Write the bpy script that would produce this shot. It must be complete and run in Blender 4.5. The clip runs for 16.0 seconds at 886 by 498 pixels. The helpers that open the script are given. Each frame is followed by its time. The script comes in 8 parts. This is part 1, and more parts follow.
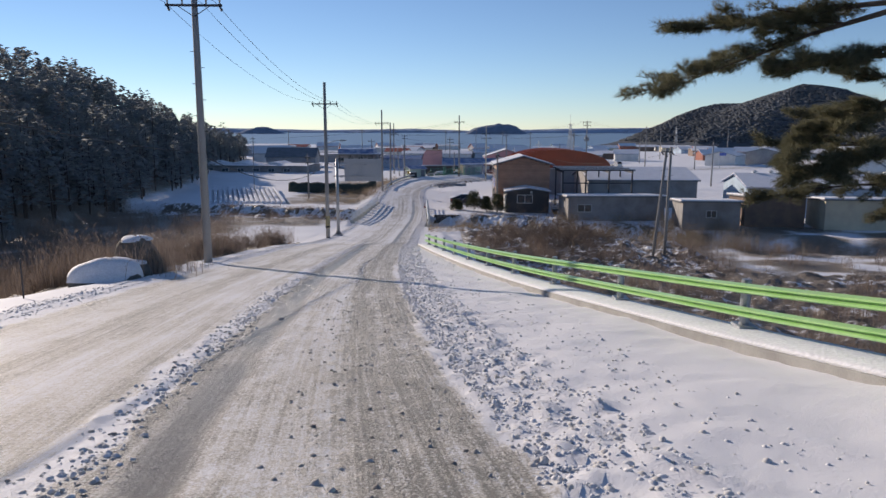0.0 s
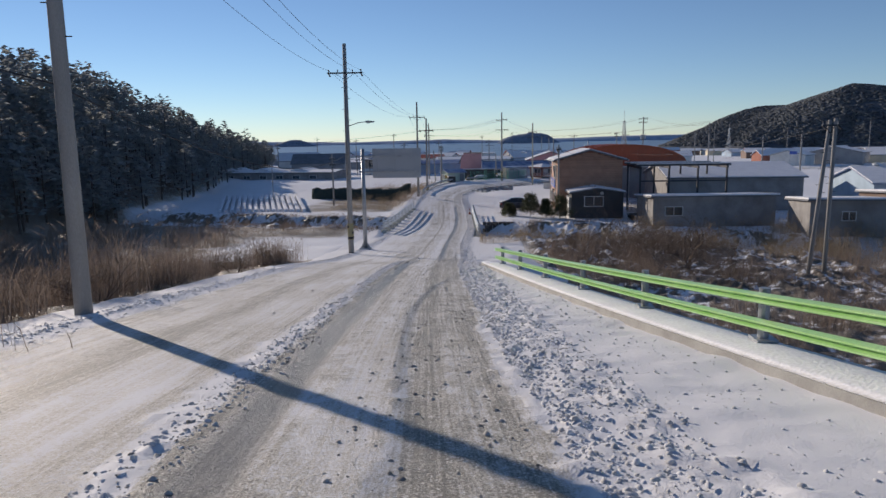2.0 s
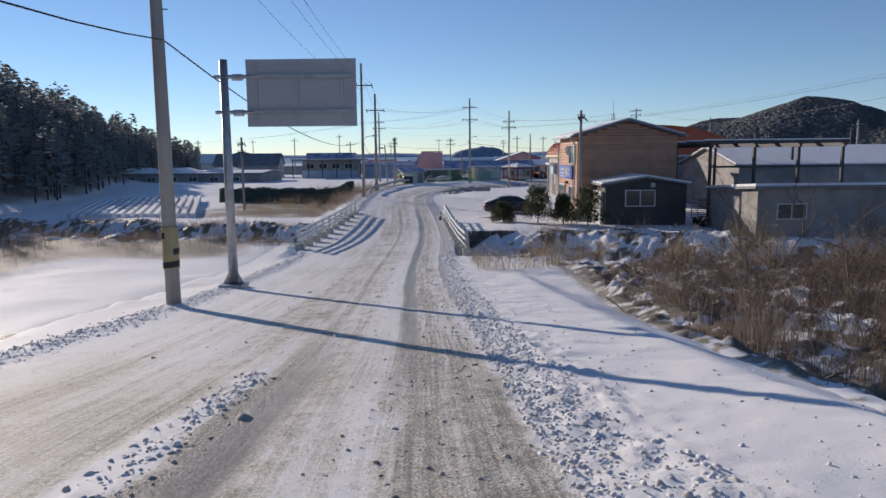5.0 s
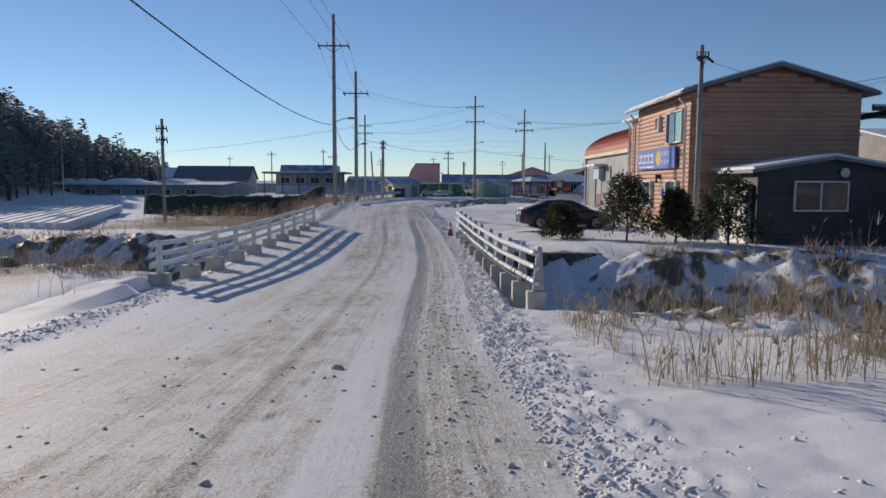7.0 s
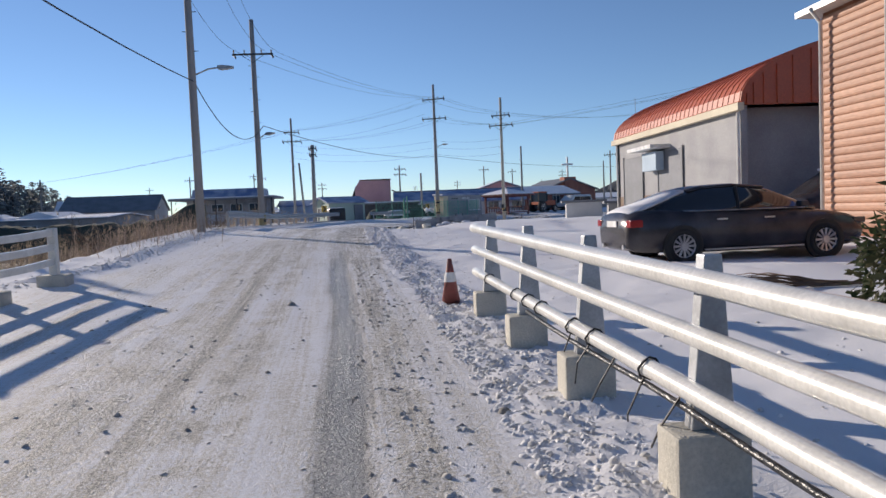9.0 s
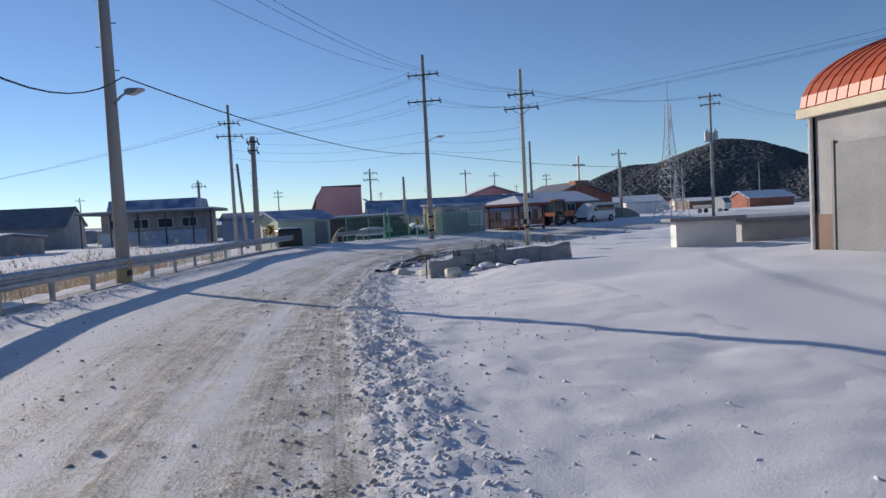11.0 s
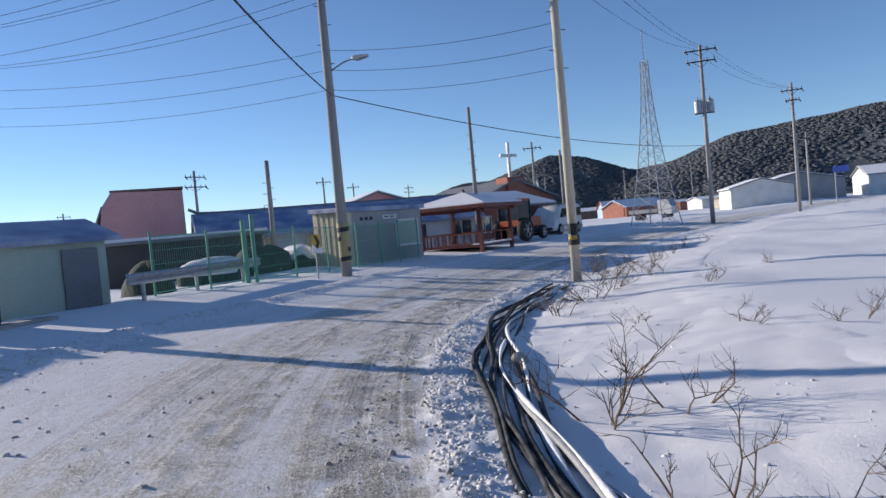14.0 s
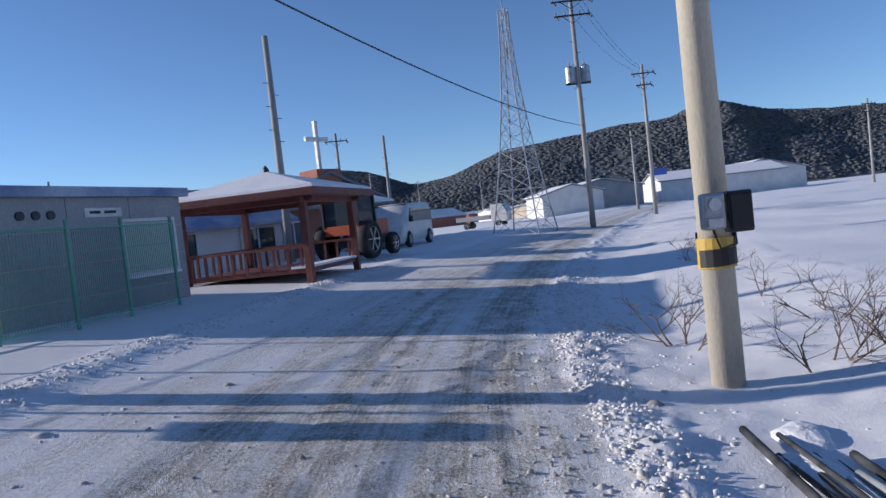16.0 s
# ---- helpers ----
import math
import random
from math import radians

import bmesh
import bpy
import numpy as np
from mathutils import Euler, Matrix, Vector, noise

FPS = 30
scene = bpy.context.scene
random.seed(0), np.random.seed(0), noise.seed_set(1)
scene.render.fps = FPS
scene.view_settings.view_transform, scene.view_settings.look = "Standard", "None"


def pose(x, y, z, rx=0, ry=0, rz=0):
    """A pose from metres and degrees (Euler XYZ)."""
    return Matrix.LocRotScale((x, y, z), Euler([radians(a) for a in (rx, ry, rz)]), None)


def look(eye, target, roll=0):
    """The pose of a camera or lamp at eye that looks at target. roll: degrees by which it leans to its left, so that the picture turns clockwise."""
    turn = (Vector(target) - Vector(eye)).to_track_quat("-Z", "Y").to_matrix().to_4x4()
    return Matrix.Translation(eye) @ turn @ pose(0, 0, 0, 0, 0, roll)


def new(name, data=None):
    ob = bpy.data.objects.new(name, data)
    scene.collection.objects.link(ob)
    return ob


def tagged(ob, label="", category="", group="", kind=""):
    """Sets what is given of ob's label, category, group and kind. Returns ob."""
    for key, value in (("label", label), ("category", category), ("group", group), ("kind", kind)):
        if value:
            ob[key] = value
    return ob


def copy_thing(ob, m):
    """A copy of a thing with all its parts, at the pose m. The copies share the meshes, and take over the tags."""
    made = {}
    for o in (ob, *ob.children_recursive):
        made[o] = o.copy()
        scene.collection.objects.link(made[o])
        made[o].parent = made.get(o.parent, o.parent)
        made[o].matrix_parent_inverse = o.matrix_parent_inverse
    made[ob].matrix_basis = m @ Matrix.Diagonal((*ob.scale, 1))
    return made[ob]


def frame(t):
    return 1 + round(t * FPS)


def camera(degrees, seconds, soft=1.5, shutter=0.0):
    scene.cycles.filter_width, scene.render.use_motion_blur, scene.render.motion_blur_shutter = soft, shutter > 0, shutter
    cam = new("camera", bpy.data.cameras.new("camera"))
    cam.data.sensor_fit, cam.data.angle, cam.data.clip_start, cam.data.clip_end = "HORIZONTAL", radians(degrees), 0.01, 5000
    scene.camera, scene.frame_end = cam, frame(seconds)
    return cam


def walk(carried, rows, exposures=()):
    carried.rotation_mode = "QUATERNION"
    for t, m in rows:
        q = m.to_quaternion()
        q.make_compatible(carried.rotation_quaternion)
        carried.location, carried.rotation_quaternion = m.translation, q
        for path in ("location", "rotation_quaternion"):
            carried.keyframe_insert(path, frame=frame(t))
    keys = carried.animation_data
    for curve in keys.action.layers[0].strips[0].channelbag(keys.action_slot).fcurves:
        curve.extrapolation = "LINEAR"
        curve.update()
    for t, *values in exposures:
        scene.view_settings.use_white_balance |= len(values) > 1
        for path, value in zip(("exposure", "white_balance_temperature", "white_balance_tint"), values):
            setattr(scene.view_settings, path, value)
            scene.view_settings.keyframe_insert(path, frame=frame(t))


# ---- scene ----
cam = camera(64.3, 16.0)
PATH = [
    (0, (1.071, 6.623, 2.851), (1.023, 8.595, 2.52), 0.1),
    (0.5, (0.523, 10.314, 2.386), (0.449, 12.287, 2.066), -0.4),
    (1, (-0.103, 14.358, 1.727), (-0.201, 16.33, 1.41), -0.3),
    (1.5, (-0.722, 18.358, 1.204), (-0.842, 20.33, 0.892), -0.6),
    (2, (-1.325, 22.692, 0.626), (-1.464, 24.664, 0.325), -0.9),
    (2.5, (-1.785, 27.193, 0.06), (-1.929, 29.167, -0.227), -1.1),
    (3, (-2.265, 31.757, -0.576), (-2.392, 33.733, -0.855), -1.2),
    (3.2, (-2.392, 33.638, -0.837), (-2.505, 35.614, -1.119), -1.4),
    (5.3, (-3.879, 54.119, -3.273), (-3.872, 56.103, -3.524), -0.3),
    (5.5, (-3.964, 56.181, -3.518), (-3.955, 58.167, -3.758), -0.1),
    (6, (-4.149, 61.69, -4.342), (-4.128, 63.679, -4.552), 0.3),
    (6.5, (-4.319, 66.966, -4.9), (-4.303, 68.955, -5.103), 0.3),
    (7, (-4.72, 72.531, -5.484), (-4.695, 74.522, -5.668), 0.2),
    (7.5, (-5.044, 78.448, -5.893), (-4.999, 80.44, -6.064), -0.1),
    (8, (-5.025, 83.996, -6.338), (-4.966, 85.99, -6.481), -0.5),
    (8.5, (-4.886, 89.831, -6.544), (-4.787, 91.824, -6.681), -1.2),
    (9, (-4.886, 95.54, -6.555), (-4.723, 97.531, -6.666), -2.4),
    (9.2, (-4.913, 97.749, -6.56), (-4.733, 99.737, -6.671), -2.8),
    (11.3, (-5.876, 118.584, -5.548), (-5.58, 120.559, -5.647), -2.6),
    (11.5, (-6.038, 120.622, -5.566), (-5.722, 122.594, -5.669), -2.5),
    (12, (-6.157, 125.203, -5.572), (-5.83, 127.173, -5.679), -5.0),
    (12.5, (-6.253, 130.088, -5.731), (-5.927, 132.059, -5.839), -4.6),
    (13, (-6.201, 134.906, -5.921), (-5.781, 136.859, -6.025), -4.7),
    (13.5, (-5.827, 139.415, -5.994), (-5.183, 141.305, -6.116), -5.0),
    (14, (-5.282, 143.707, -5.919), (-4.547, 145.565, -5.989), -5.2),
    (14.5, (-4.376, 147.923, -6.007), (-3.593, 149.763, -6.074), -5.9),
    (15, (-3.097, 152.066, -6.042), (-2.171, 153.837, -6.12), -6.7),
    (15.5, (-1.425, 155.854, -6.216), (-0.326, 157.523, -6.288), -6.7),
    (16, (0.594, 159.29, -6.223), (1.86, 160.836, -6.308), -6.4),
]
LIGHT = [(0.0, -0.25, 7580, 17), (0.5, -0.16, 7580, 17), (1.0, -0.33, 7520, 17), (1.5, -0.42, 7480, 16), (2.5, -0.48, 7430, 15), (5.5, -0.27, 7430, 16), (6.5, -0.46, 7480, 15), (7.5, -0.29, 7480, 14), (8.0, -0.12, 7530, 14), (8.5, -0.27, 7480, 14), (9.0, -0.14, 7380, 15), (11.5, -0.3, 7180, 14), (12.5, -0.32, 7180, 14), (13.5, -0.2, 7130, 14), (14.2, 0.05, 6980, 14), (15.0, 0.05, 6780, 14), (15.5, -0.12, 6630, 14), (16.0, -0.12, 6530, 15)]
walk(cam, [(t, look(eye, aim, roll)) for t, eye, aim, roll in PATH], LIGHT)

# ---- world, sun, light ----
SUN_AZ = math.atan2(-0.683, 0.73)
SUN_EL = radians(17)
world = bpy.data.worlds.new("world")
scene.world = world
world.use_nodes = True
wn = world.node_tree
sky = wn.nodes.new("ShaderNodeTexSky")
sky.sky_type = "NISHITA"
sky.sun_disc = False
sky.sun_elevation = SUN_EL
sky.sun_rotation = SUN_AZ
sky.air_density = 0.75
sky.dust_density = 0.0
sky.ozone_density = 5.0
wn.links.new(sky.outputs[0], wn.nodes["Background"].inputs[0])
wn.nodes["Background"].inputs[1].default_value = 0.15
sun = new("sun", bpy.data.lights.new("sun", "SUN"))
sun.data.energy = 5.0
sun.data.angle = radians(0.6)
sun.data.color = (1.0, 0.955, 0.90)
to_sun = Vector((math.sin(SUN_AZ) * math.cos(SUN_EL), math.cos(SUN_AZ) * math.cos(SUN_EL), math.sin(SUN_EL)))
sun.matrix_world = look(to_sun * 50, (0, 0, 0))


# ---- materials ----
def mat(name, colour, rough=0.7, metal=0.0, second=None, scale=3.0, fine=40.0, bump=0.25, bump_dist=0.02, spec=0.5, piece=0.0, stretch=(1, 1, 1)):
    """A surface with two scales of variation: patches towards the second colour, and fine grain with relief."""
    m = bpy.data.materials.new(name)
    m.use_nodes = True
    t = m.node_tree
    b = t.nodes["Principled BSDF"]
    b.inputs["Roughness"].default_value = rough
    b.inputs["Metallic"].default_value = metal
    b.inputs["Specular IOR Level"].default_value = spec
    tc = t.nodes.new("ShaderNodeTexCoord")
    mp = t.nodes.new("ShaderNodeMapping")
    mp.inputs["Scale"].default_value = stretch
    t.links.new(tc.outputs["Object"], mp.inputs[0])
    n1 = t.nodes.new("ShaderNodeTexNoise")
    n1.inputs["Scale"].default_value = scale
    n1.inputs["Detail"].default_value = 5
    n2 = t.nodes.new("ShaderNodeTexNoise")
    n2.inputs["Scale"].default_value = fine
    n2.inputs["Detail"].default_value = 3
    for n in (n1, n2):
        t.links.new(mp.outputs[0], n.inputs["Vector"])
    c2 = second or tuple(c * 0.7 for c in colour)
    mix = t.nodes.new("ShaderNodeMix")
    mix.data_type = "RGBA"
    mix.inputs[6].default_value = (*colour, 1)
    mix.inputs[7].default_value = (*c2, 1)
    ramp = t.nodes.new("ShaderNodeMapRange")
    ramp.inputs[1].default_value, ramp.inputs[2].default_value = 0.38, 0.68
    t.links.new(n1.outputs[0], ramp.inputs[0])
    t.links.new(ramp.outputs[0], mix.inputs[0])
    mix2 = t.nodes.new("ShaderNodeMix")
    mix2.data_type = "RGBA"
    mix2.blend_type = "MULTIPLY"
    mix2.inputs[0].default_value = 1.0
    r2 = t.nodes.new("ShaderNodeMapRange")
    r2.inputs[3].default_value, r2.inputs[4].default_value = 0.72, 1.25
    t.links.new(n2.outputs[0], r2.inputs[0])
    t.links.new(mix.outputs[2], mix2.inputs[6])
    t.links.new(r2.outputs[0], mix2.inputs[7])
    out = mix2.outputs[2]
    if piece:
        oi = t.nodes.new("ShaderNodeObjectInfo")
        r3 = t.nodes.new("ShaderNodeMapRange")
        r3.inputs[3].default_value, r3.inputs[4].default_value = 1 - piece, 1 + piece
        mix3 = t.nodes.new("ShaderNodeMix")
        mix3.data_type = "RGBA"
        mix3.blend_type = "MULTIPLY"
        mix3.inputs[0].default_value = 1.0
        t.links.new(oi.outputs["Random"], r3.inputs[0])
        t.links.new(out, mix3.inputs[6])
        t.links.new(r3.outputs[0], mix3.inputs[7])
        out = mix3.outputs[2]
    t.links.new(out, b.inputs["Base Color"])
    if bump:
        bp = t.nodes.new("ShaderNodeBump")
        bp.inputs["Strength"].default_value = bump
        bp.inputs["Distance"].default_value = bump_dist
        t.links.new(n2.outputs[0], bp.inputs["Height"])
        t.links.new(bp.outputs[0], b.inputs["Normal"])
    return m


def island_mat(name, colour, second, rough=0.8, through_light=0.0):
    """Leaves, blades and lumps in one mesh, each island with its own shade between two colours."""
    m = bpy.data.materials.new(name)
    m.use_nodes = True
    t = m.node_tree
    b = t.nodes["Principled BSDF"]
    b.inputs["Roughness"].default_value = rough
    b.inputs["Specular IOR Level"].default_value = 0.2
    g = t.nodes.new("ShaderNodeNewGeometry")
    mix = t.nodes.new("ShaderNodeMix")
    mix.data_type = "RGBA"
    mix.inputs[6].default_value = (*colour, 1)
    mix.inputs[7].default_value = (*second, 1)
    t.links.new(g.outputs["Random Per Island"], mix.inputs[0])
    t.links.new(mix.outputs[2], b.inputs["Base Color"])
    if through_light:
        tr = t.nodes.new("ShaderNodeBsdfTranslucent")
        t.links.new(mix.outputs[2], tr.inputs["Color"])
        ms = t.nodes.new("ShaderNodeMixShader")
        ms.inputs[0].default_value = through_light
        t.links.new(b.outputs[0], ms.inputs[1])
        t.links.new(tr.outputs[0], ms.inputs[2])
        t.links.new(ms.outputs[0], t.nodes["Material Output"].inputs["Surface"])
    return m


def cover_mat(name, clean, dirty, dark, attribute, bump=0.6, wet=""):
    """Snow that turns to a second and a third cover along a mesh attribute from 0 to 1, with a grainy relief."""
    m = bpy.data.materials.new(name)
    m.use_nodes = True
    t = m.node_tree
    b = t.nodes["Principled BSDF"]
    b.inputs["Specular IOR Level"].default_value = 0.3
    at = t.nodes.new("ShaderNodeAttribute")
    at.attribute_name = attribute
    tc = t.nodes.new("ShaderNodeTexCoord")
    n1 = t.nodes.new("ShaderNodeTexNoise")
    n1.inputs["Scale"].default_value = 2.2
    n1.inputs["Detail"].default_value = 7
    n1.inputs["Roughness"].default_value = 0.65
    n2 = t.nodes.new("ShaderNodeTexNoise")
    n2.inputs["Scale"].default_value = 16
    n2.inputs["Detail"].default_value = 5
    n2.inputs["Roughness"].default_value = 0.7
    for n in (n1, n2):
        t.links.new(tc.outputs["Object"], n.inputs["Vector"])
    a1 = t.nodes.new("ShaderNodeMath")
    a1.operation = "MULTIPLY_ADD"
    a1.inputs[1].default_value, a1.inputs[2].default_value = 0.5, -0.25
    t.links.new(n1.outputs[0], a1.inputs[0])
    a2 = t.nodes.new("ShaderNodeMath")
    a2.operation = "MULTIPLY_ADD"
    a2.inputs[1].default_value, a2.inputs[2].default_value = 1.2, -0.60
    t.links.new(n2.outputs[0], a2.inputs[0])
    worn = t.nodes.new("ShaderNodeMapRange")
    worn.inputs[2].default_value = 0.5
    worn.inputs[3].default_value = 0.25
    t.links.new(at.outputs["Fac"], worn.inputs[0])
    for q in (a1, a2):
        k = t.nodes.new("ShaderNodeMath")
        k.operation = "MULTIPLY"
        t.links.new(q.outputs[0], k.inputs[0])
        t.links.new(worn.outputs[0], k.inputs[1])
        if q is a1:
            k1 = k
    a1, a2 = k1, k
    s1 = t.nodes.new("ShaderNodeMath")
    t.links.new(at.outputs["Fac"], s1.inputs[0])
    t.links.new(a1.outputs[0], s1.inputs[1])
    s2 = t.nodes.new("ShaderNodeMath")
    t.links.new(s1.outputs[0], s2.inputs[0])
    t.links.new(a2.outputs[0], s2.inputs[1])
    n4 = t.nodes.new("ShaderNodeTexNoise")
    n4.inputs["Scale"].default_value = 48
    n4.inputs["Detail"].default_value = 3
    n4.inputs["Roughness"].default_value = 0.7
    t.links.new(tc.outputs["Object"], n4.inputs["Vector"])
    a4 = t.nodes.new("ShaderNodeMath")
    a4.operation = "MULTIPLY_ADD"
    a4.inputs[1].default_value, a4.inputs[2].default_value = 4.0, -2.0
    t.links.new(n4.outputs[0], a4.inputs[0])
    k4 = t.nodes.new("ShaderNodeMath")
    k4.operation = "MULTIPLY"
    t.links.new(a4.outputs[0], k4.inputs[0])
    t.links.new(at.outputs["Fac"], k4.inputs[1])
    s3 = t.nodes.new("ShaderNodeMath")
    t.links.new(s2.outputs[0], s3.inputs[0])
    t.links.new(k4.outputs[0], s3.inputs[1])
    s2 = s3
    if wet:
        ln = t.nodes.new("ShaderNodeAttribute")
        ln.attribute_name = "lane"
        for size, weight in (((24, 0.4, 1), 2.0), ((50, 14, 1), 1.2)):
            mp = t.nodes.new("ShaderNodeMapping")
            mp.inputs["Scale"].default_value = size
            t.links.new(ln.outputs["Vector"], mp.inputs[0])
            n5 = t.nodes.new("ShaderNodeTexNoise")
            n5.inputs["Scale"].default_value = 1.0
            n5.inputs["Detail"].default_value = 3
            t.links.new(mp.outputs[0], n5.inputs["Vector"])
            a5 = t.nodes.new("ShaderNodeMath")
            a5.operation = "MULTIPLY_ADD"
            a5.inputs[1].default_value, a5.inputs[2].default_value = weight, -weight / 2
            t.links.new(n5.outputs[0], a5.inputs[0])
            k5 = t.nodes.new("ShaderNodeMath")
            k5.operation = "MULTIPLY"
            t.links.new(a5.outputs[0], k5.inputs[0])
            t.links.new(at.outputs["Fac"], k5.inputs[1])
            s5 = t.nodes.new("ShaderNodeMath")
            t.links.new(s2.outputs[0], s5.inputs[0])
            t.links.new(k5.outputs[0], s5.inputs[1])
            s2 = s5
    cr = t.nodes.new("ShaderNodeValToRGB")
    cr.color_ramp.elements[0].position = 0.14
    cr.color_ramp.elements[0].color = (*clean, 1)
    cr.color_ramp.elements[1].position = 0.85
    cr.color_ramp.elements[1].color = (*dark, 1)
    mid = cr.color_ramp.elements.new(0.44)
    mid.color = (*dirty, 1)
    t.links.new(s2.outputs[0], cr.inputs[0])
    t.links.new(cr.outputs[0], b.inputs["Base Color"])
    rr = t.nodes.new("ShaderNodeMapRange")
    rr.inputs[3].default_value, rr.inputs[4].default_value = 0.75, 0.5
    t.links.new(s2.outputs[0], rr.inputs[0])
    t.links.new(rr.outputs[0], b.inputs["Roughness"])
    if wet:
        w = t.nodes.new("ShaderNodeAttribute")
        w.attribute_name = wet
        wm = t.nodes.new("ShaderNodeMix")
        wm.data_type = "RGBA"
        wm.inputs[7].default_value = (0.20, 0.205, 0.215, 1)
        wf = t.nodes.new("ShaderNodeMath")
        wf.operation = "MULTIPLY"
        wf.inputs[1].default_value = 0.75
        t.links.new(w.outputs["Fac"], wf.inputs[0])
        t.links.new(wf.outputs[0], wm.inputs[0])
        t.links.new(cr.outputs[0], wm.inputs[6])
        t.links.new(wm.outputs[2], b.inputs["Base Color"])
        wr = t.nodes.new("ShaderNodeMix")
        wr.inputs[3].default_value = 0.3
        t.links.new(w.outputs["Fac"], wr.inputs[0])
        t.links.new(rr.outputs[0], wr.inputs[2])
        t.links.new(wr.outputs[0], b.inputs["Roughness"])
    bp = t.nodes.new("ShaderNodeBump")
    bs = t.nodes.new("ShaderNodeMath")
    bs.operation = "MULTIPLY"
    bs.inputs[1].default_value = bump
    t.links.new(worn.outputs[0], bs.inputs[0])
    t.links.new(bs.outputs[0], bp.inputs["Strength"])
    bp.inputs["Distance"].default_value = 0.05
    n3 = t.nodes.new("ShaderNodeTexNoise")
    n3.inputs["Scale"].default_value = 34
    n3.inputs["Detail"].default_value = 4
    n3.inputs["Roughness"].default_value = 0.8
    t.links.new(tc.outputs["Object"], n3.inputs["Vector"])
    hs = t.nodes.new("ShaderNodeMath")
    t.links.new(n2.outputs[0], hs.inputs[0])
    t.links.new(n3.outputs[0], hs.inputs[1])
    t.links.new(hs.outputs[0], bp.inputs["Height"])
    t.links.new(bp.outputs[0], b.inputs["Normal"])
    return m


def glass_mat(name, tint):
    m = bpy.data.materials.new(name)
    m.use_nodes = True
    b = m.node_tree.nodes["Principled BSDF"]
    b.inputs["Base Color"].default_value = (*tint, 1)
    b.inputs["Roughness"].default_value = 0.04
    b.inputs["Metallic"].default_value = 0.0
    b.inputs["Coat Weight"].default_value = 1.0
    return m


SNOW = mat("snow", (0.83, 0.84, 0.86), 0.7, second=(0.76, 0.77, 0.80), scale=1.2, fine=22, bump=0.5, bump_dist=0.03, spec=0.3)
ROAD = cover_mat("packed_snow", (0.82, 0.82, 0.83), (0.60, 0.565, 0.50), (0.265, 0.25, 0.22), "dirt", 0.8, wet="wet")
GROUND = cover_mat("snow_and_brush", (0.82, 0.83, 0.85), (0.40, 0.34, 0.27), (0.15, 0.12, 0.09), "cover", 0.9)
CONCRETE = mat("concrete", (0.42, 0.41, 0.38), 0.85, second=(0.30, 0.29, 0.27), scale=2, fine=60, bump=0.4)
BLOCK = mat("pale_concrete", (0.58, 0.55, 0.47), 0.85, second=(0.45, 0.43, 0.37), scale=3, fine=50, bump=0.4)
SIGNBACK = mat("sign_back", (0.44, 0.46, 0.48), 0.55, 0.3, second=(0.40, 0.42, 0.44), scale=0.6, fine=20, bump=0.03)
POLE = mat("pole_concrete", (0.36, 0.35, 0.33), 0.85, second=(0.27, 0.26, 0.25), scale=1.5, fine=70, bump=0.3, stretch=(1, 1, 0.25))
# Copy of the pole concrete with warm sunlight put into its colour.
POLE_SUNLIT = mat("pole_concrete_sunlit", (0.58, 0.53, 0.42), 0.85, second=(0.48, 0.43, 0.34), scale=1.5, fine=70, bump=0.3, stretch=(1, 1, 0.25))
STEEL = mat("galvanised_steel", (0.46, 0.48, 0.50), 0.45, 0.7, scale=4, fine=50, bump=0.08)
DARKSTEEL = mat("dark_steel", (0.07, 0.07, 0.075), 0.55, 0.4, scale=4, fine=50, bump=0.1)
WIRE = mat("wire", (0.03, 0.03, 0.035), 0.6, bump=0)
GREENPAINT = mat("green_rail_paint", (0.33, 0.62, 0.22), 0.35, 0.0, second=(0.42, 0.68, 0.30), scale=2, fine=30, bump=0.05)
WHITEPAINT = mat("white_pipe", (0.78, 0.77, 0.72), 0.28, 0.15, second=(0.66, 0.65, 0.60), scale=3, fine=40, bump=0.06)
WHITEWALL = mat("white_wall", (0.72, 0.72, 0.70), 0.7, second=(0.60, 0.60, 0.58), scale=0.7, fine=20, bump=0.1)
SHEDGREY = mat("shed_grey", (0.34, 0.33, 0.32), 0.8, second=(0.23, 0.22, 0.21), scale=0.8, fine=14, bump=0.3)
GREYWALL = mat("grey_wall", (0.36, 0.36, 0.36), 0.75, second=(0.28, 0.28, 0.29), scale=0.6, fine=25, bump=0.15)
DARKWALL = mat("dark_cladding", (0.045, 0.045, 0.05), 0.6, second=(0.07, 0.065, 0.06), scale=1.2, fine=30, bump=0.2)
BROWNWALL = mat("brown_wall", (0.22, 0.15, 0.11), 0.8, second=(0.16, 0.11, 0.09), scale=1.0, fine=25, bump=0.2)
LOG = mat("log_cladding", (0.50, 0.28, 0.185), 0.6, second=(0.42, 0.225, 0.15), scale=1.2, fine=18, bump=0.12, piece=0.1, stretch=(1, 0.3, 1))
DARKSTONE = mat("dark_stone", (0.09, 0.08, 0.075), 0.9, second=(0.15, 0.135, 0.12), scale=3, fine=25, bump=0.6, piece=0.3)
BRICK = mat("red_brick", (0.38, 0.15, 0.10), 0.85, second=(0.30, 0.11, 0.08), scale=1.5, fine=30, bump=0.3)
REDROOF = mat("orange_red_roof", (0.50, 0.10, 0.035), 0.45, second=(0.42, 0.09, 0.035), scale=0.8, fine=12, bump=0.1)
BLUEROOF = mat("blue_roof", (0.14, 0.20, 0.36), 0.5, second=(0.42, 0.47, 0.56), scale=0.8, fine=15, bump=0.1)
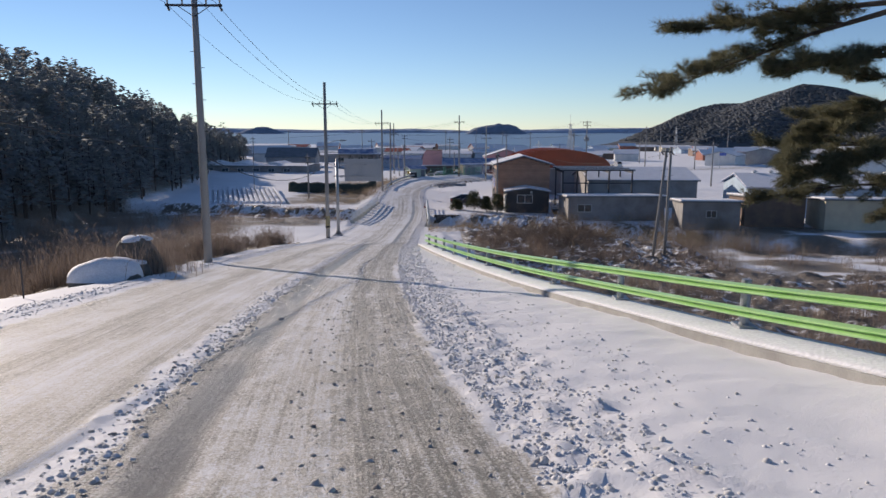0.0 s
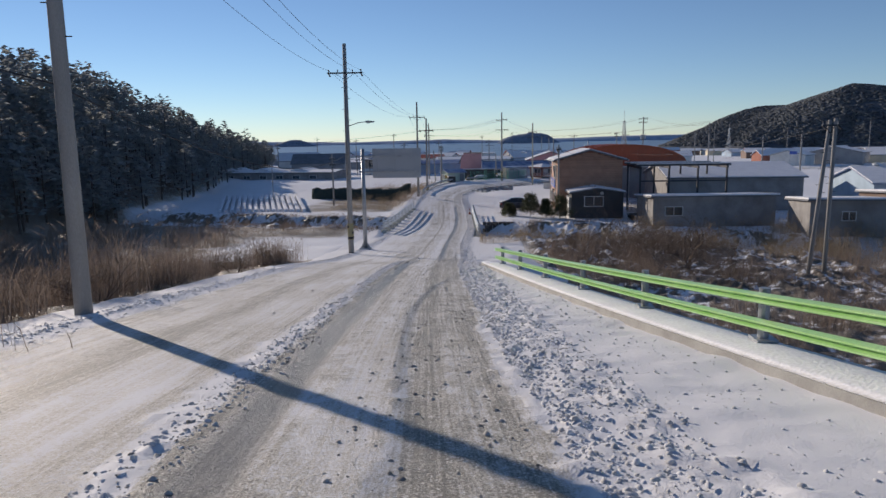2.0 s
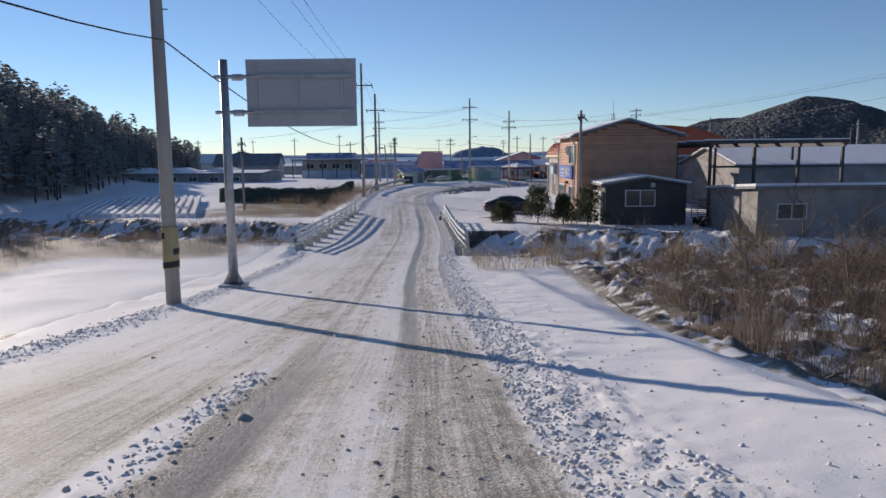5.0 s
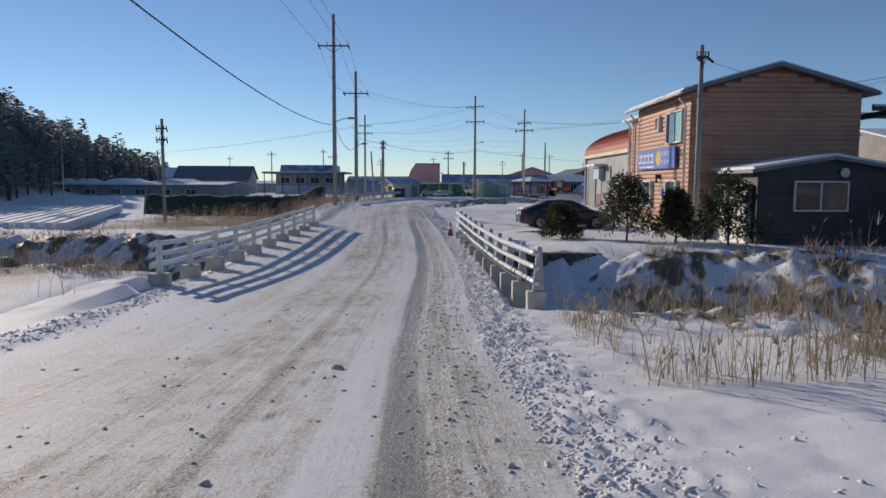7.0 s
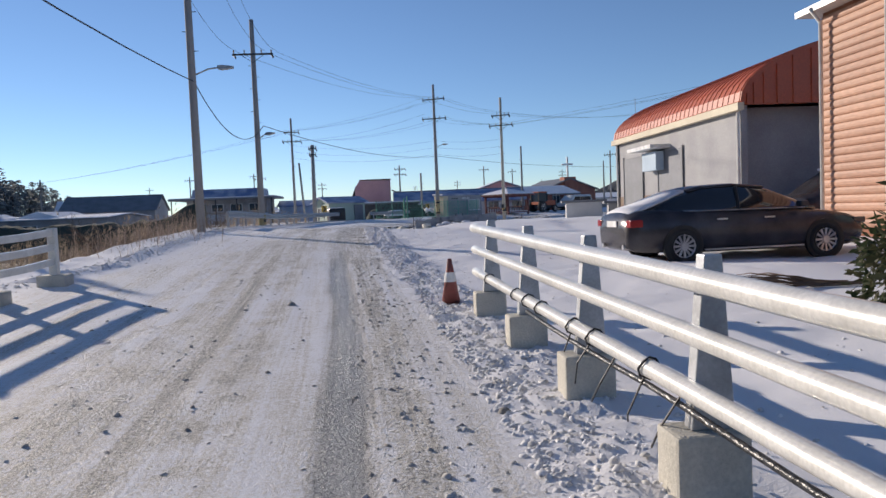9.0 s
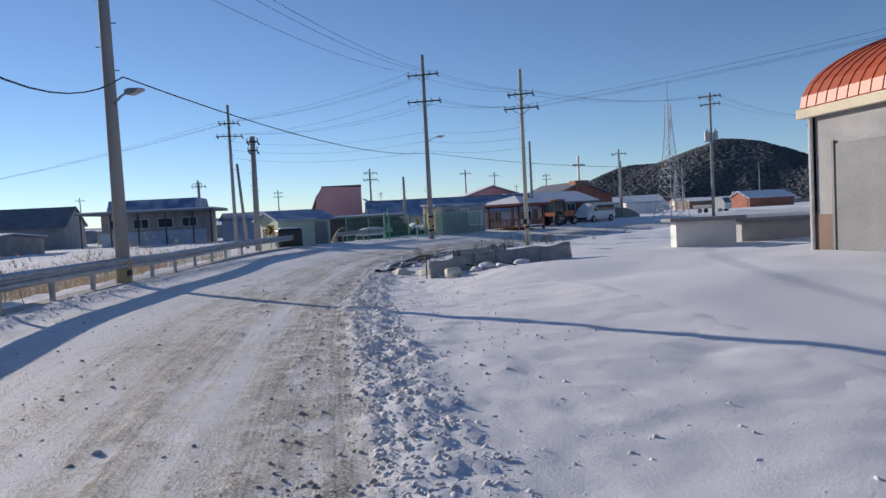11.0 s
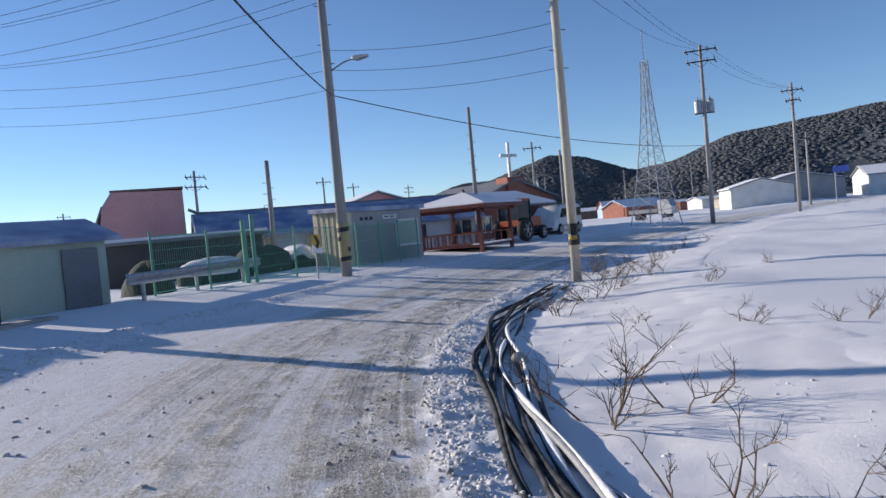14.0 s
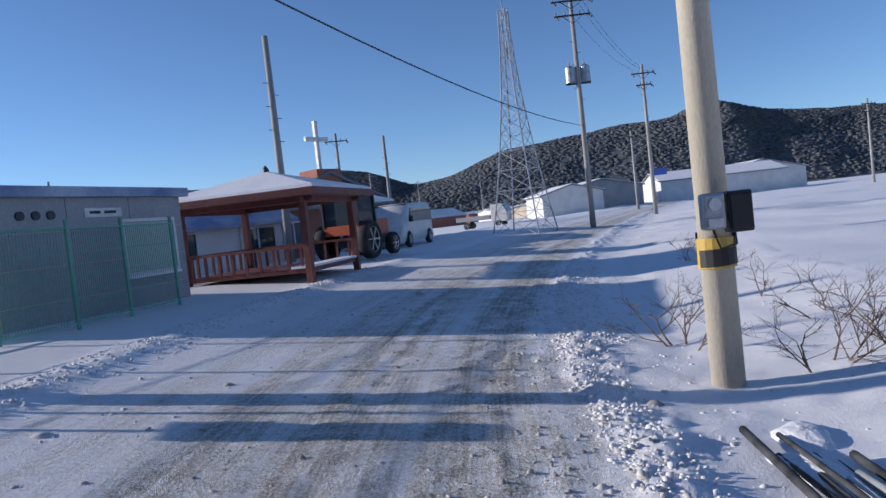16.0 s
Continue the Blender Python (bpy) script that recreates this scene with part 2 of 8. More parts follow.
GREYROOF = mat("grey_roof", (0.20, 0.21, 0.23), 0.6, second=(0.15, 0.16, 0.17), scale=0.8, fine=15, bump=0.2)
BLUEWALL = mat("pale_blue_wall", (0.40, 0.52, 0.62), 0.6, second=(0.32, 0.43, 0.52), scale=0.7, fine=20, bump=0.1)
GREENWALL = mat("pale_green_panel", (0.42, 0.52, 0.43), 0.6, second=(0.36, 0.46, 0.38), scale=0.7, fine=20, bump=0.1)
PINK = mat("pink_wall", (0.62, 0.34, 0.34), 0.7, second=(0.54, 0.29, 0.30), scale=0.5, fine=18, bump=0.15)
CREAM = mat("cream_panel", (0.66, 0.58, 0.42), 0.65, second=(0.55, 0.47, 0.34), scale=0.8, fine=18, bump=0.12)
REDWOOD = mat("red_brown_timber", (0.19, 0.06, 0.05), 0.6, second=(0.14, 0.04, 0.03), scale=4, fine=40, bump=0.2)
GREENMESH = mat("green_fence_paint", (0.10, 0.34, 0.24), 0.45, second=(0.14, 0.38, 0.28), scale=3, fine=40, bump=0.05)
NET = mat("dark_green_net", (0.035, 0.06, 0.05), 0.9, second=(0.06, 0.075, 0.06), scale=2, fine=14, bump=0.8, bump_dist=0.08)
BLACKPLASTIC = mat("black_plastic", (0.018, 0.018, 0.02), 0.35, second=(0.03, 0.03, 0.03), scale=3, fine=14, bump=0.5, bump_dist=0.05)
PIPE = mat("dull_black_pipe", (0.035, 0.037, 0.04), 0.75, second=(0.10, 0.105, 0.11), scale=6.0, fine=0.5, bump=0.2, spec=0.15)
TARP = mat("grey_tarp", (0.30, 0.32, 0.33), 0.55, second=(0.40, 0.41, 0.40), scale=1.5, fine=10, bump=0.5, bump_dist=0.04)
FOAM = mat("cream_foam", (0.74, 0.70, 0.60), 0.7, second=(0.62, 0.57, 0.46), scale=3, fine=30, bump=0.2)
CARPAINT = mat("dark_car_paint", (0.045, 0.04, 0.045), 0.25, 0.3, second=(0.08, 0.075, 0.08), scale=2, fine=60, bump=0)
VANPAINT = mat("white_car_paint", (0.72, 0.70, 0.66), 0.3, second=(0.60, 0.58, 0.54), scale=2, fine=30, bump=0)
TYRE = mat("tyre_rubber", (0.02, 0.02, 0.02), 0.85, second=(0.04, 0.04, 0.04), fine=60)
RIM = mat("alloy_rim", (0.55, 0.55, 0.57), 0.3, 0.9, fine=40, bump=0)
GLASS = glass_mat("window_glass", (0.05, 0.07, 0.08))
TEALGLASS = glass_mat("teal_glass", (0.20, 0.42, 0.38))
CARGLASS = glass_mat("car_glass", (0.02, 0.022, 0.025))
REDLAMP = mat("red_lamp", (0.35, 0.02, 0.02), 0.2, bump=0)
ROCK = mat("mossy_rock", (0.17, 0.165, 0.15), 0.9, second=(0.09, 0.085, 0.07), scale=3, fine=16, bump=0.8, bump_dist=0.06)
SLEEVE = mat("faded_sleeve", (0.45, 0.36, 0.16), 0.6, second=(0.34, 0.30, 0.18), fine=30, bump=0.05)
YELLOW = mat("yellow_paint", (0.62, 0.40, 0.06), 0.5, second=(0.50, 0.34, 0.08), fine=30, bump=0.05)
BLACKPAINT = mat("black_paint", (0.025, 0.025, 0.025), 0.55, fine=30, bump=0.05)
SIGNBLUE = mat("sign_blue", (0.07, 0.14, 0.50), 0.4, second=(0.09, 0.17, 0.55), fine=20, bump=0)
SIGNWHITE = mat("sign_white", (0.78, 0.78, 0.76), 0.5, fine=20, bump=0)
ORANGE = mat("cone_orange", (0.34, 0.09, 0.07), 0.6, second=(0.22, 0.08, 0.07), fine=20)
BARK = mat("bark", (0.12, 0.09, 0.07), 0.9, second=(0.07, 0.05, 0.04), scale=5, fine=30, bump=0.7)
TWIG = mat("twig", (0.13, 0.085, 0.06), 0.9, second=(0.20, 0.15, 0.11), scale=1, fine=30, bump=0.2)
PINE = island_mat("pine_needles", (0.13, 0.14, 0.08), (0.25, 0.23, 0.15), 0.8, 0.45)
# Needle colour lifted well past real foliage: haze and glare are painted in.
HAZED_FOLIAGE = island_mat("hazed_foliage", (0.29, 0.32, 0.325), (0.40, 0.41, 0.40), 0.8, 0.6)
LEAF = island_mat("evergreen_leaf", (0.032, 0.058, 0.026), (0.102, 0.094, 0.051), 0.4, 0.3)
REED = island_mat("dry_reed", (0.25, 0.19, 0.13), (0.46, 0.38, 0.28), 0.8, 0.35)
BRUSH = island_mat("brown_brush", (0.19, 0.145, 0.115), (0.38, 0.30, 0.245), 0.8, 0.3)
CLOD = island_mat("snow_clod", (0.82, 0.82, 0.83), (0.58, 0.56, 0.52))
DIRTCLOD = island_mat("dirty_clod", (0.62, 0.60, 0.56), (0.28, 0.26, 0.23))
# Far hills and their trees: distance haze is painted in as a blue-grey tint.
FARHILL = mat("hazed_far_hill", (0.10, 0.115, 0.135), 0.95, second=(0.115, 0.125, 0.135), scale=0.04, fine=0.3, bump=0.4, bump_dist=2.0, spec=0.1)
FARWOOD = island_mat("hazed_far_trees", (0.155, 0.18, 0.205), (0.195, 0.21, 0.23), 0.9, 0.4)
# Islands and coast: sea haze is put straight into the pale blue base colours.
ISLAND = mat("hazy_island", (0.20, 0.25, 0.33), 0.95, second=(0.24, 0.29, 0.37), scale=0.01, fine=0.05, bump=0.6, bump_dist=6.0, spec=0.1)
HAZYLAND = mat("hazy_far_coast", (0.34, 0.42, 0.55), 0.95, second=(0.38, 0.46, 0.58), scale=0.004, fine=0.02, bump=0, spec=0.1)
SEA = mat("sea", (0.10, 0.15, 0.22), 0.35, second=(0.13, 0.18, 0.25), scale=0.01, fine=0.6, bump=0.4, bump_dist=0.3)
ICE = mat("stream_ice", (0.10, 0.11, 0.12), 0.25, second=(0.45, 0.47, 0.50), scale=0.4, fine=5, bump=0.1)


# ---- mesh helpers ----
class Mesh:
    """Gathers vertices and faces for one mesh."""

    def __init__(self):
        self.v, self.f = [], []

    def add(self, verts, faces):
        k = len(self.v)
        self.v += [tuple(p) for p in verts]
        self.f += [tuple(i + k for i in q) for q in faces]
        return self

    def box(self, a, b, m=None):
        (x0, y0, z0), (x1, y1, z1) = a, b
        vs = [Vector(p) for p in ((x0, y0, z0), (x1, y0, z0), (x1, y1, z0), (x0, y1, z0), (x0, y0, z1), (x1, y0, z1), (x1, y1, z1), (x0, y1, z1))]
        if m:
            vs = [m @ p for p in vs]
        return self.add(vs, [(0, 3, 2, 1), (4, 5, 6, 7), (0, 1, 5, 4), (1, 2, 6, 5), (2, 3, 7, 6), (3, 0, 4, 7)])

    def tube(self, points, radii, n=8, caps=True):
        pts = [Vector(p) for p in points]
        if not isinstance(radii, (list, tuple)):
            radii = [radii] * len(pts)
        k, side = len(self.v), None
        for i, p in enumerate(pts):
            d = (pts[min(i + 1, len(pts) - 1)] - pts[max(i - 1, 0)]).normalized()
            if side is None:
                side = d.orthogonal().normalized()
            side = (side - d * side.dot(d)).normalized()
            up = d.cross(side)
            for j in range(n):
                a = 2 * math.pi * j / n
                self.v.append(tuple(p + (side * math.cos(a) + up * math.sin(a)) * radii[i]))
        for i in range(len(pts) - 1):
            for j in range(n):
                a, b = k + i * n + j, k + i * n + (j + 1) % n
                self.f.append((a, b, b + n, a + n))
        if caps:
            self.f.append(tuple(k + j for j in reversed(range(n))))
            self.f.append(tuple(k + (len(pts) - 1) * n + j for j in range(n)))
        return self

    def prism(self, outline, axis, a, b):
        """A flat outline of (p, q), drawn out along the axis from a to b. For x: (y, z); for y: (x, z); for z: (x, y)."""
        n = len(outline)

        def put(p, q, r):
            return {"x": (r, p, q), "y": (p, r, q), "z": (p, q, r)}[axis]
        vs = [put(p, q, a) for p, q in outline] + [put(p, q, b) for p, q in outline]
        fs = [tuple(range(n)), tuple(reversed(range(n, 2 * n)))] + [(i, i + n, (i + 1) % n + n, (i + 1) % n) for i in range(n)]
        return self.add(vs, fs)

    def moved(self, m):
        self.v = [tuple(m @ Vector(p)) for p in self.v]
        return self


def finish(name, me, material, bevel=0.0, smooth=False):
    data = bpy.data.meshes.new(name)
    data.from_pydata(me.v, [], me.f)
    bm = bmesh.new()
    bm.from_mesh(data)
    if len(me.f) < 4000:
        bmesh.ops.recalc_face_normals(bm, faces=bm.faces)
    if bevel:
        edges = [e for e in bm.edges if len(e.link_faces) == 2 and e.calc_face_angle(0) > 0.6]
        bmesh.ops.bevel(bm, geom=edges, offset=bevel, segments=2, affect="EDGES", profile=0.6)
    for f in bm.faces:
        f.smooth = smooth
    bm.to_mesh(data)
    bm.free()
    data.materials.append(material)
    return data


def part(name, me, material, parent, label="", bevel=0.0, smooth=False):
    """One mesh object under a thing or under a part. The mesh is in the thing's own space."""
    ob = new(name, finish(name, me, material, bevel, smooth))
    ob.parent = parent
    if label:
        tagged(ob, label)
    return ob


def thing(name, x, y, z, turn, label, category, group="", kind=""):
    e = new(name)
    e.matrix_basis = pose(x, y, z, 0, 0, turn)
    e.empty_display_size = 0.3
    return tagged(e, label, category, group, kind)


def single(name, me, material, label, category="", group="", kind="", bevel=0.0, smooth=False):
    return tagged(new(name, finish(name, me, material, bevel, smooth)), label, category, group, kind)


def lattice(ix, iy, seed):
    h = (ix.astype(np.int64) * 374761393 + iy.astype(np.int64) * 668265263 + seed * 974711) & 0x7FFFFFFF
    h = ((h ^ (h >> 13)) * 1274126177) & 0x7FFFFFFF
    return ((h ^ (h >> 16)) & 0xFFFF) / 65535.0


def vnoise(x, y, seed=0):
    """Smooth value noise from 0 to 1 on arrays."""
    ix, iy = np.floor(x), np.floor(y)
    fx, fy = x - ix, y - iy
    fx, fy = fx * fx * (3 - 2 * fx), fy * fy * (3 - 2 * fy)
    a, b = lattice(ix, iy, seed), lattice(ix + 1, iy, seed)
    c, d = lattice(ix, iy + 1, seed), lattice(ix + 1, iy + 1, seed)
    return (a * (1 - fx) + b * fx) * (1 - fy) + (c * (1 - fx) + d * fx) * fy


def fbm(x, y, octaves=4, seed=0):
    s, w, k = 0.0, 0.0, 1.0
    for o in range(octaves):
        s = s + vnoise(x * k + 17.3 * o, y * k - 9.1 * o, seed + o) / k
        w += 1 / k
        k *= 2.03
    return s / w


def step(a, b, x):
    t = np.clip((x - a) / (b - a), 0, 1)
    return t * t * (3 - 2 * t)


# ---- the lie of the land ----
LINE = [(2.0, -60, 10.2), (1.5, -10, 3.3), (1.05, 6.6, 1.2), (-0.1, 14.4, 0.1), (-1.3, 22.7, -1.02), (-2.25, 31.8, -2.2), (-3.1, 42, -3.45), (-3.9, 54, -4.9),
        (-4.15, 61.7, -5.95), (-4.45, 69, -6.75), (-4.8, 75.5, -7.36), (-5.0, 84, -7.95), (-4.95, 92, -8.2), (-5.0, 98, -8.18), (-5.4, 106, -7.9), (-5.9, 113, -7.58),
        (-6.2, 119, -7.33), (-6.3, 126, -7.22), (-6.2, 132, -7.4), (-5.8, 138, -7.58), (-5.1, 144, -7.62), (-4.3, 148.5, -7.68), (-3.2, 152, -7.7), (-1.5, 156, -7.75),
        (0.8, 159.5, -7.86), (4.2, 163.6, -7.9), (8.5, 167.8, -7.9), (14, 172.3, -7.85), (22, 177.8, -7.75), (36, 186.5, -7.65), (62, 201, -7.6), (120, 232, -7.6)]


def dense_line(points, per=6):
    out = []
    p = [np.array(q, float) for q in points]
    for i in range(len(p) - 1):
        a, b, c, d = p[max(i - 1, 0)], p[i], p[i + 1], p[min(i + 2, len(p) - 1)]
        for k in range(per):
            t = k / per
            out.append(0.5 * (2 * b + (c - a) * t + (2 * a - 5 * b + 4 * c - d) * t * t + (3 * b - a - 3 * c + d) * t ** 3))
    return np.array(out + [p[-1]])


ROADLINE = dense_line(LINE)
STREAM = np.array([(-140, 122), (-60, 108), (-30, 101.5), (-14, 98), (-6, 95.5), (-2.5, 92.8), (4, 89.5), (10, 86), (20, 80), (34, 72), (90, 55)], float)


def nearest(x, y, line):
    """Distance to the right of a line, its height there, and the foot's y."""
    best = np.full(x.shape, 1e9)
    u, z, fy = np.zeros(x.shape), np.zeros(x.shape), np.zeros(x.shape)
    for a, b in zip(line[:-1], line[1:]):
        sx, sy = b[0] - a[0], b[1] - a[1]
        ll = sx * sx + sy * sy
        w = np.clip(((x - a[0]) * sx + (y - a[1]) * sy) / ll, 0, 1)
        qx, qy = a[0] + sx * w, a[1] + sy * w
        d = (x - qx) ** 2 + (y - qy) ** 2
        near = d < best
        best = np.where(near, d, best)
        side = np.sign((x - qx) * sy - (y - qy) * sx)
        u = np.where(near, side * np.sqrt(d), u)
        if len(a) > 2:
            z = np.where(near, a[2] + (b[2] - a[2]) * w, z)
        fy = np.where(near, qy, fy)
    return u, z, fy


def bank_at(y):
    return np.interp(y, [0, 95, 125, 135, 170, 200], [0, 0, 0.04, 0.075, 0.075, 0.03])


def left_edge(y):
    return np.interp(y, [-60, 0, 20, 50, 70, 88, 92, 108, 112, 125, 144, 158, 175, 230], [-7.5, -7.5, -7, -6.6, -6.3, -6.3, -6.9, -6.6, -5.2, -4.9, -5.8, -7.4, -7.4, -6])


def kerb_at(y):
    return np.interp(y, [-60, 0, 14, 33, 53], [5.8, 5.6, 4.9, 3.6, 2.1])


def land(x, y, known=None):
    """Height of the snow, and how much bare ground and brush shows (0 to 1)."""
    x, y = np.asarray(x, float), np.asarray(y, float)
    u, zc, fy = known or nearest(x, y, ROADLINE)
    bank = bank_at(fy)
    road = zc - bank * np.clip(u, -9, 2.5)
    ul = left_edge(fy)
    # left of the road
    pl = np.interp(y, [-60, 0, 40, 66, 90, 105, 125, 150, 163, 185, 300, 560, 640], [4, -3.5, -6.8, -7.5, -7.9, -8.0, -8.3, -8.3, -7.5, -7.4, -8.2, -10.8, -13])
    apron = step(62, 68, y) * (1 - step(84, 90, y)) * step(-26, -20, x)
    late = step(158, 166, fy)
    dl = np.clip(ul - 0.6 - u, 0, None)
    slope = np.where(fy < 62, np.interp(fy, [0, 25, 34], [0.10, 0.14, 0.24]), 0.4)
    zl = np.maximum(road - slope * np.clip(dl - 0.8, 0, None), pl)
    zl = zl * (1 - apron) + road * apron
    far = np.minimum(1, np.clip(dl - 2, 0, None) / 6)
    zl = zl * (1 - late) + (road * (1 - far) + pl * far) * late
    # right of the road
    pr = np.interp(y, [-60, 0, 40, 60, 85, 96, 110, 128, 138, 146, 160, 185, 300, 560, 640], [3, -4, -6.9, -7.3, -7.8, -7.75, -7.65, -7.4, -7.35, -7.55, -7.9, -7.5, -8.2, -10.8, -13])
    uk = kerb_at(fy)
    early = 1 - step(52, 56, fy)
    drop = np.maximum(road - 0.9 * np.clip(u - uk - 0.9, 0, None), pr)
    verge = np.maximum(road - 0.3 * np.clip(u - 4.2, 0, None), pr)
    verge = np.minimum(verge, road) + np.clip(verge - road, 0, None) * step(2.0, 6.5, u)
    level = road + (pr - road) * step(1.6, 6.5, u)
    beyond = step(88, 98, fy)
    zr = drop * early + (verge * (1 - beyond) + level * beyond) * (1 - early)
    z = np.where(u < ul - 0.6, zl, np.where(u > 0.8, zr, road))
    # the stream bed, not under the road
    d = np.abs(nearest(x, y, STREAM)[0])
    on = (u > ul - 0.2) & (u < 1.9)
    dig = np.where(x > 0, 1 - step(1.5, 6.2, d), 1 - step(1.2, 5.5, d))
    z = z - np.where(on, 0, 2.5 * dig)
    # wooded hill on the left
    foot = np.interp(y, [-60, 40, 80, 130, 190, 268, 300], [-34, -40, -43, -50, -62, -78, -90])
    rise = np.clip(foot - x, 0, 42) * 0.40 * np.interp(y, [-60, 90, 115, 150, 200, 255, 285], [1.6, 1.38, 1.34, 1.3, 1.27, 0.8, 0.2])
    z = z + rise
    cover = np.zeros(x.shape)
    cover = np.maximum(cover, 0.9 * step(0.3, 3, foot - x) * (1 - step(262, 285, y)))
    brush = step(0.3, 4, -(u - ul + 1.4)) * (1 - step(100, 110, y)) * step(24, 34, y) * (1 - np.clip(apron * 1.3, 0, 1))
    cover = np.maximum(cover, brush * (0.25 + 1.0 * fbm(x / 3, y / 3, 3, 5)))
    rail = step(0.6, 3, -(u - ul + 1.6)) * step(110, 116, y) * (1 - step(154, 160, y)) * step(-30, -24, x)
    cover = np.maximum(cover, rail * (0.1 + 0.95 * fbm(x / 2.5, y / 2.5, 3, 15)))
    cover = np.maximum(cover, dig * (0.15 + 0.9 * fbm(x / 2.2, y / 2.2, 3, 6)) * (1 - on))
    rb = step(uk + 0.8, uk + 3, u) * (1 - step(54, 60, y)) + step(4.5, 8, u) * step(54, 60, y) * (1 - step(84, 90, y))
    cover = np.maximum(cover, rb * (0.08 + 0.8 * step(0.33, 0.58, fbm(x / 4, y / 4, 4, 7))))
    off = np.where(u < 0, step(0.2, 2.5, ul - u), step(2.5, 8, u))
    near = np.where(u < 0, step(0.2, 1.5, ul - u), step(0.9, 2, u))
    z = z + off * (fbm(x / 3.1, y / 3.1, 4, 2) - 0.5) * 0.35 + near * (fbm(x / 0.8, y / 0.8, 3, 3) - 0.5) * 0.08 * (u < 40)
    return z, cover, u, fy


def grid_mesh(name, X, Y, Z, material, attr=None, values=None):
    ny, nx = X.shape
    co = np.stack([X, Y, Z], -1).reshape(-1, 3).astype(np.float32)
    idx = np.arange(ny * nx).reshape(ny, nx)
    quads = np.stack([idx[:-1, :-1], idx[:-1, 1:], idx[1:, 1:], idx[1:, :-1]], -1).reshape(-1, 4).astype(np.int32)
    me = bpy.data.meshes.new(name)
    me.vertices.add(len(co))
    me.vertices.foreach_set("co", co.ravel())
    me.loops.add(quads.size)
    me.loops.foreach_set("vertex_index", quads.ravel())
    me.polygons.add(len(quads))
    me.polygons.foreach_set("loop_start", np.arange(0, quads.size, 4, dtype=np.int32))
    me.polygons.foreach_set("use_smooth", np.ones(len(quads), dtype=bool))
    me.update(calc_edges=True)
    if attr:
        a = me.attributes.new(attr, "FLOAT", "POINT")
        a.data.foreach_set("value", values.ravel().astype(np.float32))
    me.materials.append(material)
    return new(name, me)


def spread(a, b, step0, end, grow=1.18):
    """Positions: even from a to b, then ever wider out to the end on both sides."""
    mid = list(np.arange(a, b + step0 / 2, step0))
    w, hi = step0, [b]
    while hi[-1] < end[1]:
        w *= grow
        hi.append(hi[-1] + w)
    w, lo = step0, [a]
    while lo[-1] > end[0]:
        w *= grow
        lo.append(lo[-1] - w)
    return np.array(lo[:0:-1] + mid + hi[1:])


gx = spread(-45, 40, 0.6, (-1600, 1800))
gy = spread(-12, 195, 0.6, (-400, 640), 1.12)
X, Y = np.meshgrid(gx, gy)
Z, C, U, FY = land(X, Y)
inside = step(-8.3, -7.1, U) * np.where(FY > 100, 1 - step(3.6, 5.4, U), 1 - step(4.6, 6.1, U)) * step(-11, -9, Y) * (1 - step(100, 110, X))
D = np.abs(nearest(X, Y, STREAM)[0])


def looked_up(field, x, y):
    """A field of the ground's grid at one place."""
    i = min(max(int(np.searchsorted(gx, x)) - 1, 0), len(gx) - 2)
    j = min(max(int(np.searchsorted(gy, y)) - 1, 0), len(gy) - 2)
    a, b = (x - gx[i]) / (gx[i + 1] - gx[i]), (y - gy[j]) / (gy[j + 1] - gy[j])
    return float((field[j, i] * (1 - a) + field[j, i + 1] * a) * (1 - b) + (field[j + 1, i] * (1 - a) + field[j + 1, i + 1] * a) * b)


def gz(x, y):
    return looked_up(Z, x, y)


ground = grid_mesh("ground", X, Y, Z - 0.35 * inside, GROUND, "cover", C)
tagged(ground, "snow-covered ground with brown dead brush showing through", "ground", kind="structure")

def rough_bank(name, x0, x1, y0, y1, weight, label, seed, bare=0.5, gap=0.14, high=0.7):
    """A finer sheet over a stretch of ground: lumps of earth and stones under broken snow. weight tells where it shows (0 to 1)."""
    XX, YY = np.meshgrid(np.arange(x0, x1, gap), np.arange(y0, y1, gap))
    i = np.clip(np.searchsorted(gx, XX) - 1, 0, len(gx) - 2)
    j = np.clip(np.searchsorted(gy, YY) - 1, 0, len(gy) - 2)
    a, b = (XX - gx[i]) / (gx[i + 1] - gx[i]), (YY - gy[j]) / (gy[j + 1] - gy[j])
    ZZ = (Z[j, i] * (1 - a) + Z[j, i + 1] * a) * (1 - b) + (Z[j + 1, i] * (1 - a) + Z[j + 1, i + 1] * a) * b
    w = weight(XX, YY) * step(0, 1.2, XX - x0) * step(0, 1.2, x1 - XX) * step(0, 1.2, YY - y0) * step(0, 1.2, y1 - YY)
    lumps = np.maximum(fbm(XX / 1.6, YY / 1.6, 4, seed) - 0.4, 0) + 0.8 * np.maximum(fbm(XX / 0.45, YY / 0.45, 3, seed + 4) - 0.45, 0)
    ZZ = ZZ - 0.12 + w * (0.13 + high * lumps)
    patch = step(0.47, 0.56, 0.45 * fbm(XX / 1.1, YY / 1.1, 3, seed + 9) + 0.55 * fbm(XX / 0.32, YY / 0.32, 3, seed + 11) + 0.5 * (bare - 0.5))
    ob = grid_mesh(name, XX, YY, ZZ, GROUND, "cover", np.clip(w * patch * (0.45 + 1.1 * fbm(XX / 0.3, YY / 0.3, 2, seed + 13)), 0, 1))
    return tagged(ob, label, "ground", kind="structure")


def along_stream(near, wide):
    def weight(x, y):
        return 1 - step(near, wide, np.abs(nearest(x, y, STREAM)[0]))
    return weight


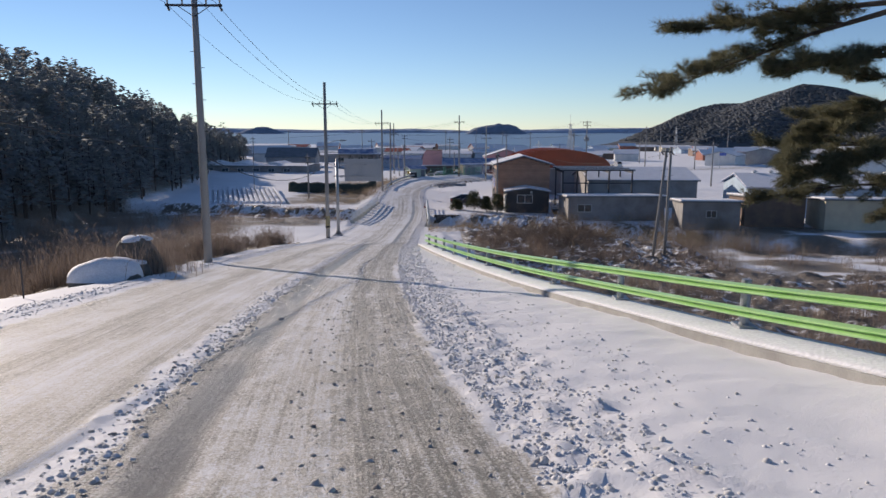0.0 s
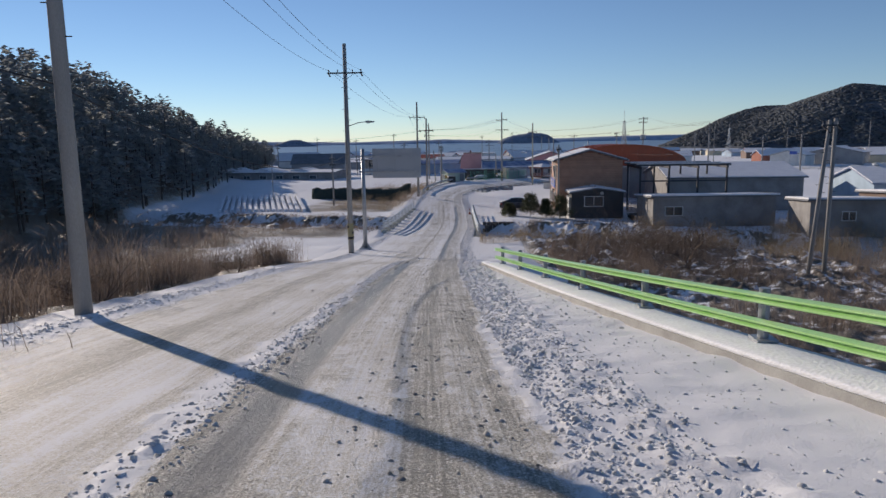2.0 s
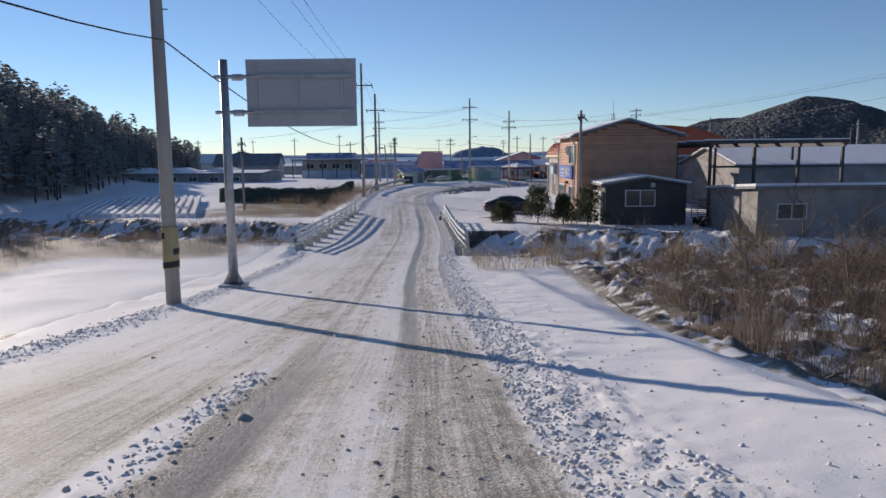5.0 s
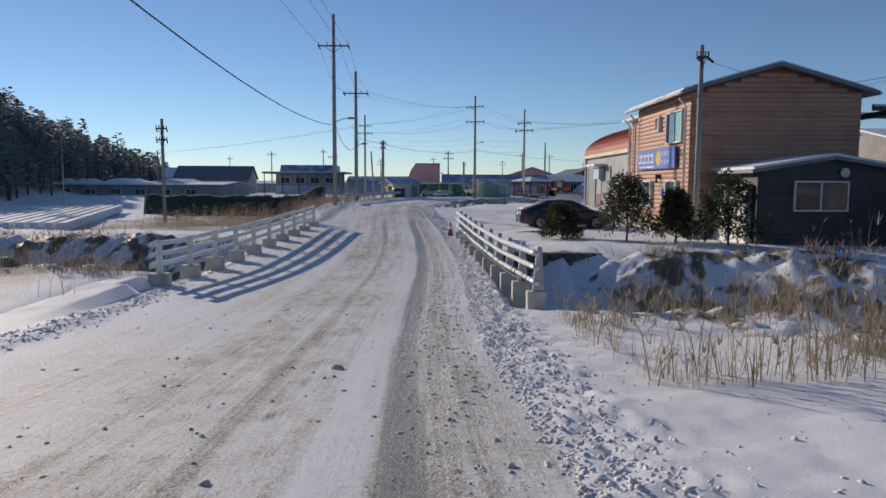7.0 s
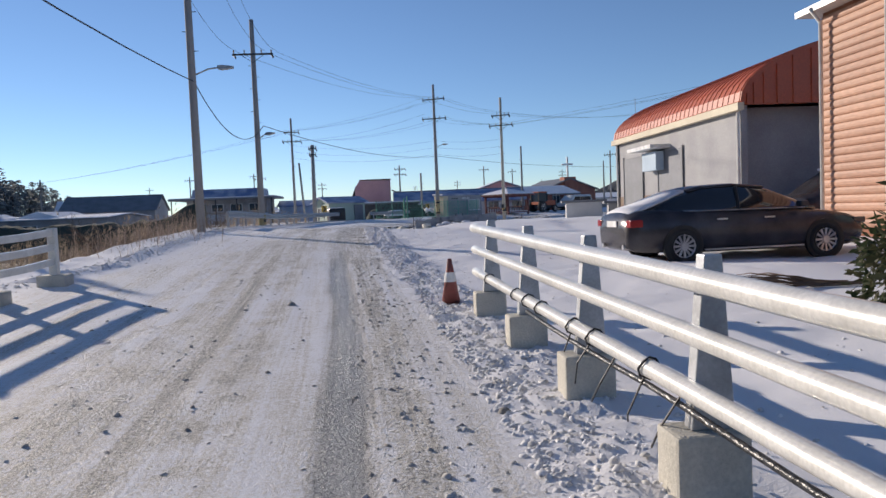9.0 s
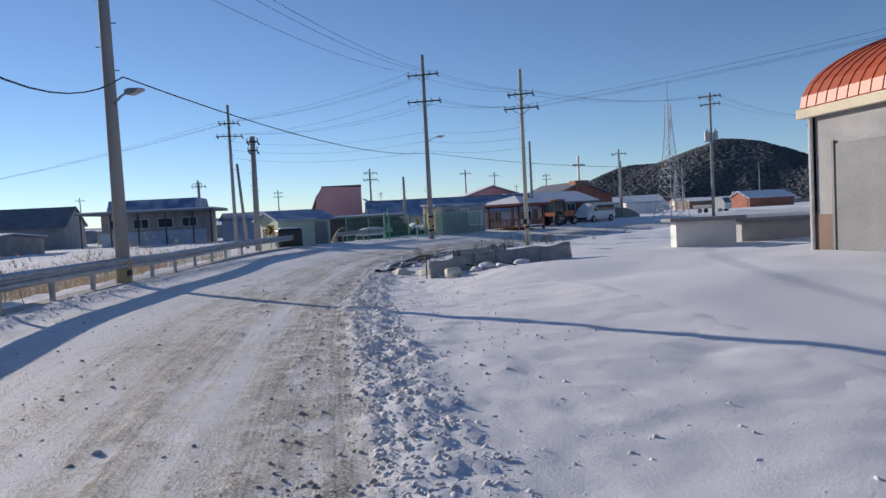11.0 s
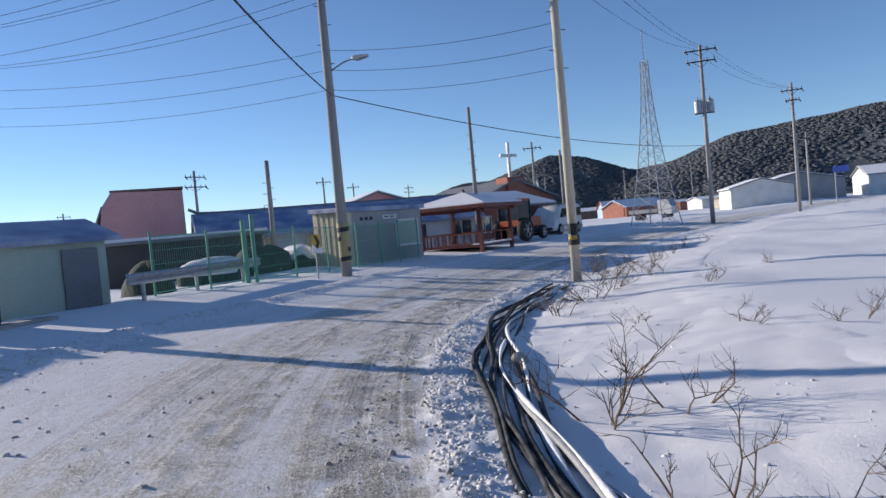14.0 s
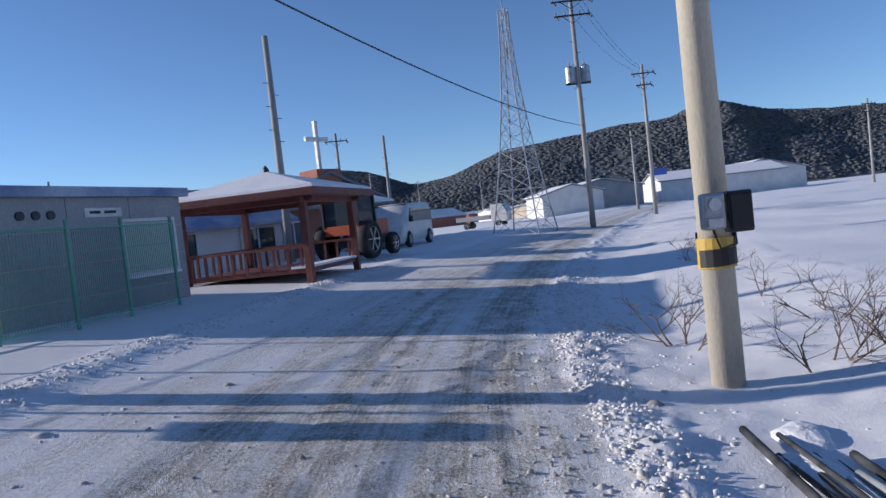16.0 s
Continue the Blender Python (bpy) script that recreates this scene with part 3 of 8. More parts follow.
rough_bank("ground_bank_east", -1.4, 26, 79, 97.0, lambda x, y: along_stream(5.5, 8.5)(x, y) * step(1.9, 3.2, x + 3.2 + 0.055 * (y - 87)), "rocky stream bank with broken snow and dark earth", 101, 0.42)
rough_bank("ground_bank_west", -44, -12.9, 92, 116, along_stream(5.0, 8.0), "rough stream bank with broken snow and brown grass", 121, 0.5)
rough_bank("ground_thicket", 1.0, 22, 56, 82, lambda x, y: step(5.4, 7.2, nearest(x, y, ROADLINE[60:110])[0] + 0.8 * fbm(x / 2, y / 2, 2, 3)), "uneven ground under the thicket with lumps of snow", 141, 0.62)
rough_bank("ground_reeds", -32, -8.5, 30, 66, lambda x, y: step(1.0, 2.2, left_edge(y) - nearest(x, y, ROADLINE[20:110])[0]), "uneven brown ground under the roadside thicket", 181, 0.85, 0.2, 0.6)
rough_bank("ground_valley", 4.0, 40, 18, 57, lambda x, y: step(6.2, 8.5, nearest(x, y, ROADLINE[20:110])[0]), "broken snow and brush on the valley floor", 161, 0.72, 0.22, 0.6)

# the road: one fine strip that follows the line
run = ROADLINE[(ROADLINE[:, 1] > -10)]
ds = np.concatenate([[0], np.cumsum(np.hypot(*np.diff(run[:, :2], axis=0).T))])
S = np.concatenate([np.arange(0, 185, 0.11), np.arange(185, min(ds[-1], 285), 0.3)])
px, py = np.interp(S, ds, run[:, 0]), np.interp(S, ds, run[:, 1])
kern = np.ones(37) / 37
px = np.convolve(np.pad(px, 18, "edge"), kern, "valid")
py = np.convolve(np.pad(py, 18, "edge"), kern, "valid")
tx, ty = np.gradient(px), np.gradient(py)
tl = np.hypot(tx, ty)
tx, ty = tx / tl, ty / tl
us = np.concatenate([np.arange(-9.6, -6.6, 0.25), np.arange(-6.6, -3.0, 0.09), np.arange(-3.0, 2.2, 0.06), np.arange(2.2, 3.4, 0.1), np.arange(3.4, 7.6, 0.2)])
RX = px[:, None] + us[None, :] * ty[:, None]
RY = py[:, None] - us[None, :] * tx[:, None]
RS = np.repeat(S[:, None], len(us), 1)
RU = np.repeat(us[None, :], len(S), 0)
lz = np.interp(S, ds, run[:, 2])
RZ, RC, RU2, RFY = land(RX, RY, (RU, np.repeat(lz[:, None], len(us), 1), np.repeat(py[:, None], len(us), 1)))
UL = left_edge(RFY)
hillroad = 1 - step(56, 66, RFY)
late = step(108, 118, RFY)
wob = (fbm(RS / 9, RS * 0 + 3.3, 3, 31) - 0.5) * 0.5
uw = RU + wob + (fbm(RX / 0.7, RY / 0.7, 3, 33) - 0.5) * 0.5
ut = RU + wob * 0.4 + (fbm(RX / 0.5, RY / 2.0, 3, 34) - 0.5) * 0.14
# clean or worn snow across the road
VS = np.interp(RFY, [0, 56, 108, 120, 132, 146, 158, 200], [1.05, 1.02, 1.0, 0.7, 0.55, 0.6, 0.95, 0.95])
LE = np.where(RFY > 140, np.interp(RFY, [140, 146, 158, 230], [-5.4, -5.2, -4.4, -4.6]), UL + 0.5)
body = step(-0.1, 0.5, uw - LE) * (1 - step(-0.12, 0.12, uw - VS))
oncoming = body * (1 - step(-2.35, -2.2, uw))
lane = body * step(-1.95, -1.8, uw)
streak = fbm(RU * 9, RS / 7, 4, 41)
tread = fbm(RU * 5, RS / 2.2, 4, 42)
comb = fbm(RU * 7, RS / 16, 3, 45)
blotch = fbm(RX / 1.4, RY / 2.6, 4, 44)
crumb = fbm(RX / 0.16, RY / 0.16, 2, 46)


def track(c, w, depth, sharp=2):
    return depth * np.exp(-np.abs((ut - c) / w) ** sharp)


wet = hillroad * track(-1.46, 0.24, 0.95, 4) * step(0.22, 0.42, fbm(RS / 5, RS * 0 + 7, 3, 47) + 0.12)
wet = wet + (1 - hillroad) * (1 - late) * track(-0.14, 0.17, 0.85, 4)
hill_dirt = 0.4 * lane + 0.32 * oncoming + track(-1.82, 0.07, 0.5) + track(-1.46, 0.26, 0.3, 4) + track(-0.62, 0.22, -0.12) + track(0.1, 0.2, 0.3, 4) + track(0.5, 0.14, 0.22) + track(0.85, 0.14, 0.25) + track(-2.55, 0.1, 0.2) + track(-4.2, 0.42, 0.24, 4) + track(-5.95, 0.32, 0.2, 4)
clump = step(0.42, 0.62, fbm(RX / 0.2, RY / 0.4, 3, 51))
flat_dirt = 0.2 * body + track(-2.45, 0.62, 0.2, 6) * (0.45 + 0.8 * clump) + track(-1.66, 0.11, 0.34, 4) + track(-1.22, 0.3, 0.18, 6) * (0.3 + 1.1 * clump) + track(-0.14, 0.2, 0.45, 4) + track(0.25, 0.12, 0.28) + track(0.44, 0.06, 0.2) + track(0.72, 0.2, 0.1) + track(-3.9, 0.3, 0.08)
curve_dirt = 0.27 * body + track(0.15, 0.55, 0.20, 4) + track(-1.15, 0.35, 0.16) + track(-2.2, 0.3, 0.1) + track(-0.5, 0.1, -0.05) - 0.09 * step(-1.7, -2.9, RU) * body
dirt = hill_dirt * hillroad + (1 - hillroad) * (flat_dirt * (1 - late) + curve_dirt * late)
on_road = np.clip(dirt * 3, 0, 1)
grit = np.clip((dirt - 0.22) / 0.2, 0.12, 1) * (0.55 + 0.45 * hillroad + 0.75 * late)
smooth_band = np.clip(wet + (1 - hillroad) * (1 - late) * track(0.83, 0.14, 0.8, 4) + hillroad * track(0.1, 0.18, 0.4, 4) + 0.6 * oncoming * hillroad + 0.35 * oncoming * (1 - hillroad), 0, 1)
edge_zone = step(-0.1, 0.15, uw - VS) * (1 - step(0.9, 1.5, uw - VS)) + np.exp(-np.abs((uw + 2.08) / 0.2) ** 4) * hillroad
dirt = dirt + on_road * (0.25 * (streak - 0.5) + 0.25 * (tread - 0.5) + 0.3 * (blotch - 0.5) + 0.3 * (comb - 0.5))
dirt = dirt + on_road * grit * (1 - smooth_band) * 0.5 * (crumb - 0.5)
dirt = dirt + 0.5 * RC * (RU < UL) + np.clip(edge_zone * 0.3 * (crumb - 0.25), 0, 0.3)
# relief: tyre grooves, low rubble in the middle and along the edges
middle = np.exp(-np.abs((uw + 2.08) / 0.2) ** 4) * hillroad * (0.4 + 0.6 * step(0.35, 0.6, fbm(RS / 2.5, RS * 0, 3, 8)))
wide = 0.75 + 0.35 * hillroad - 0.15 * late - 0.3 * step(144, 148, RFY)
edge_r = step(-0.1, 0.15, uw - VS) * (1 - step(wide, wide + 0.5, uw - VS))
edge_l = np.exp(-((RU - np.where(RFY > 140, LE - 0.3, UL)) / 0.4) ** 2)
rough_zone = np.clip(middle * 1.2 + edge_r * (1.1 + 0.3 * late) + edge_l * 0.9 + lane * 0.16 * hillroad, 0, 1.4)
cell = np.maximum(fbm(RX / 0.12, RY / 0.12, 2, 54) - 0.44, 0) + 0.6 * np.maximum(fbm(RX / 0.26, RY / 0.26, 2, 55) - 0.5, 0)
RZ = RZ + rough_zone * 0.12 * (cell - 0.07) + edge_r * late * 0.02
RZ = RZ + on_road * grit * (1 - smooth_band) * (0.016 * (tread - 0.5) + 0.03 * (crumb - 0.5)) - 0.018 * np.clip(wet, 0, 1) - 0.008 * on_road * (comb - 0.5)
RZ = RZ + (1 - on_road) * step(0, 0.5, uw - VS) * 0.03 * (fbm(RX / 0.22, RY / 0.22, 2, 56) - 0.5)
RZ = RZ + edge_l * 0.06 * (1 - (RFY > 86) * (RFY < 110))
RZ = RZ - 0.6 * np.clip((np.abs(RU + 1.1) - 7.2) / 1.3, 0, 1)
road = grid_mesh("road", RX, RY, RZ, ROAD, "dirt", np.clip(dirt, 0, 1.2))
tagged(road, "two-lane road of packed dirty snow with tyre tracks", "road", kind="structure")
lane_at = road.data.attributes.new("lane", "FLOAT_VECTOR", "POINT")
lane_at.data.foreach_set("vector", np.stack([RU, RS, RU * 0], -1).ravel().astype(np.float32))
wet_at = road.data.attributes.new("wet", "FLOAT", "POINT")
wet_at.data.foreach_set("value", np.clip(wet, 0, 1).ravel().astype(np.float32))

# clods of snow thrown up along the edges and between the lanes
rng = np.random.default_rng(7)


def clods(name, count, where, size, material, label, power=3.0):
    """Crumbs as small lumpy caps: a ring of seven feet, a ring of four shoulders and a top."""
    i = rng.integers(0, 1690, count)
    y = py[i]
    u = where(y, rng.random(count), rng.normal(size=count), rng.random(count))
    j = np.clip(np.searchsorted(us, u), 0, len(us) - 1)
    r = size[0] + (size[1] - size[0]) * rng.random(count) ** power
    cx, cy, cz = RX[i, j] + 0.05 * rng.normal(size=count), RY[i, j] + 0.05 * rng.normal(size=count), RZ[i, j]
    a, flat = rng.random(count) * 6.28, 0.35 + 0.45 * rng.random(count)
    long = 0.8 + 0.5 * rng.random(count)
    co = np.zeros((count, 11, 3), np.float32)
    for q in range(11):
        if q < 6:
            b, k, h = q * 1.047, 0.55 + 0.75 * rng.random(count), -0.25
        elif q < 10:
            b, k, h = 0.4 + (q - 6) * 1.571, 0.45 + 0.35 * rng.random(count), 0.45 + 0.35 * rng.random(count)
        else:
            b, k, h = 0.0, 0.25 * rng.random(count), 0.85 + 0.2 * rng.random(count)
        dx, dy = r * k * np.cos(b) * long, r * k * np.sin(b) / long
        co[:, q] = np.stack([cx + dx * np.cos(a) - dy * np.sin(a), cy + dx * np.sin(a) + dy * np.cos(a), cz + r * flat * h], -1)
    tri = np.array([(0, 1, 6), (1, 7, 6), (1, 2, 7), (2, 3, 7), (3, 8, 7), (3, 4, 8), (4, 9, 8), (4, 5, 9), (5, 0, 9), (0, 6, 9), (6, 7, 10), (7, 8, 10), (8, 9, 10), (9, 6, 10)], np.int32)
    loops = (tri[None] + 11 * np.arange(count, dtype=np.int32)[:, None, None]).ravel()
    me = bpy.data.meshes.new(name)
    me.vertices.add(count * 11)
    me.vertices.foreach_set("co", co.ravel())
    me.loops.add(len(loops))
    me.loops.foreach_set("vertex_index", loops)
    me.polygons.add(len(loops) // 3)
    me.polygons.foreach_set("loop_start", np.arange(0, len(loops), 3, dtype=np.int32))
    me.update(calc_edges=True)
    me.materials.append(material)
    return tagged(new(name, me), label, "snow", kind="stuff")


def verge_start(y):
    return np.interp(y, [0, 56, 108, 120, 132, 146, 158, 200], [1.05, 1.02, 1.0, 0.7, 0.55, 0.6, 0.95, 0.95])


def edge_u(y, a, n, b):
    near = verge_start(y) + 0.05 + (0.8 + 0.25 * (y < 56) - 0.35 * ((y > 145) & (y < 166))) * b ** 1.9
    left = np.where(y > 140, np.interp(y, [140, 158], [-5.6, -4.7]), left_edge(y)) + 0.25 * n
    return np.where((y < 60) & (a < 0.15), -2.08 + 0.13 * n, np.where(a < 0.4, left, near))


def strewn_u(y, a, n, b):
    return np.where(y < 56, 1.6 + 1.9 * b, verge_start(y) + 0.4 + 3.2 * b ** 2)


def road_u(y, a, n, b):
    return np.where(y < 60, np.where(a < 0.55, -0.75 + 1.7 * b, -2.0 + 0.16 * n), np.where(a < 0.6, -0.1 + 0.9 * b, -2.0 + 1.4 * n))


clods("snow_clods", 90000, edge_u, (0.010, 0.038), CLOD, "loose white snow clods along the ploughed road edge", 2.2)
clods("scattered_clods", 12000, strewn_u, (0.008, 0.034), CLOD, "snow crumbs strewn over the smooth snow of the verge")
clods("dirty_clods", 18000, road_u, (0.009, 0.036), DIRTCLOD, "small dirty snow crumbs scattered on the road")
clods("large_clods", 60, lambda y, a, n, b: np.where(a < 0.6, -2.0 + 0.9 * n, 0.9 + 0.2 * n), (0.04, 0.11), DIRTCLOD, "big dirty snow lumps dropped on the road", 2.0)

# sea, islands, far coast and hills
sea = Mesh().add([(-5000, 560, -11.2), (5000, 560, -11.2), (5000, 4900, -11.2), (-5000, 4900, -11.2)], [(0, 1, 2, 3)])
single("water", sea, SEA, "calm grey-blue sea behind the village", "sea", kind="structure")


def ridge(name, profile, y0, depth, material, label, base=-12.0, seed=1, wob=1.0):
    """A long hill: crest heights along x given as (x, z), with its slope falling towards the viewer."""
    xs = np.linspace(profile[0][0], profile[-1][0], 160)
    crest = np.interp(xs, [p[0] for p in profile], [p[1] for p in profile])
    rows = np.linspace(0, 1, 26)
    XX, TT = np.meshgrid(xs, rows)
    hill = np.sin(np.clip(TT, 0, 1) * math.pi) ** 0.8
    n = fbm(XX / (depth * 0.22), TT * 6, 5, seed)
    ZZ = base + (crest[None, :] - base) * hill * (0.72 + 0.5 * (n - 0.2) * wob)
    YY = y0 + depth * TT + (n - 0.5) * depth * 0.2
    ob = grid_mesh(name, XX, YY, ZZ, material)
    return tagged(ob, label, "hill", kind="structure")


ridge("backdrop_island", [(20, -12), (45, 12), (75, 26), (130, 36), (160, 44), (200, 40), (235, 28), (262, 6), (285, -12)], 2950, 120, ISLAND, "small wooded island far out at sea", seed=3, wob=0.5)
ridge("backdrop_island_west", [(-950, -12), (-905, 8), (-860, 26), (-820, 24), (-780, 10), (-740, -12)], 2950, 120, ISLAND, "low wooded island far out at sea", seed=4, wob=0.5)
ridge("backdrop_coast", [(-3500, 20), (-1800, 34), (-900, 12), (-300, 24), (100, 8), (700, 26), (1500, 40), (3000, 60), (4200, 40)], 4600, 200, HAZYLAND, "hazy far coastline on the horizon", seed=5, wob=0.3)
hill = ridge("backdrop_hill", [(-340, -12), (-300, 14), (-265, 40), (-235, 38), (-175, 60), (-130, 50), (-100, 34), (-70, 40), (-24, 60), (49, 70), (120, 80), (149, 90), (190, 72), (255, 64), (404, 55), (620, 40), (900, -12)], 520, 260, FARHILL, "long dark wooded hill with bare slopes, blue-grey haze in its colour", seed=9, wob=0.45)
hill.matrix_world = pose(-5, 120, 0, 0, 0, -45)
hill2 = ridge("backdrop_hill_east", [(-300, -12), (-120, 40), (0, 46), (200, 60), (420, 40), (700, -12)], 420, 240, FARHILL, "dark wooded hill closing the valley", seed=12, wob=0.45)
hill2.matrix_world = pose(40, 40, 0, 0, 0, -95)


def far_woods(hill, count, seed, label):
    """Small ragged trees all over a far hill, as one mesh."""
    gen = np.random.default_rng(seed)
    n = len(hill.data.vertices)
    co = np.zeros(n * 3, np.float32)
    hill.data.vertices.foreach_get("co", co)
    co = co.reshape(26, 160, 3)
    r, c = gen.integers(0, 20, count), gen.integers(0, 159, count)
    a, b = gen.random(count)[:, None], gen.random(count)[:, None]
    p = (co[r, c] * (1 - a) + co[r, c + 1] * a) * (1 - b) + (co[r + 1, c] * (1 - a) + co[r + 1, c + 1] * a) * b
    keep = (p[:, 2] > -7) & (vnoise(p[:, 0] / 45, p[:, 1] / 45, seed) + 0.25 * gen.random(count) > 0.2)
    p = p[keep]
    m = len(p)
    h, w, t0 = 0.6 + 0.6 * gen.random(m), 1.3 + 1.5 * gen.random(m), gen.random(m) * 6.28
    v = np.zeros((m, 9, 3), np.float32)
    for q in range(4):
        g = t0 + q * 1.571
        v[:, q] = p + np.stack([w * 0.6 * np.cos(g), w * 0.6 * np.sin(g), -0.8 + 0 * w], -1)
        v[:, q + 4] = p + np.stack([w * np.cos(g + 0.5), w * np.sin(g + 0.5), h * (0.4 + 0.25 * gen.random(m))], -1)
    v[:, 8] = p + np.stack([0 * w, 0 * w, h], -1)
    quads = np.array([(0, 1, 5, 4), (1, 2, 6, 5), (2, 3, 7, 6), (3, 0, 4, 7)], np.int32)
    tris = np.array([(4, 5, 8), (5, 6, 8), (6, 7, 8), (7, 4, 8)], np.int32)
    off = 9 * np.arange(m, dtype=np.int32)[:, None, None]
    loops = np.concatenate([(quads[None] + off).reshape(-1), (tris[None] + off).reshape(-1)])
    starts = np.concatenate([np.arange(0, m * 16, 4), m * 16 + np.arange(0, m * 12, 3)]).astype(np.int32)
    me = bpy.data.meshes.new("far_woods")
    me.vertices.add(m * 9)
    me.vertices.foreach_set("co", v.ravel())
    me.loops.add(len(loops))
    me.loops.foreach_set("vertex_index", loops)
    me.polygons.add(len(starts))
    me.polygons.foreach_set("loop_start", starts)
    me.polygons.foreach_set("use_smooth", np.ones(len(starts), bool))
    me.update(calc_edges=True)
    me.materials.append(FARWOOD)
    ob = tagged(new("far_woods", me), label, "trees", kind="stuff")
    ob.matrix_world = hill.matrix_world
    return ob


far_woods(hill, 60000, 3, "patchy woods on the far hill, blue-grey haze in their colour")
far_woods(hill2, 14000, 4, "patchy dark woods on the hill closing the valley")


# ---- woods on the hill to the west ----
def crown_cards(me, base, h, r, n, rnd, flat=0.0, lift=0.25, size=0.5):
    """A pine's crown: tiers of tilted leaf clumps round the stem, with gaps between them."""
    for _ in range(n):
        t = rnd.random() ** 0.8
        zz = base.z + h * (lift + (1 - lift) * t)
        rr = r * (1 - t) ** 0.7 * (0.35 + 0.75 * rnd.random()) + 0.15
        a = rnd.random() * 6.283
        c = Vector((base.x + rr * math.cos(a), base.y + rr * math.sin(a), zz))
        s = size * (0.6 + 0.8 * rnd.random())
        out = Vector((math.cos(a), math.sin(a), -0.25 + 0.7 * rnd.random())).normalized()
        side = out.cross(Vector((0, 0, 1))).normalized()
        up = side.cross(out)
        tip = c + out * s * 1.1
        me.add([c - out * s * 0.6, c + side * s * 0.8 + up * s * 0.25 * rnd.random(), tip, c - side * s * 0.8 + up * s * 0.25 * rnd.random(), c + up * s * 0.55], [(0, 1, 4), (1, 2, 4), (2, 3, 4), (3, 0, 4)])


rnd = random.Random(11)
wood, stems = Mesh(), Mesh()
for k in range(1250):
    y = rnd.uniform(-30, 272)
    foot = float(np.interp(y, [-60, 40, 80, 130, 190, 268, 300], [-34, -40, -43, -50, -62, -78, -90]))
    x = foot - (rnd.random() ** 1.25) * 48
    z = gz(x, y)
    h = rnd.uniform(4.5, 9.5)
    if rnd.random() < 0.06:
        h *= 1.25
    d = foot - x
    n = 78 if d < 20 else 30
    crown_cards(wood, Vector((x, y, z)), h, h * 0.25, n, rnd, size=0.46 if d < 20 else 0.62, lift=0.2)
    if d < 14:
        stems.tube([(x, y, z - 0.3), (x + rnd.uniform(-.2, .2), y, z + h * 0.9)], [0.13, 0.03], 5, False)
single("woods", wood, HAZED_FOLIAGE, "dense dark pine woods covering the hillside", "trees", kind="stuff")
single("wood_stems", stems, BARK, "slim dark trunks of the hillside pines", "trees", kind="stuff")


# ---- reeds, brush and bare shrubs ----
def reeds(name, spots, label, height=(1.1, 2.0), material=REED, plume=0.55, seed=3):
    me, rnd = Mesh(), random.Random(seed)
    for x, y in spots:
        z = gz(x, y) - 0.1
        h = rnd.uniform(*height) * (0.55 + 0.75 * looked_up(TALL, x, y))
        a, lean = rnd.random() * 6.28, rnd.uniform(0.05, 0.55)
        dx, dy = math.cos(a) * lean * h, math.sin(a) * lean * h
        b = rnd.random() * 3.14
        w = Vector((math.cos(b), math.sin(b), 0)) * rnd.uniform(0.0045, 0.010)
        p0, p1, p2 = Vector((x, y, z)), Vector((x + dx * 0.3, y + dy * 0.3, z + h * 0.6)), Vector((x + dx, y + dy, z + h))
        me.add([p0 - w, p0 + w, p1 + w * 0.8, p1 - w * 0.8, p2 + w * 0.3], [(0, 1, 2, 3), (3, 2, 4)])
        if rnd.random() < plume:
            q = p2 + Vector((dx * 0.35, dy * 0.35, 0.16))
            for c in (0, 2.1, 4.2):
                u = Vector((math.cos(c + b), math.sin(c + b), 0)) * 0.012
                me.add([p2 - u, p2 + u, q + Vector((math.cos(c) * 0.07, math.sin(c) * 0.07, rnd.uniform(-.05, .05)))], [(0, 1, 2)])
        for _ in range(2):
            m = p0.lerp(p1, rnd.uniform(0.2, 0.95))
            c, k = rnd.random() * 6.28, rnd.uniform(0.2, 0.5)
            e = m + Vector((math.cos(c) * k, math.sin(c) * k, rnd.uniform(-0.2, 0.35)))
            me.add([m - w * 0.7, m + w * 0.7, e], [(0, 1, 2)])
        if rnd.random() < 0.8:
            m = p0.lerp(p1, rnd.uniform(0.4, 0.95))
            c = rnd.random() * 6.28
            e = m + Vector((math.cos(c) * 0.4, math.sin(c) * 0.4, rnd.uniform(-0.1, 0.3)))
            me.add([m - w * 0.6, m + w * 0.6, e], [(0, 1, 2)])
    return single(name, me, material, label, "dry reeds", kind="stuff")


rnd = random.Random(5)


def scatter(n, x0, x1, y0, y1, keep, clump=1.6):
    """Clumped random places that pass a test."""
    out, gen = [], np.random.default_rng(n)
    while len(out) < n:
        xs, ys, lim = gen.uniform(x0, x1, 3000), gen.uniform(y0, y1, 3000), gen.uniform(0.38, 0.8, 3000)
        ok = vnoise(xs / clump, ys / clump, 77) > lim
        for x, y in zip(xs[ok].tolist(), ys[ok].tolist()):
            if keep(x, y) and len(out) < n:
                out.append((x, y))
    return out


VN = vnoise(X / 4, Y / 4, 7)
TALL = vnoise(X / 2.3, Y / 2.3, 88)


def side_of_road(x, y):
    return looked_up(U, x, y)


def stream_gap(x, y):
    return looked_up(D, x, y)


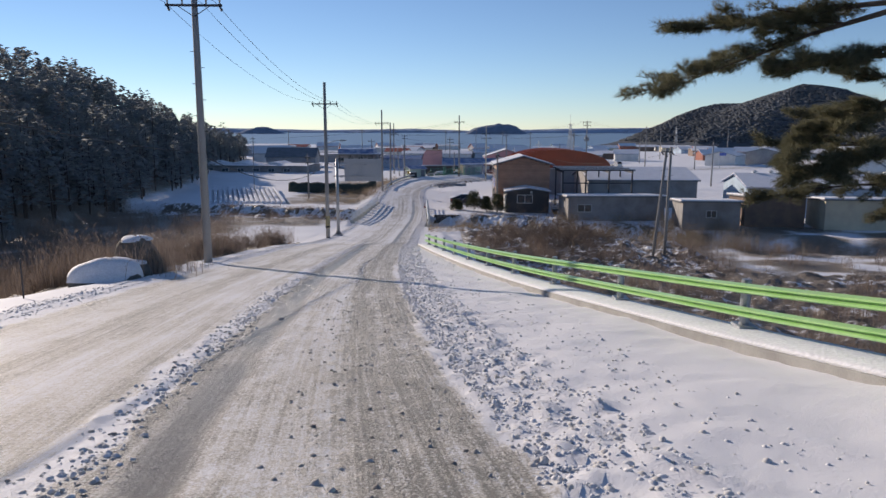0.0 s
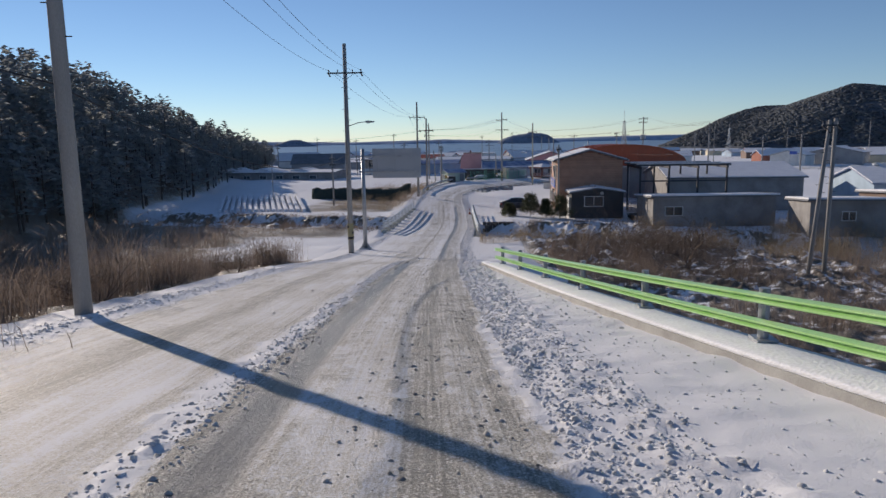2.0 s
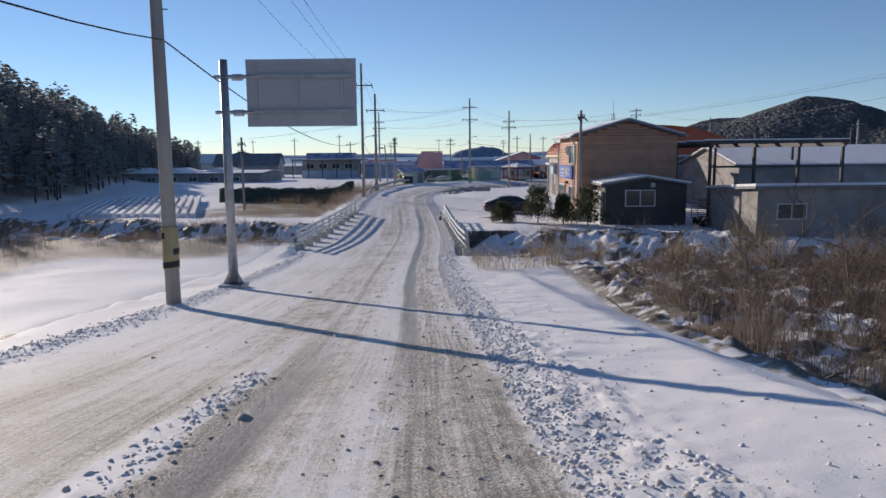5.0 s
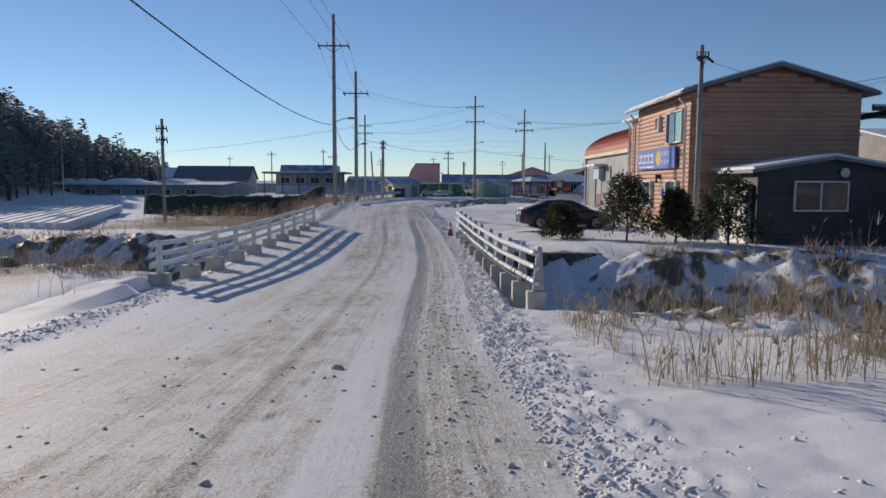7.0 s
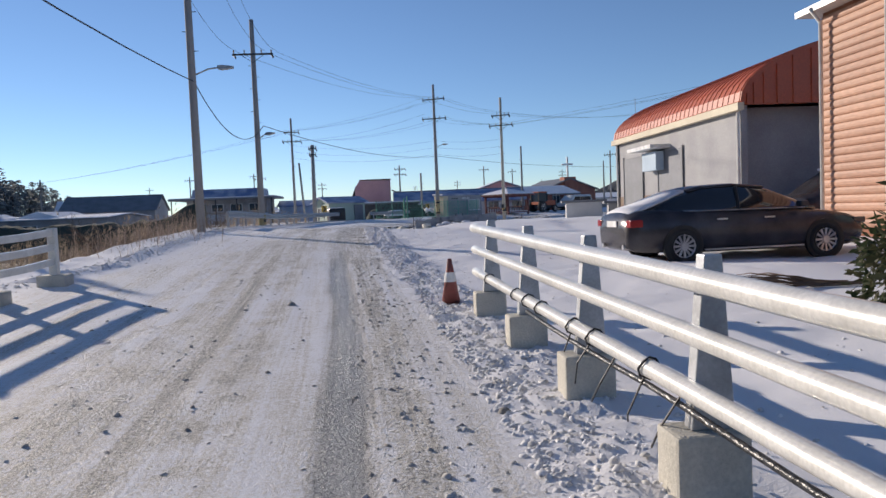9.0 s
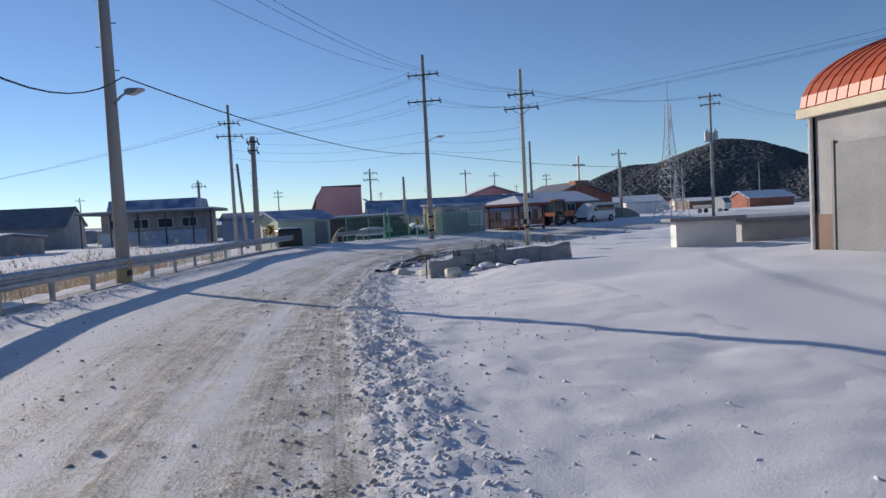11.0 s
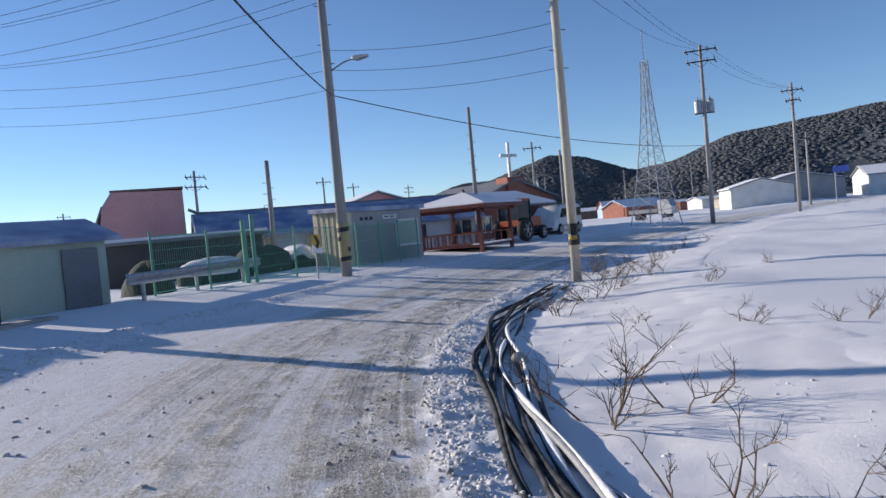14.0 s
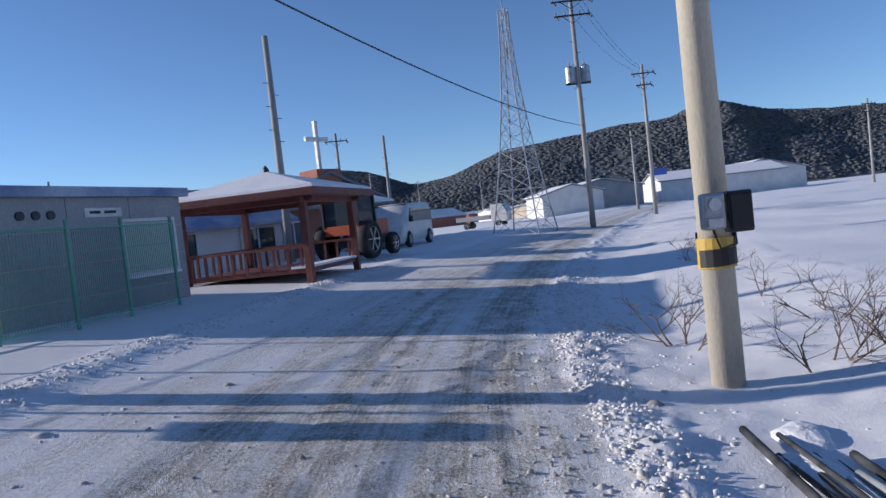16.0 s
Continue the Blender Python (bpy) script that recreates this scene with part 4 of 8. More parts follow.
reeds("west_reeds", scatter(10000, -44, -9, 31, 92, lambda x, y: side_of_road(x, y) < float(left_edge(y)) - 2.0 - 0.6 * rnd.random() and not (63 < y and x > -23)), "tall dry brown reeds filling the low ground by the road", (1.0, 2.1), BRUSH, 0.35, seed=3)
reeds("west_brush", scatter(15000, -46, -9.5, 30, 99, lambda x, y: side_of_road(x, y) < float(left_edge(y)) - 1.5 and not (65 < y < 88 and x > -24)), "low tangled brown brush under the reeds", (0.4, 1.1), BRUSH, 0.0, 4)
reeds("roadside_thicket", scatter(34000, -30, -8.5, 31, 64, lambda x, y: side_of_road(x, y) < float(left_edge(y)) - 1.3 - 0.5 * rnd.random()), "tangled brown thicket of dead stems beside the road", (0.5, 2.0), BRUSH, 0.3, 19)
reeds("bank_reeds", scatter(6500, -42, -12.5, 84, 108, lambda x, y: 1.5 < stream_gap(x, y) < 6.5 and not (x > -24 and y < 88)), "dry grass and reeds on the snowy stream bank", (0.25, 0.7), BRUSH, 0.2, 6)
reeds("east_reeds", scatter(10000, 0, 30, 56, 94, lambda x, y: side_of_road(x, y) > 4.6 and stream_gap(x, y) < 8.5 and y < 95.5), "straw-coloured dry reeds along the stream", (0.8, 2.0), REED, 0.5, 7)
reeds("valley_brush", scatter(19000, 2, 36, 20, 72, lambda x, y: side_of_road(x, y) > 5.6 and looked_up(VN, x, y) > 0.38), "brown brush poking through snow in the valley", (0.5, 1.6), BRUSH, 0.15, 8)
reeds("thicket_grass", scatter(7500, 0.5, 15, 60, 82, lambda x, y: side_of_road(x, y) > 6.4 + 1.5 * looked_up(VN, x, y)), "dense brown thicket of dead grass and twigs", (0.5, 1.5), BRUSH, 0.1, 17)
reeds("bridge_end_reeds", scatter(500, -3.2, 1.5, 80, 86.5, lambda x, y: side_of_road(x, y) > 2.6), "straw-coloured grass at the end of the bridge rail", (0.3, 0.9), REED, 0.4, 9)


reeds("far_bank_brush", scatter(4200, -1, 26, 88, 97, lambda x, y: y > 91.5 - 0.45 * x + 1), "dark dead brush on the snowy bank below the yard", (0.25, 0.8), BRUSH, 0.1, 14)


def bare_bush(name, x, y, height, label, seed, spread_out=1.0, start=4, depth=4, category="shrub", drop=0.0):
    """A leafless shrub: stems that fork into ever thinner twigs."""
    rnd, me = random.Random(seed), Mesh()
    z = gz(x, y) - 0.1 - drop

    def grow(p, d, length, r, level):
        pts, q = [p], p
        for _ in range(3):
            d = (d + Vector((rnd.uniform(-.3, .3), rnd.uniform(-.3, .3), rnd.uniform(-.2, .25))) * 0.6).normalized()
            q = q + d * length / 3
            pts.append(q)
        me.tube(pts, [r, r * 0.85, r * 0.7, r * 0.5], 4 if level < 2 else 3, False)
        if level < depth:
            for _ in range(rnd.choice((2, 3, 4))):
                k = rnd.choice((1, 2, 3))
                e = (d + Vector((rnd.uniform(-1, 1), rnd.uniform(-1, 1), rnd.uniform(-.4, .7))) * 0.9 * spread_out).normalized()
                grow(pts[k], e, length * rnd.uniform(0.5, 0.85), r * 0.6, level + 1)
    for _ in range(start):
        a = rnd.random() * 6.28
        grow(Vector((x + 0.15 * math.cos(a), y + 0.15 * math.sin(a), z)), Vector((math.cos(a) * 0.7 * spread_out, math.sin(a) * 0.7 * spread_out, 1)).normalized(), height * 0.42, 0.007 * height + 0.005, 0)
    return single(name, me, TWIG, label, category)


bare_bush("bare_tree", 8.3, 77.0, 5.2, "leafless grey-brown tree with crooked branches by the stream", 21, 1.2, 3, 5, "tree")
bare_bush("bare_tree", 12.5, 74.0, 4.2, "leafless grey-brown tree with crooked branches by the stream", 22, 1.2, 3, 4, "tree")
for i, (x, y, h) in enumerate([(1.8, 71.5, 1.2), (3.2, 73.5, 1.8), (5.5, 76.0, 2.2), (2.6, 68.0, 1.0), (4.4, 70.4, 2.0), (6.2, 80.5, 1.8), (7.2, 72.8, 2.6), (3.4, 64.5, 1.3), (10.5, 80, 2.2), (13, 68, 2.4), (9.5, 63, 2.2), (16, 77, 2.4), (5.6, 66.5, 2.0), (8.2, 68.4, 2.6), (10.4, 73.0, 2.8), (12.6, 78.5, 2.6), (6.4, 61.0, 1.6), (5.0, 68.6, 1.7), (6.6, 70.6, 1.9), (8.6, 71.4, 2.2), (4.6, 72.6, 1.4), (9.4, 65.2, 2.0), (7.6, 64.0, 1.7), (11.6, 70.0, 2.4), (6.6, 75.0, 1.8), (2.6, 76.4, 1.2), (4.0, 78.6, 1.4), (13.8, 72.4, 2.3), (9.0, 75.4, 2.0), (11.5, 62.5, 2.0), (5.4, 63.2, 1.3)]):
    bare_bush("bramble", x, y, h, "brown leafless bramble bush in the snow", 40 + i, 1.6, 8, 4 if h > 1.9 else 3)
bare_bush("bare_tree", 7.4, 69.5, 4.6, "leafless grey-brown tree with crooked branches by the stream", 23, 1.3, 3, 5, "tree")
bare_bush("bare_tree", 10.8, 66.5, 5.0, "leafless grey-brown tree with crooked branches by the stream", 24, 1.3, 3, 5, "tree")
for i, (x, y, h) in enumerate([(1.9, 155.8, 1.2), (3.7, 157.4, 1.3), (5.3, 159.0, 1.3), (2.6, 157.3, 0.9), (8.6, 161.9, 1.1), (9.8, 163.1, 1.0), (7.8, 160.2, 0.8), (11.3, 164.6, 1.0), (13.5, 166.6, 0.9), (16, 168.7, 0.9), (-2.75, 145.75, 1.3), (-2.3, 147.2, 0.9), (-1.7, 149.1, 1.2), (19, 170.7, 0.8), (6.4, 156.8, 0.8), (10, 158, 0.6), (-0.9, 149.0, 1.0), (2.3, 151.5, 0.7), (3.2, 150.5, 0.7), (1.6, 153, 0.6), (8.0, 164.0, 1.4), (7.6, 162.3, 1.2)]):
    bare_bush("roadside_shrub", x, y, h, "thin leafless shrub at the edge of the snowy field", 60 + i, 1.4, 4 if h > 1.15 else 3, 4 if h > 1.25 else 3)

edge = random.Random(77)
for i in range(22):
    y = 32.5 + 1.3 * i
    far = edge.uniform(1.6, 6.0)
    q = int(np.argmin(np.abs(py - y)))
    u = float(left_edge(y)) - far
    bare_bush("bramble", px[q] + u * ty[q], py[q] - u * tx[q], edge.uniform(1.0, 1.9), "brown leafless bramble bush among the roadside reeds", 300 + i, 1.6, 8, 4)


# ---- the pine by the road ----
def pine(x, y, z, top, limbs_at, label, seed):
    """limbs_at: rows of height in the world, direction and length of each limb."""
    rnd = random.Random(seed)
    e = thing("pine_tree", x, y, z, 0, label, "tree")
    h = top - z
    part("trunk", Mesh().tube([(0, 0, -0.5), (0.15, 0.1, h * 0.3), (-0.1, 0.2, h * 0.6), (-0.3, 0.1, h * 0.8), (-0.4, 0.2, h)], [0.2, 0.17, 0.14, 0.1, 0.04], 10), BARK, e, smooth=True)
    needles = Mesh()

    def tuft(p, d):
        for _ in range(15):
            v = (d + Vector((rnd.uniform(-1, 1), rnd.uniform(-1, 1), rnd.uniform(-.7, 1)))).normalized()
            w = v.orthogonal().normalized() * 0.0045
            q = p + v * rnd.uniform(0.1, 0.2)
            needles.add([p - w, p + w, q], [(0, 1, 2)])

    def limb(me, p, d, length, r, level):
        pts, q = [p], p
        n = 6
        for _ in range(n):
            d = (d + Vector((rnd.uniform(-.2, .2), rnd.uniform(-.2, .2), rnd.uniform(-.14, .12)))).normalized()
            q = q + d * length / n
            pts.append(q)
        me.tube(pts, [r * (1 - 0.8 * i / n) for i in range(n + 1)], 5, False)
        for i in range(1 if level else 2, n + 1):
            if level < 2:
                for _ in range(3 if level == 0 else rnd.choice((1, 1, 2))):
                    s = Vector((-d.y, d.x, 0)) * rnd.choice((-1, 1))
                    limb(me, pts[i], (d * 0.8 + s * rnd.uniform(0.4, 1) + Vector((0, 0, rnd.uniform(-.15, .4)))).normalized(), length * rnd.uniform(0.16, 0.26), r * 0.4, level + 1)
            if level > 0:
                for _ in range(2):
                    tuft(pts[i] + Vector((rnd.uniform(-.12, .12), rnd.uniform(-.12, .12), rnd.uniform(-.06, .1))), d)
    for at, ax, ay, az, length in limbs_at:
        me = Mesh()
        limb(me, Vector((-0.1, 0.1, at - z)), Vector((ax, ay, az)).normalized(), length, 0.06, 0)
        part("limb", me, BARK, e)
    part("foliage", needles, PINE, e, "soft clusters of long olive-green pine needles")


pine(9.0, 18.9, gz(9.0, 18.9), 8.5, [(5.1, -1, -0.03, -0.2, 4.1), (5.0, -1, 0.12, 0.0, 3.5), (5.2, -1, -0.12, 0.02, 3.3), (5.5, -1, 0.1, 0.1, 3.2), (6.2, -0.9, -0.3, 0.15, 2.8), (4.1, -0.9, -0.25, -0.1, 2.2), (3.6, -0.9, 0.3, -0.2, 2.2), (2.7, -0.9, 0.2, -0.25, 1.9), (6.6, 0.9, 0.4, 0.1, 2.6), (6.9, 0.3, -0.9, 0.2, 2.2), (7.4, -0.4, 0.9, 0.3, 2.0), (5.2, 0.8, 0.7, 0.0, 2.8), (4.4, 0.6, -0.7, -0.1, 2.4)], "old pine with crooked limbs reaching over the guard rail", 2)
pine(14.6, 26.4, gz(14.6, 26.4), 5.2, [(1.6, -1, -0.1, -0.25, 4.4), (2.4, -1, 0.15, -0.08, 4.2), (3.2, -1, -0.2, 0.05, 3.6), (1.2, -0.9, -0.5, -0.2, 3.2), (2.8, 0.9, 0.4, 0.0, 3.0), (3.9, -0.7, 0.6, 0.2, 2.6), (4.2, 0.4, -0.9, 0.2, 2.2), (1.9, 0.2, 1, -0.1, 2.8)], "pine on the slope below the guard rail", 5)


def shrub_tree(name, x, y, h, r, stem, label, seed):
    """Small evergreen: a short stem, a few limbs and a ragged crown of broad leaves."""
    rnd = random.Random(seed)
    e = thing(name, x, y, gz(x, y) - 0.05, 0, label, "shrub", "evergreens in front of the log house")
    t = Mesh().tube([(0, 0, -0.1), (0.03, 0.02, stem), (0.0, 0.05, h * 0.75)], [0.05, 0.04, 0.015], 7)
    leaves = Mesh()
    for q in range(26):
        k = (q + 0.5) / 26
        wide = r * (1.0 - 0.72 * k) * rnd.uniform(0.55, 1.0)
        a = q * 2.4 + rnd.uniform(-0.4, 0.4)
        c = Vector((wide * math.cos(a), wide * math.sin(a), stem * 0.85 + (h - stem) * (0.06 + 0.86 * k)))
        t.tube([(0, 0, c.z - 0.25), tuple(c)], [0.02, 0.006], 4, False)
        size = (0.34 - 0.12 * k) * r
        for _ in range(210):
            d = Vector((rnd.gauss(0, 1), rnd.gauss(0, 1), rnd.gauss(0, 0.7))).normalized()
            p = c + d * size * rnd.uniform(0.35, 1.1)
            s = rnd.uniform(0.045, 0.085)
            v = (d + Vector((rnd.uniform(-1, 1), rnd.uniform(-1, 1), rnd.uniform(-1, .4)))).normalized()
            w = v.orthogonal().normalized()
            w.rotate(Euler((0, 0, rnd.random() * 6)))
            leaves.add([p, p + v * s + w * s * 0.45, p + v * s * 2, p + v * s - w * s * 0.45], [(0, 1, 2, 3)])
    part("trunk", t, BARK, e, smooth=True)
    part("crown", leaves, LEAF, e)


shrub_tree("evergreen_shrub", 0.6, 101.8, 1.55, 0.95, 0.2, "low dark evergreen bush beside the bridge end", 1)
shrub_tree("evergreen_tree", 2.9, 100.3, 2.8, 1.3, 0.5, "small dark evergreen tree in front of the house", 2)
shrub_tree("evergreen_tree", 4.5, 99.3, 2.25, 0.85, 0.4, "small dark evergreen tree in front of the house", 3)
shrub_tree("evergreen_tree", 5.85, 97.7, 2.75, 1.3, 0.4, "broad dark evergreen tree beside the black shed", 4)


def fallen_branch(x, y, label):
    rnd, me = random.Random(9), Mesh()
    z = gz(x, y) + 0.04
    for k in range(9):
        a = 2.6 + rnd.uniform(-0.7, 0.7)
        n, q, pts = 5, Vector((x + rnd.uniform(0, 0.6), y + rnd.uniform(-0.2, 0.2), z)), []
        for i in range(n):
            pts.append(q.copy())
            a += rnd.uniform(-0.3, 0.3)
            q = q + Vector((math.cos(a) * 0.45, math.sin(a) * 0.3, 0.06 * math.sin(i * 1.5) + rnd.uniform(-.02, .03)))
        me.tube(pts, [0.018, 0.015, 0.012, 0.008, 0.004], 5, False)
    return single("fallen_branch", me, TWIG, label, "branch")


fallen_branch(0.6, 103.9, "thin bare branch lying on the snow of the yard")

# ---- kerb and green guard rail on the hill ----
def offset_line(y0, y1, u, dz=0.0, gap=1.0):
    """Points beside the road line, u metres to its right (a number, or a function of y)."""
    out = []
    for i in range(0, len(S), max(1, int(gap / 0.11))):
        if y0 <= py[i] <= y1:
            uu = u(py[i]) if callable(u) else u
            x, y = px[i] + uu * ty[i], py[i] - uu * tx[i]
            z = float(np.interp(py[i], ROADLINE[:, 1], ROADLINE[:, 2])) - float(bank_at(py[i])) * uu
            out.append(Vector((x, y, z + dz)))
    return out


def strip(points, section, me=None):
    """Draws a section of (across, up) along points on the plan; across is to the right."""
    me = me or Mesh()
    k, n = len(me.v), len(section)
    for i, p in enumerate(points):
        d = points[min(i + 1, len(points) - 1)] - points[max(i - 1, 0)]
        r = Vector((d.y, -d.x, 0)).normalized()
        for a, b in section:
            me.v.append(tuple(p + r * a + Vector((0, 0, b))))
    for i in range(len(points) - 1):
        for j in range(n):
            a, b = k + i * n + j, k + i * n + (j + 1) % n
            me.f.append((a, b, b + n, a + n))
    me.f.append(tuple(k + j for j in range(n)))
    me.f.append(tuple(k + (len(points) - 1) * n + j for j in reversed(range(n))))
    return me


kline = offset_line(-9.5, 54, kerb_at)
kerb = single("kerb", strip(kline, [(0, -0.4), (0, 0.11), (0.9, 0.11), (0.9, -1.4), (0.3, -1.4)]), CONCRETE, "low concrete kerb under the guard rail", "kerb", kind="structure")
single("kerb_snow", strip(offset_line(-9.5, 54, kerb_at, 0.11, 0.5), [(0.02, 0.0), (0.1, 0.05), (0.4, 0.08), (0.75, 0.06), (0.92, -0.05)]), SNOW, "thick snow lying on the kerb", "snow", kind="stuff", smooth=True)

WIDE = [(0.0, 0.155), (-0.03, 0.135), (-0.075, 0.105), (-0.075, 0.055), (-0.02, 0.015), (-0.02, -0.015), (-0.075, -0.055), (-0.075, -0.105), (-0.03, -0.135), (0.0, -0.155), (0.012, -0.155), (-0.005, -0.02), (-0.005, 0.02), (0.012, 0.155)]
W = [(a, b * 0.46) for a, b in WIDE]
rail = thing("guard_rail", 0, 0, 0, 0, "light green double-beam steel guard rail on grey posts", "guard rail")
gline = [p for p in offset_line(-9.5, 52.6, lambda y: kerb_at(y) + 0.45)]
part("upper_beam", strip([p + Vector((0, 0, 0.76)) for p in gline], W), GREENPAINT, rail, smooth=False)
part("lower_beam", strip([p + Vector((0, 0, 0.43)) for p in gline], W), GREENPAINT, rail, smooth=False)
for p in gline[1::4]:
    part("post", Mesh().tube([p + Vector((0.12, 0, -0.5)), p + Vector((0.12, 0, 0.88))], 0.068, 10).box((p.x + 0.0, p.y - 0.16, p.z + 0.2), (p.x + 0.26, p.y + 0.16, p.z + 0.24)), STEEL, rail, "grey galvanised post")
    for k in (0.70, 0.37):
        part("spacer", Mesh().box((p.x, p.y - 0.05, p.z + k), (p.x + 0.09, p.y + 0.05, p.z + k + 0.12)), STEEL, rail)

# grey guard rail on the outside of the bend
for a, b, off in ((125, 155.5, 0.0), (158.6, 163.6, -0.1)):
    g = thing("guard_rail", 0, 0, 0, 0, "plain grey steel guard rail along the outside of the bend", "guard rail")
    ln = offset_line(a, b, lambda y: float(np.interp(y, [113, 125, 144, 156, 164], [-5.0, -5.0, -6.0, -7.6, -8.6])) + off, 0.0, 0.8)
    if len(ln) < 3:
        continue
    part("beam", strip([p + Vector((0, 0, 0.62)) for p in ln], [(-x, y) for x, y in WIDE]), STEEL, g)
    for p in ln[1::3]:
        part("post", Mesh().tube([p + Vector((-0.12, 0, -0.5)), p + Vector((-0.12, 0, 0.75))], 0.06, 10), STEEL, g)
single("retaining_edge", strip(offset_line(124, 157, lambda y: float(np.interp(y, [113, 125, 144, 156], [-5.1, -5.1, -6.1, -7.7])), 0, 0.8), [(-0.35, 0.08), (-0.35, -2.0), (-0.15, -2.0), (0.1, 0.08)]), CONCRETE, "concrete edge wall under the grey guard rail", "wall", kind="structure")

# stone wall along the yard above the stream
yw = thing("retaining_wall", 0, 0, 0, 0, "dark rough stone wall holding the yard above the stream", "wall")
rw = random.Random(77)
for i in range(46):
    for j in range(3):
        x0 = -2.3 + i * 0.42 + (0.2 if j % 2 else 0)
        h = 0.36
        o = rw.uniform(0, 0.06)
        part("stone", Mesh().box((x0, 97.05 - o + j * 0.05, -8.95 + j * h), (x0 + rw.uniform(0.37, 0.41), 97.6, -8.95 + j * h + h - 0.025)), DARKSTONE, yw, bevel=0.03)

# ---- bridge ----
deck = thing("bridge", 0, 0, 0, 0, "low concrete road bridge over the stream", "bridge")
part("deck", strip(offset_line(86.5, 107.5, -2.45, -0.12), [(-4.75, 0), (4.55, 0), (4.55, -0.7), (-4.75, -0.7)]), CONCRETE, deck)
part("abutment", Mesh().box((-12, 86.2, -11.5), (-2.9, 88, -8.6)), CONCRETE, deck)
part("abutment", Mesh().box((-12, 105.6, -11.5), (-3.4, 107.4, -8.5)), CONCRETE, deck)
single("stream_ice", strip([Vector((p[0], p[1], -10.0)) for p in STREAM], [(-2.6, 0), (2.6, 0), (2.6, -0.1), (-2.6, -0.1)]), ICE, "dark half-frozen stream with patches of snow", "stream", kind="structure")

br = thing("bridge_railing", 0, 0, 0, 0, "white three-pipe bridge railing on posts with concrete blocks", "railing")
rl = [Vector((-2.5 - 1.05 * (y - 87.0) / 18.3, y, -8.05)) for y in np.linspace(87.0, 105.3, 40)]
for p in rl:
    p.z = float(np.interp(p.y, [87, 92, 98, 105.5], [-8.08, -8.2, -8.16, -7.98]))
top = {0: 1.22, 1: 0.92, 2: 0.61}
for k, r in ((0, 0.066), (1, 0.058), (2, 0.058)):
    part("rail", Mesh().tube([p + Vector((-0.09, 0, top[k] - 0.06)) for p in rl], r, 12), WHITEPAINT, br, smooth=True)
for i in range(10):
    p = rl[min(1 + i * 4 + (i > 4), 38)]
    part("concrete_block", Mesh().box((p.x - 0.21, p.y - 0.15, p.z - 0.3), (p.x + 0.2, p.y + 0.15, p.z + 0.33)), BLOCK, br, "weathered concrete block", bevel=0.025)
    post = Mesh().prism([(p.x - 0.09, p.z + 0.33), (p.x + 0.16, p.z + 0.33), (p.x + 0.1, p.z + 1.28), (p.x + 0.0, p.z + 1.28)], "y", p.y - 0.05, p.y + 0.05)
    part("post", post, STEEL, br, bevel=0.008)
rope = Mesh()
rr = random.Random(4)
for i in range(36):
    p = rl[2 + i]
    ring = [p + Vector((-0.09 + 0.072 * math.cos(a), 0.03 * math.sin(a * 2), 0.55 + 0.068 * math.sin(a))) for a in np.linspace(0, 6.28, 9)]
    if rr.random() < 0.3:
        rope.tube(ring, 0.008, 5, False)
    if 10 < i < 30 and rr.random() < 0.5:
        rope.tube([p + Vector((-0.1, 0, 0.55)), p + Vector((-0.2, 0.1, 0.4 - 0.25 * rr.random())), p + Vector((-0.12 - 0.1 * rr.random(), 0.25, 0.15))], 0.007, 4, False)
tagged(part("rope", rope, BLACKPAINT, br, "old ropes and cable ties"), kind="stuff")
hose = single("hose", Mesh().tube([p + Vector((-0.11, 0, 0.46 - 0.03 * abs(math.sin(i * 0.4)))) for i, p in enumerate(rl[3:34])], 0.02, 8), BLACKPLASTIC, "black hose tied along the lowest bridge rail", "hose", smooth=True)

bl = thing("bridge_railing", 0, 0, 0, 0, "pale bridge railing of three flat rails on concrete blocks", "railing")
ll = [Vector((-11.95 + 1.0 * (y - 90.5) / 18.5, y, 0)) for y in np.linspace(90.5, 109, 38)]
for p in ll:
    p.z = float(np.interp(p.y, [88, 92, 98, 108, 112], [-8.15, -8.2, -8.14, -7.85, -7.6]))
for k in range(3):
    part("rail", strip([p + Vector((0, 0, 1.12 - 0.27 * k)) for p in ll], [(-0.04, -0.06), (0.04, -0.06), (0.04, 0.06), (-0.04, 0.06)]), WHITEPAINT, bl)
for i in range(10):
    p = ll[1 + i * 4] if 1 + i * 4 < 38 else ll[-1]
    part("concrete_block", Mesh().box((p.x - 0.25, p.y - 0.2, p.z - 0.3), (p.x + 0.25, p.y + 0.2, p.z + 0.34)), BLOCK, bl, "snow-dusted concrete block", bevel=0.03)
    part("post", Mesh().box((p.x - 0.07, p.y - 0.07, p.z + 0.3), (p.x + 0.07, p.y + 0.07, p.z + 1.2)), WHITEPAINT, bl, bevel=0.01)

cone = thing("traffic_cone", -3.95, 105.9, -7.98, 0, "faded orange traffic cone standing in the snow", "traffic cone")
part("cone", Mesh().tube([(0, 0, 0.05), (0, 0, 0.7)], [0.14, 0.03], 14), ORANGE, cone, smooth=True)
part("band", Mesh().tube([(0, 0, 0.36), (0, 0, 0.5)], [0.097, 0.073], 14), SIGNWHITE, cone, "dull white band")
part("base", Mesh().box((-0.19, -0.19, 0), (0.19, 0.19, 0.05)), BLACKPLASTIC, cone, bevel=0.01)


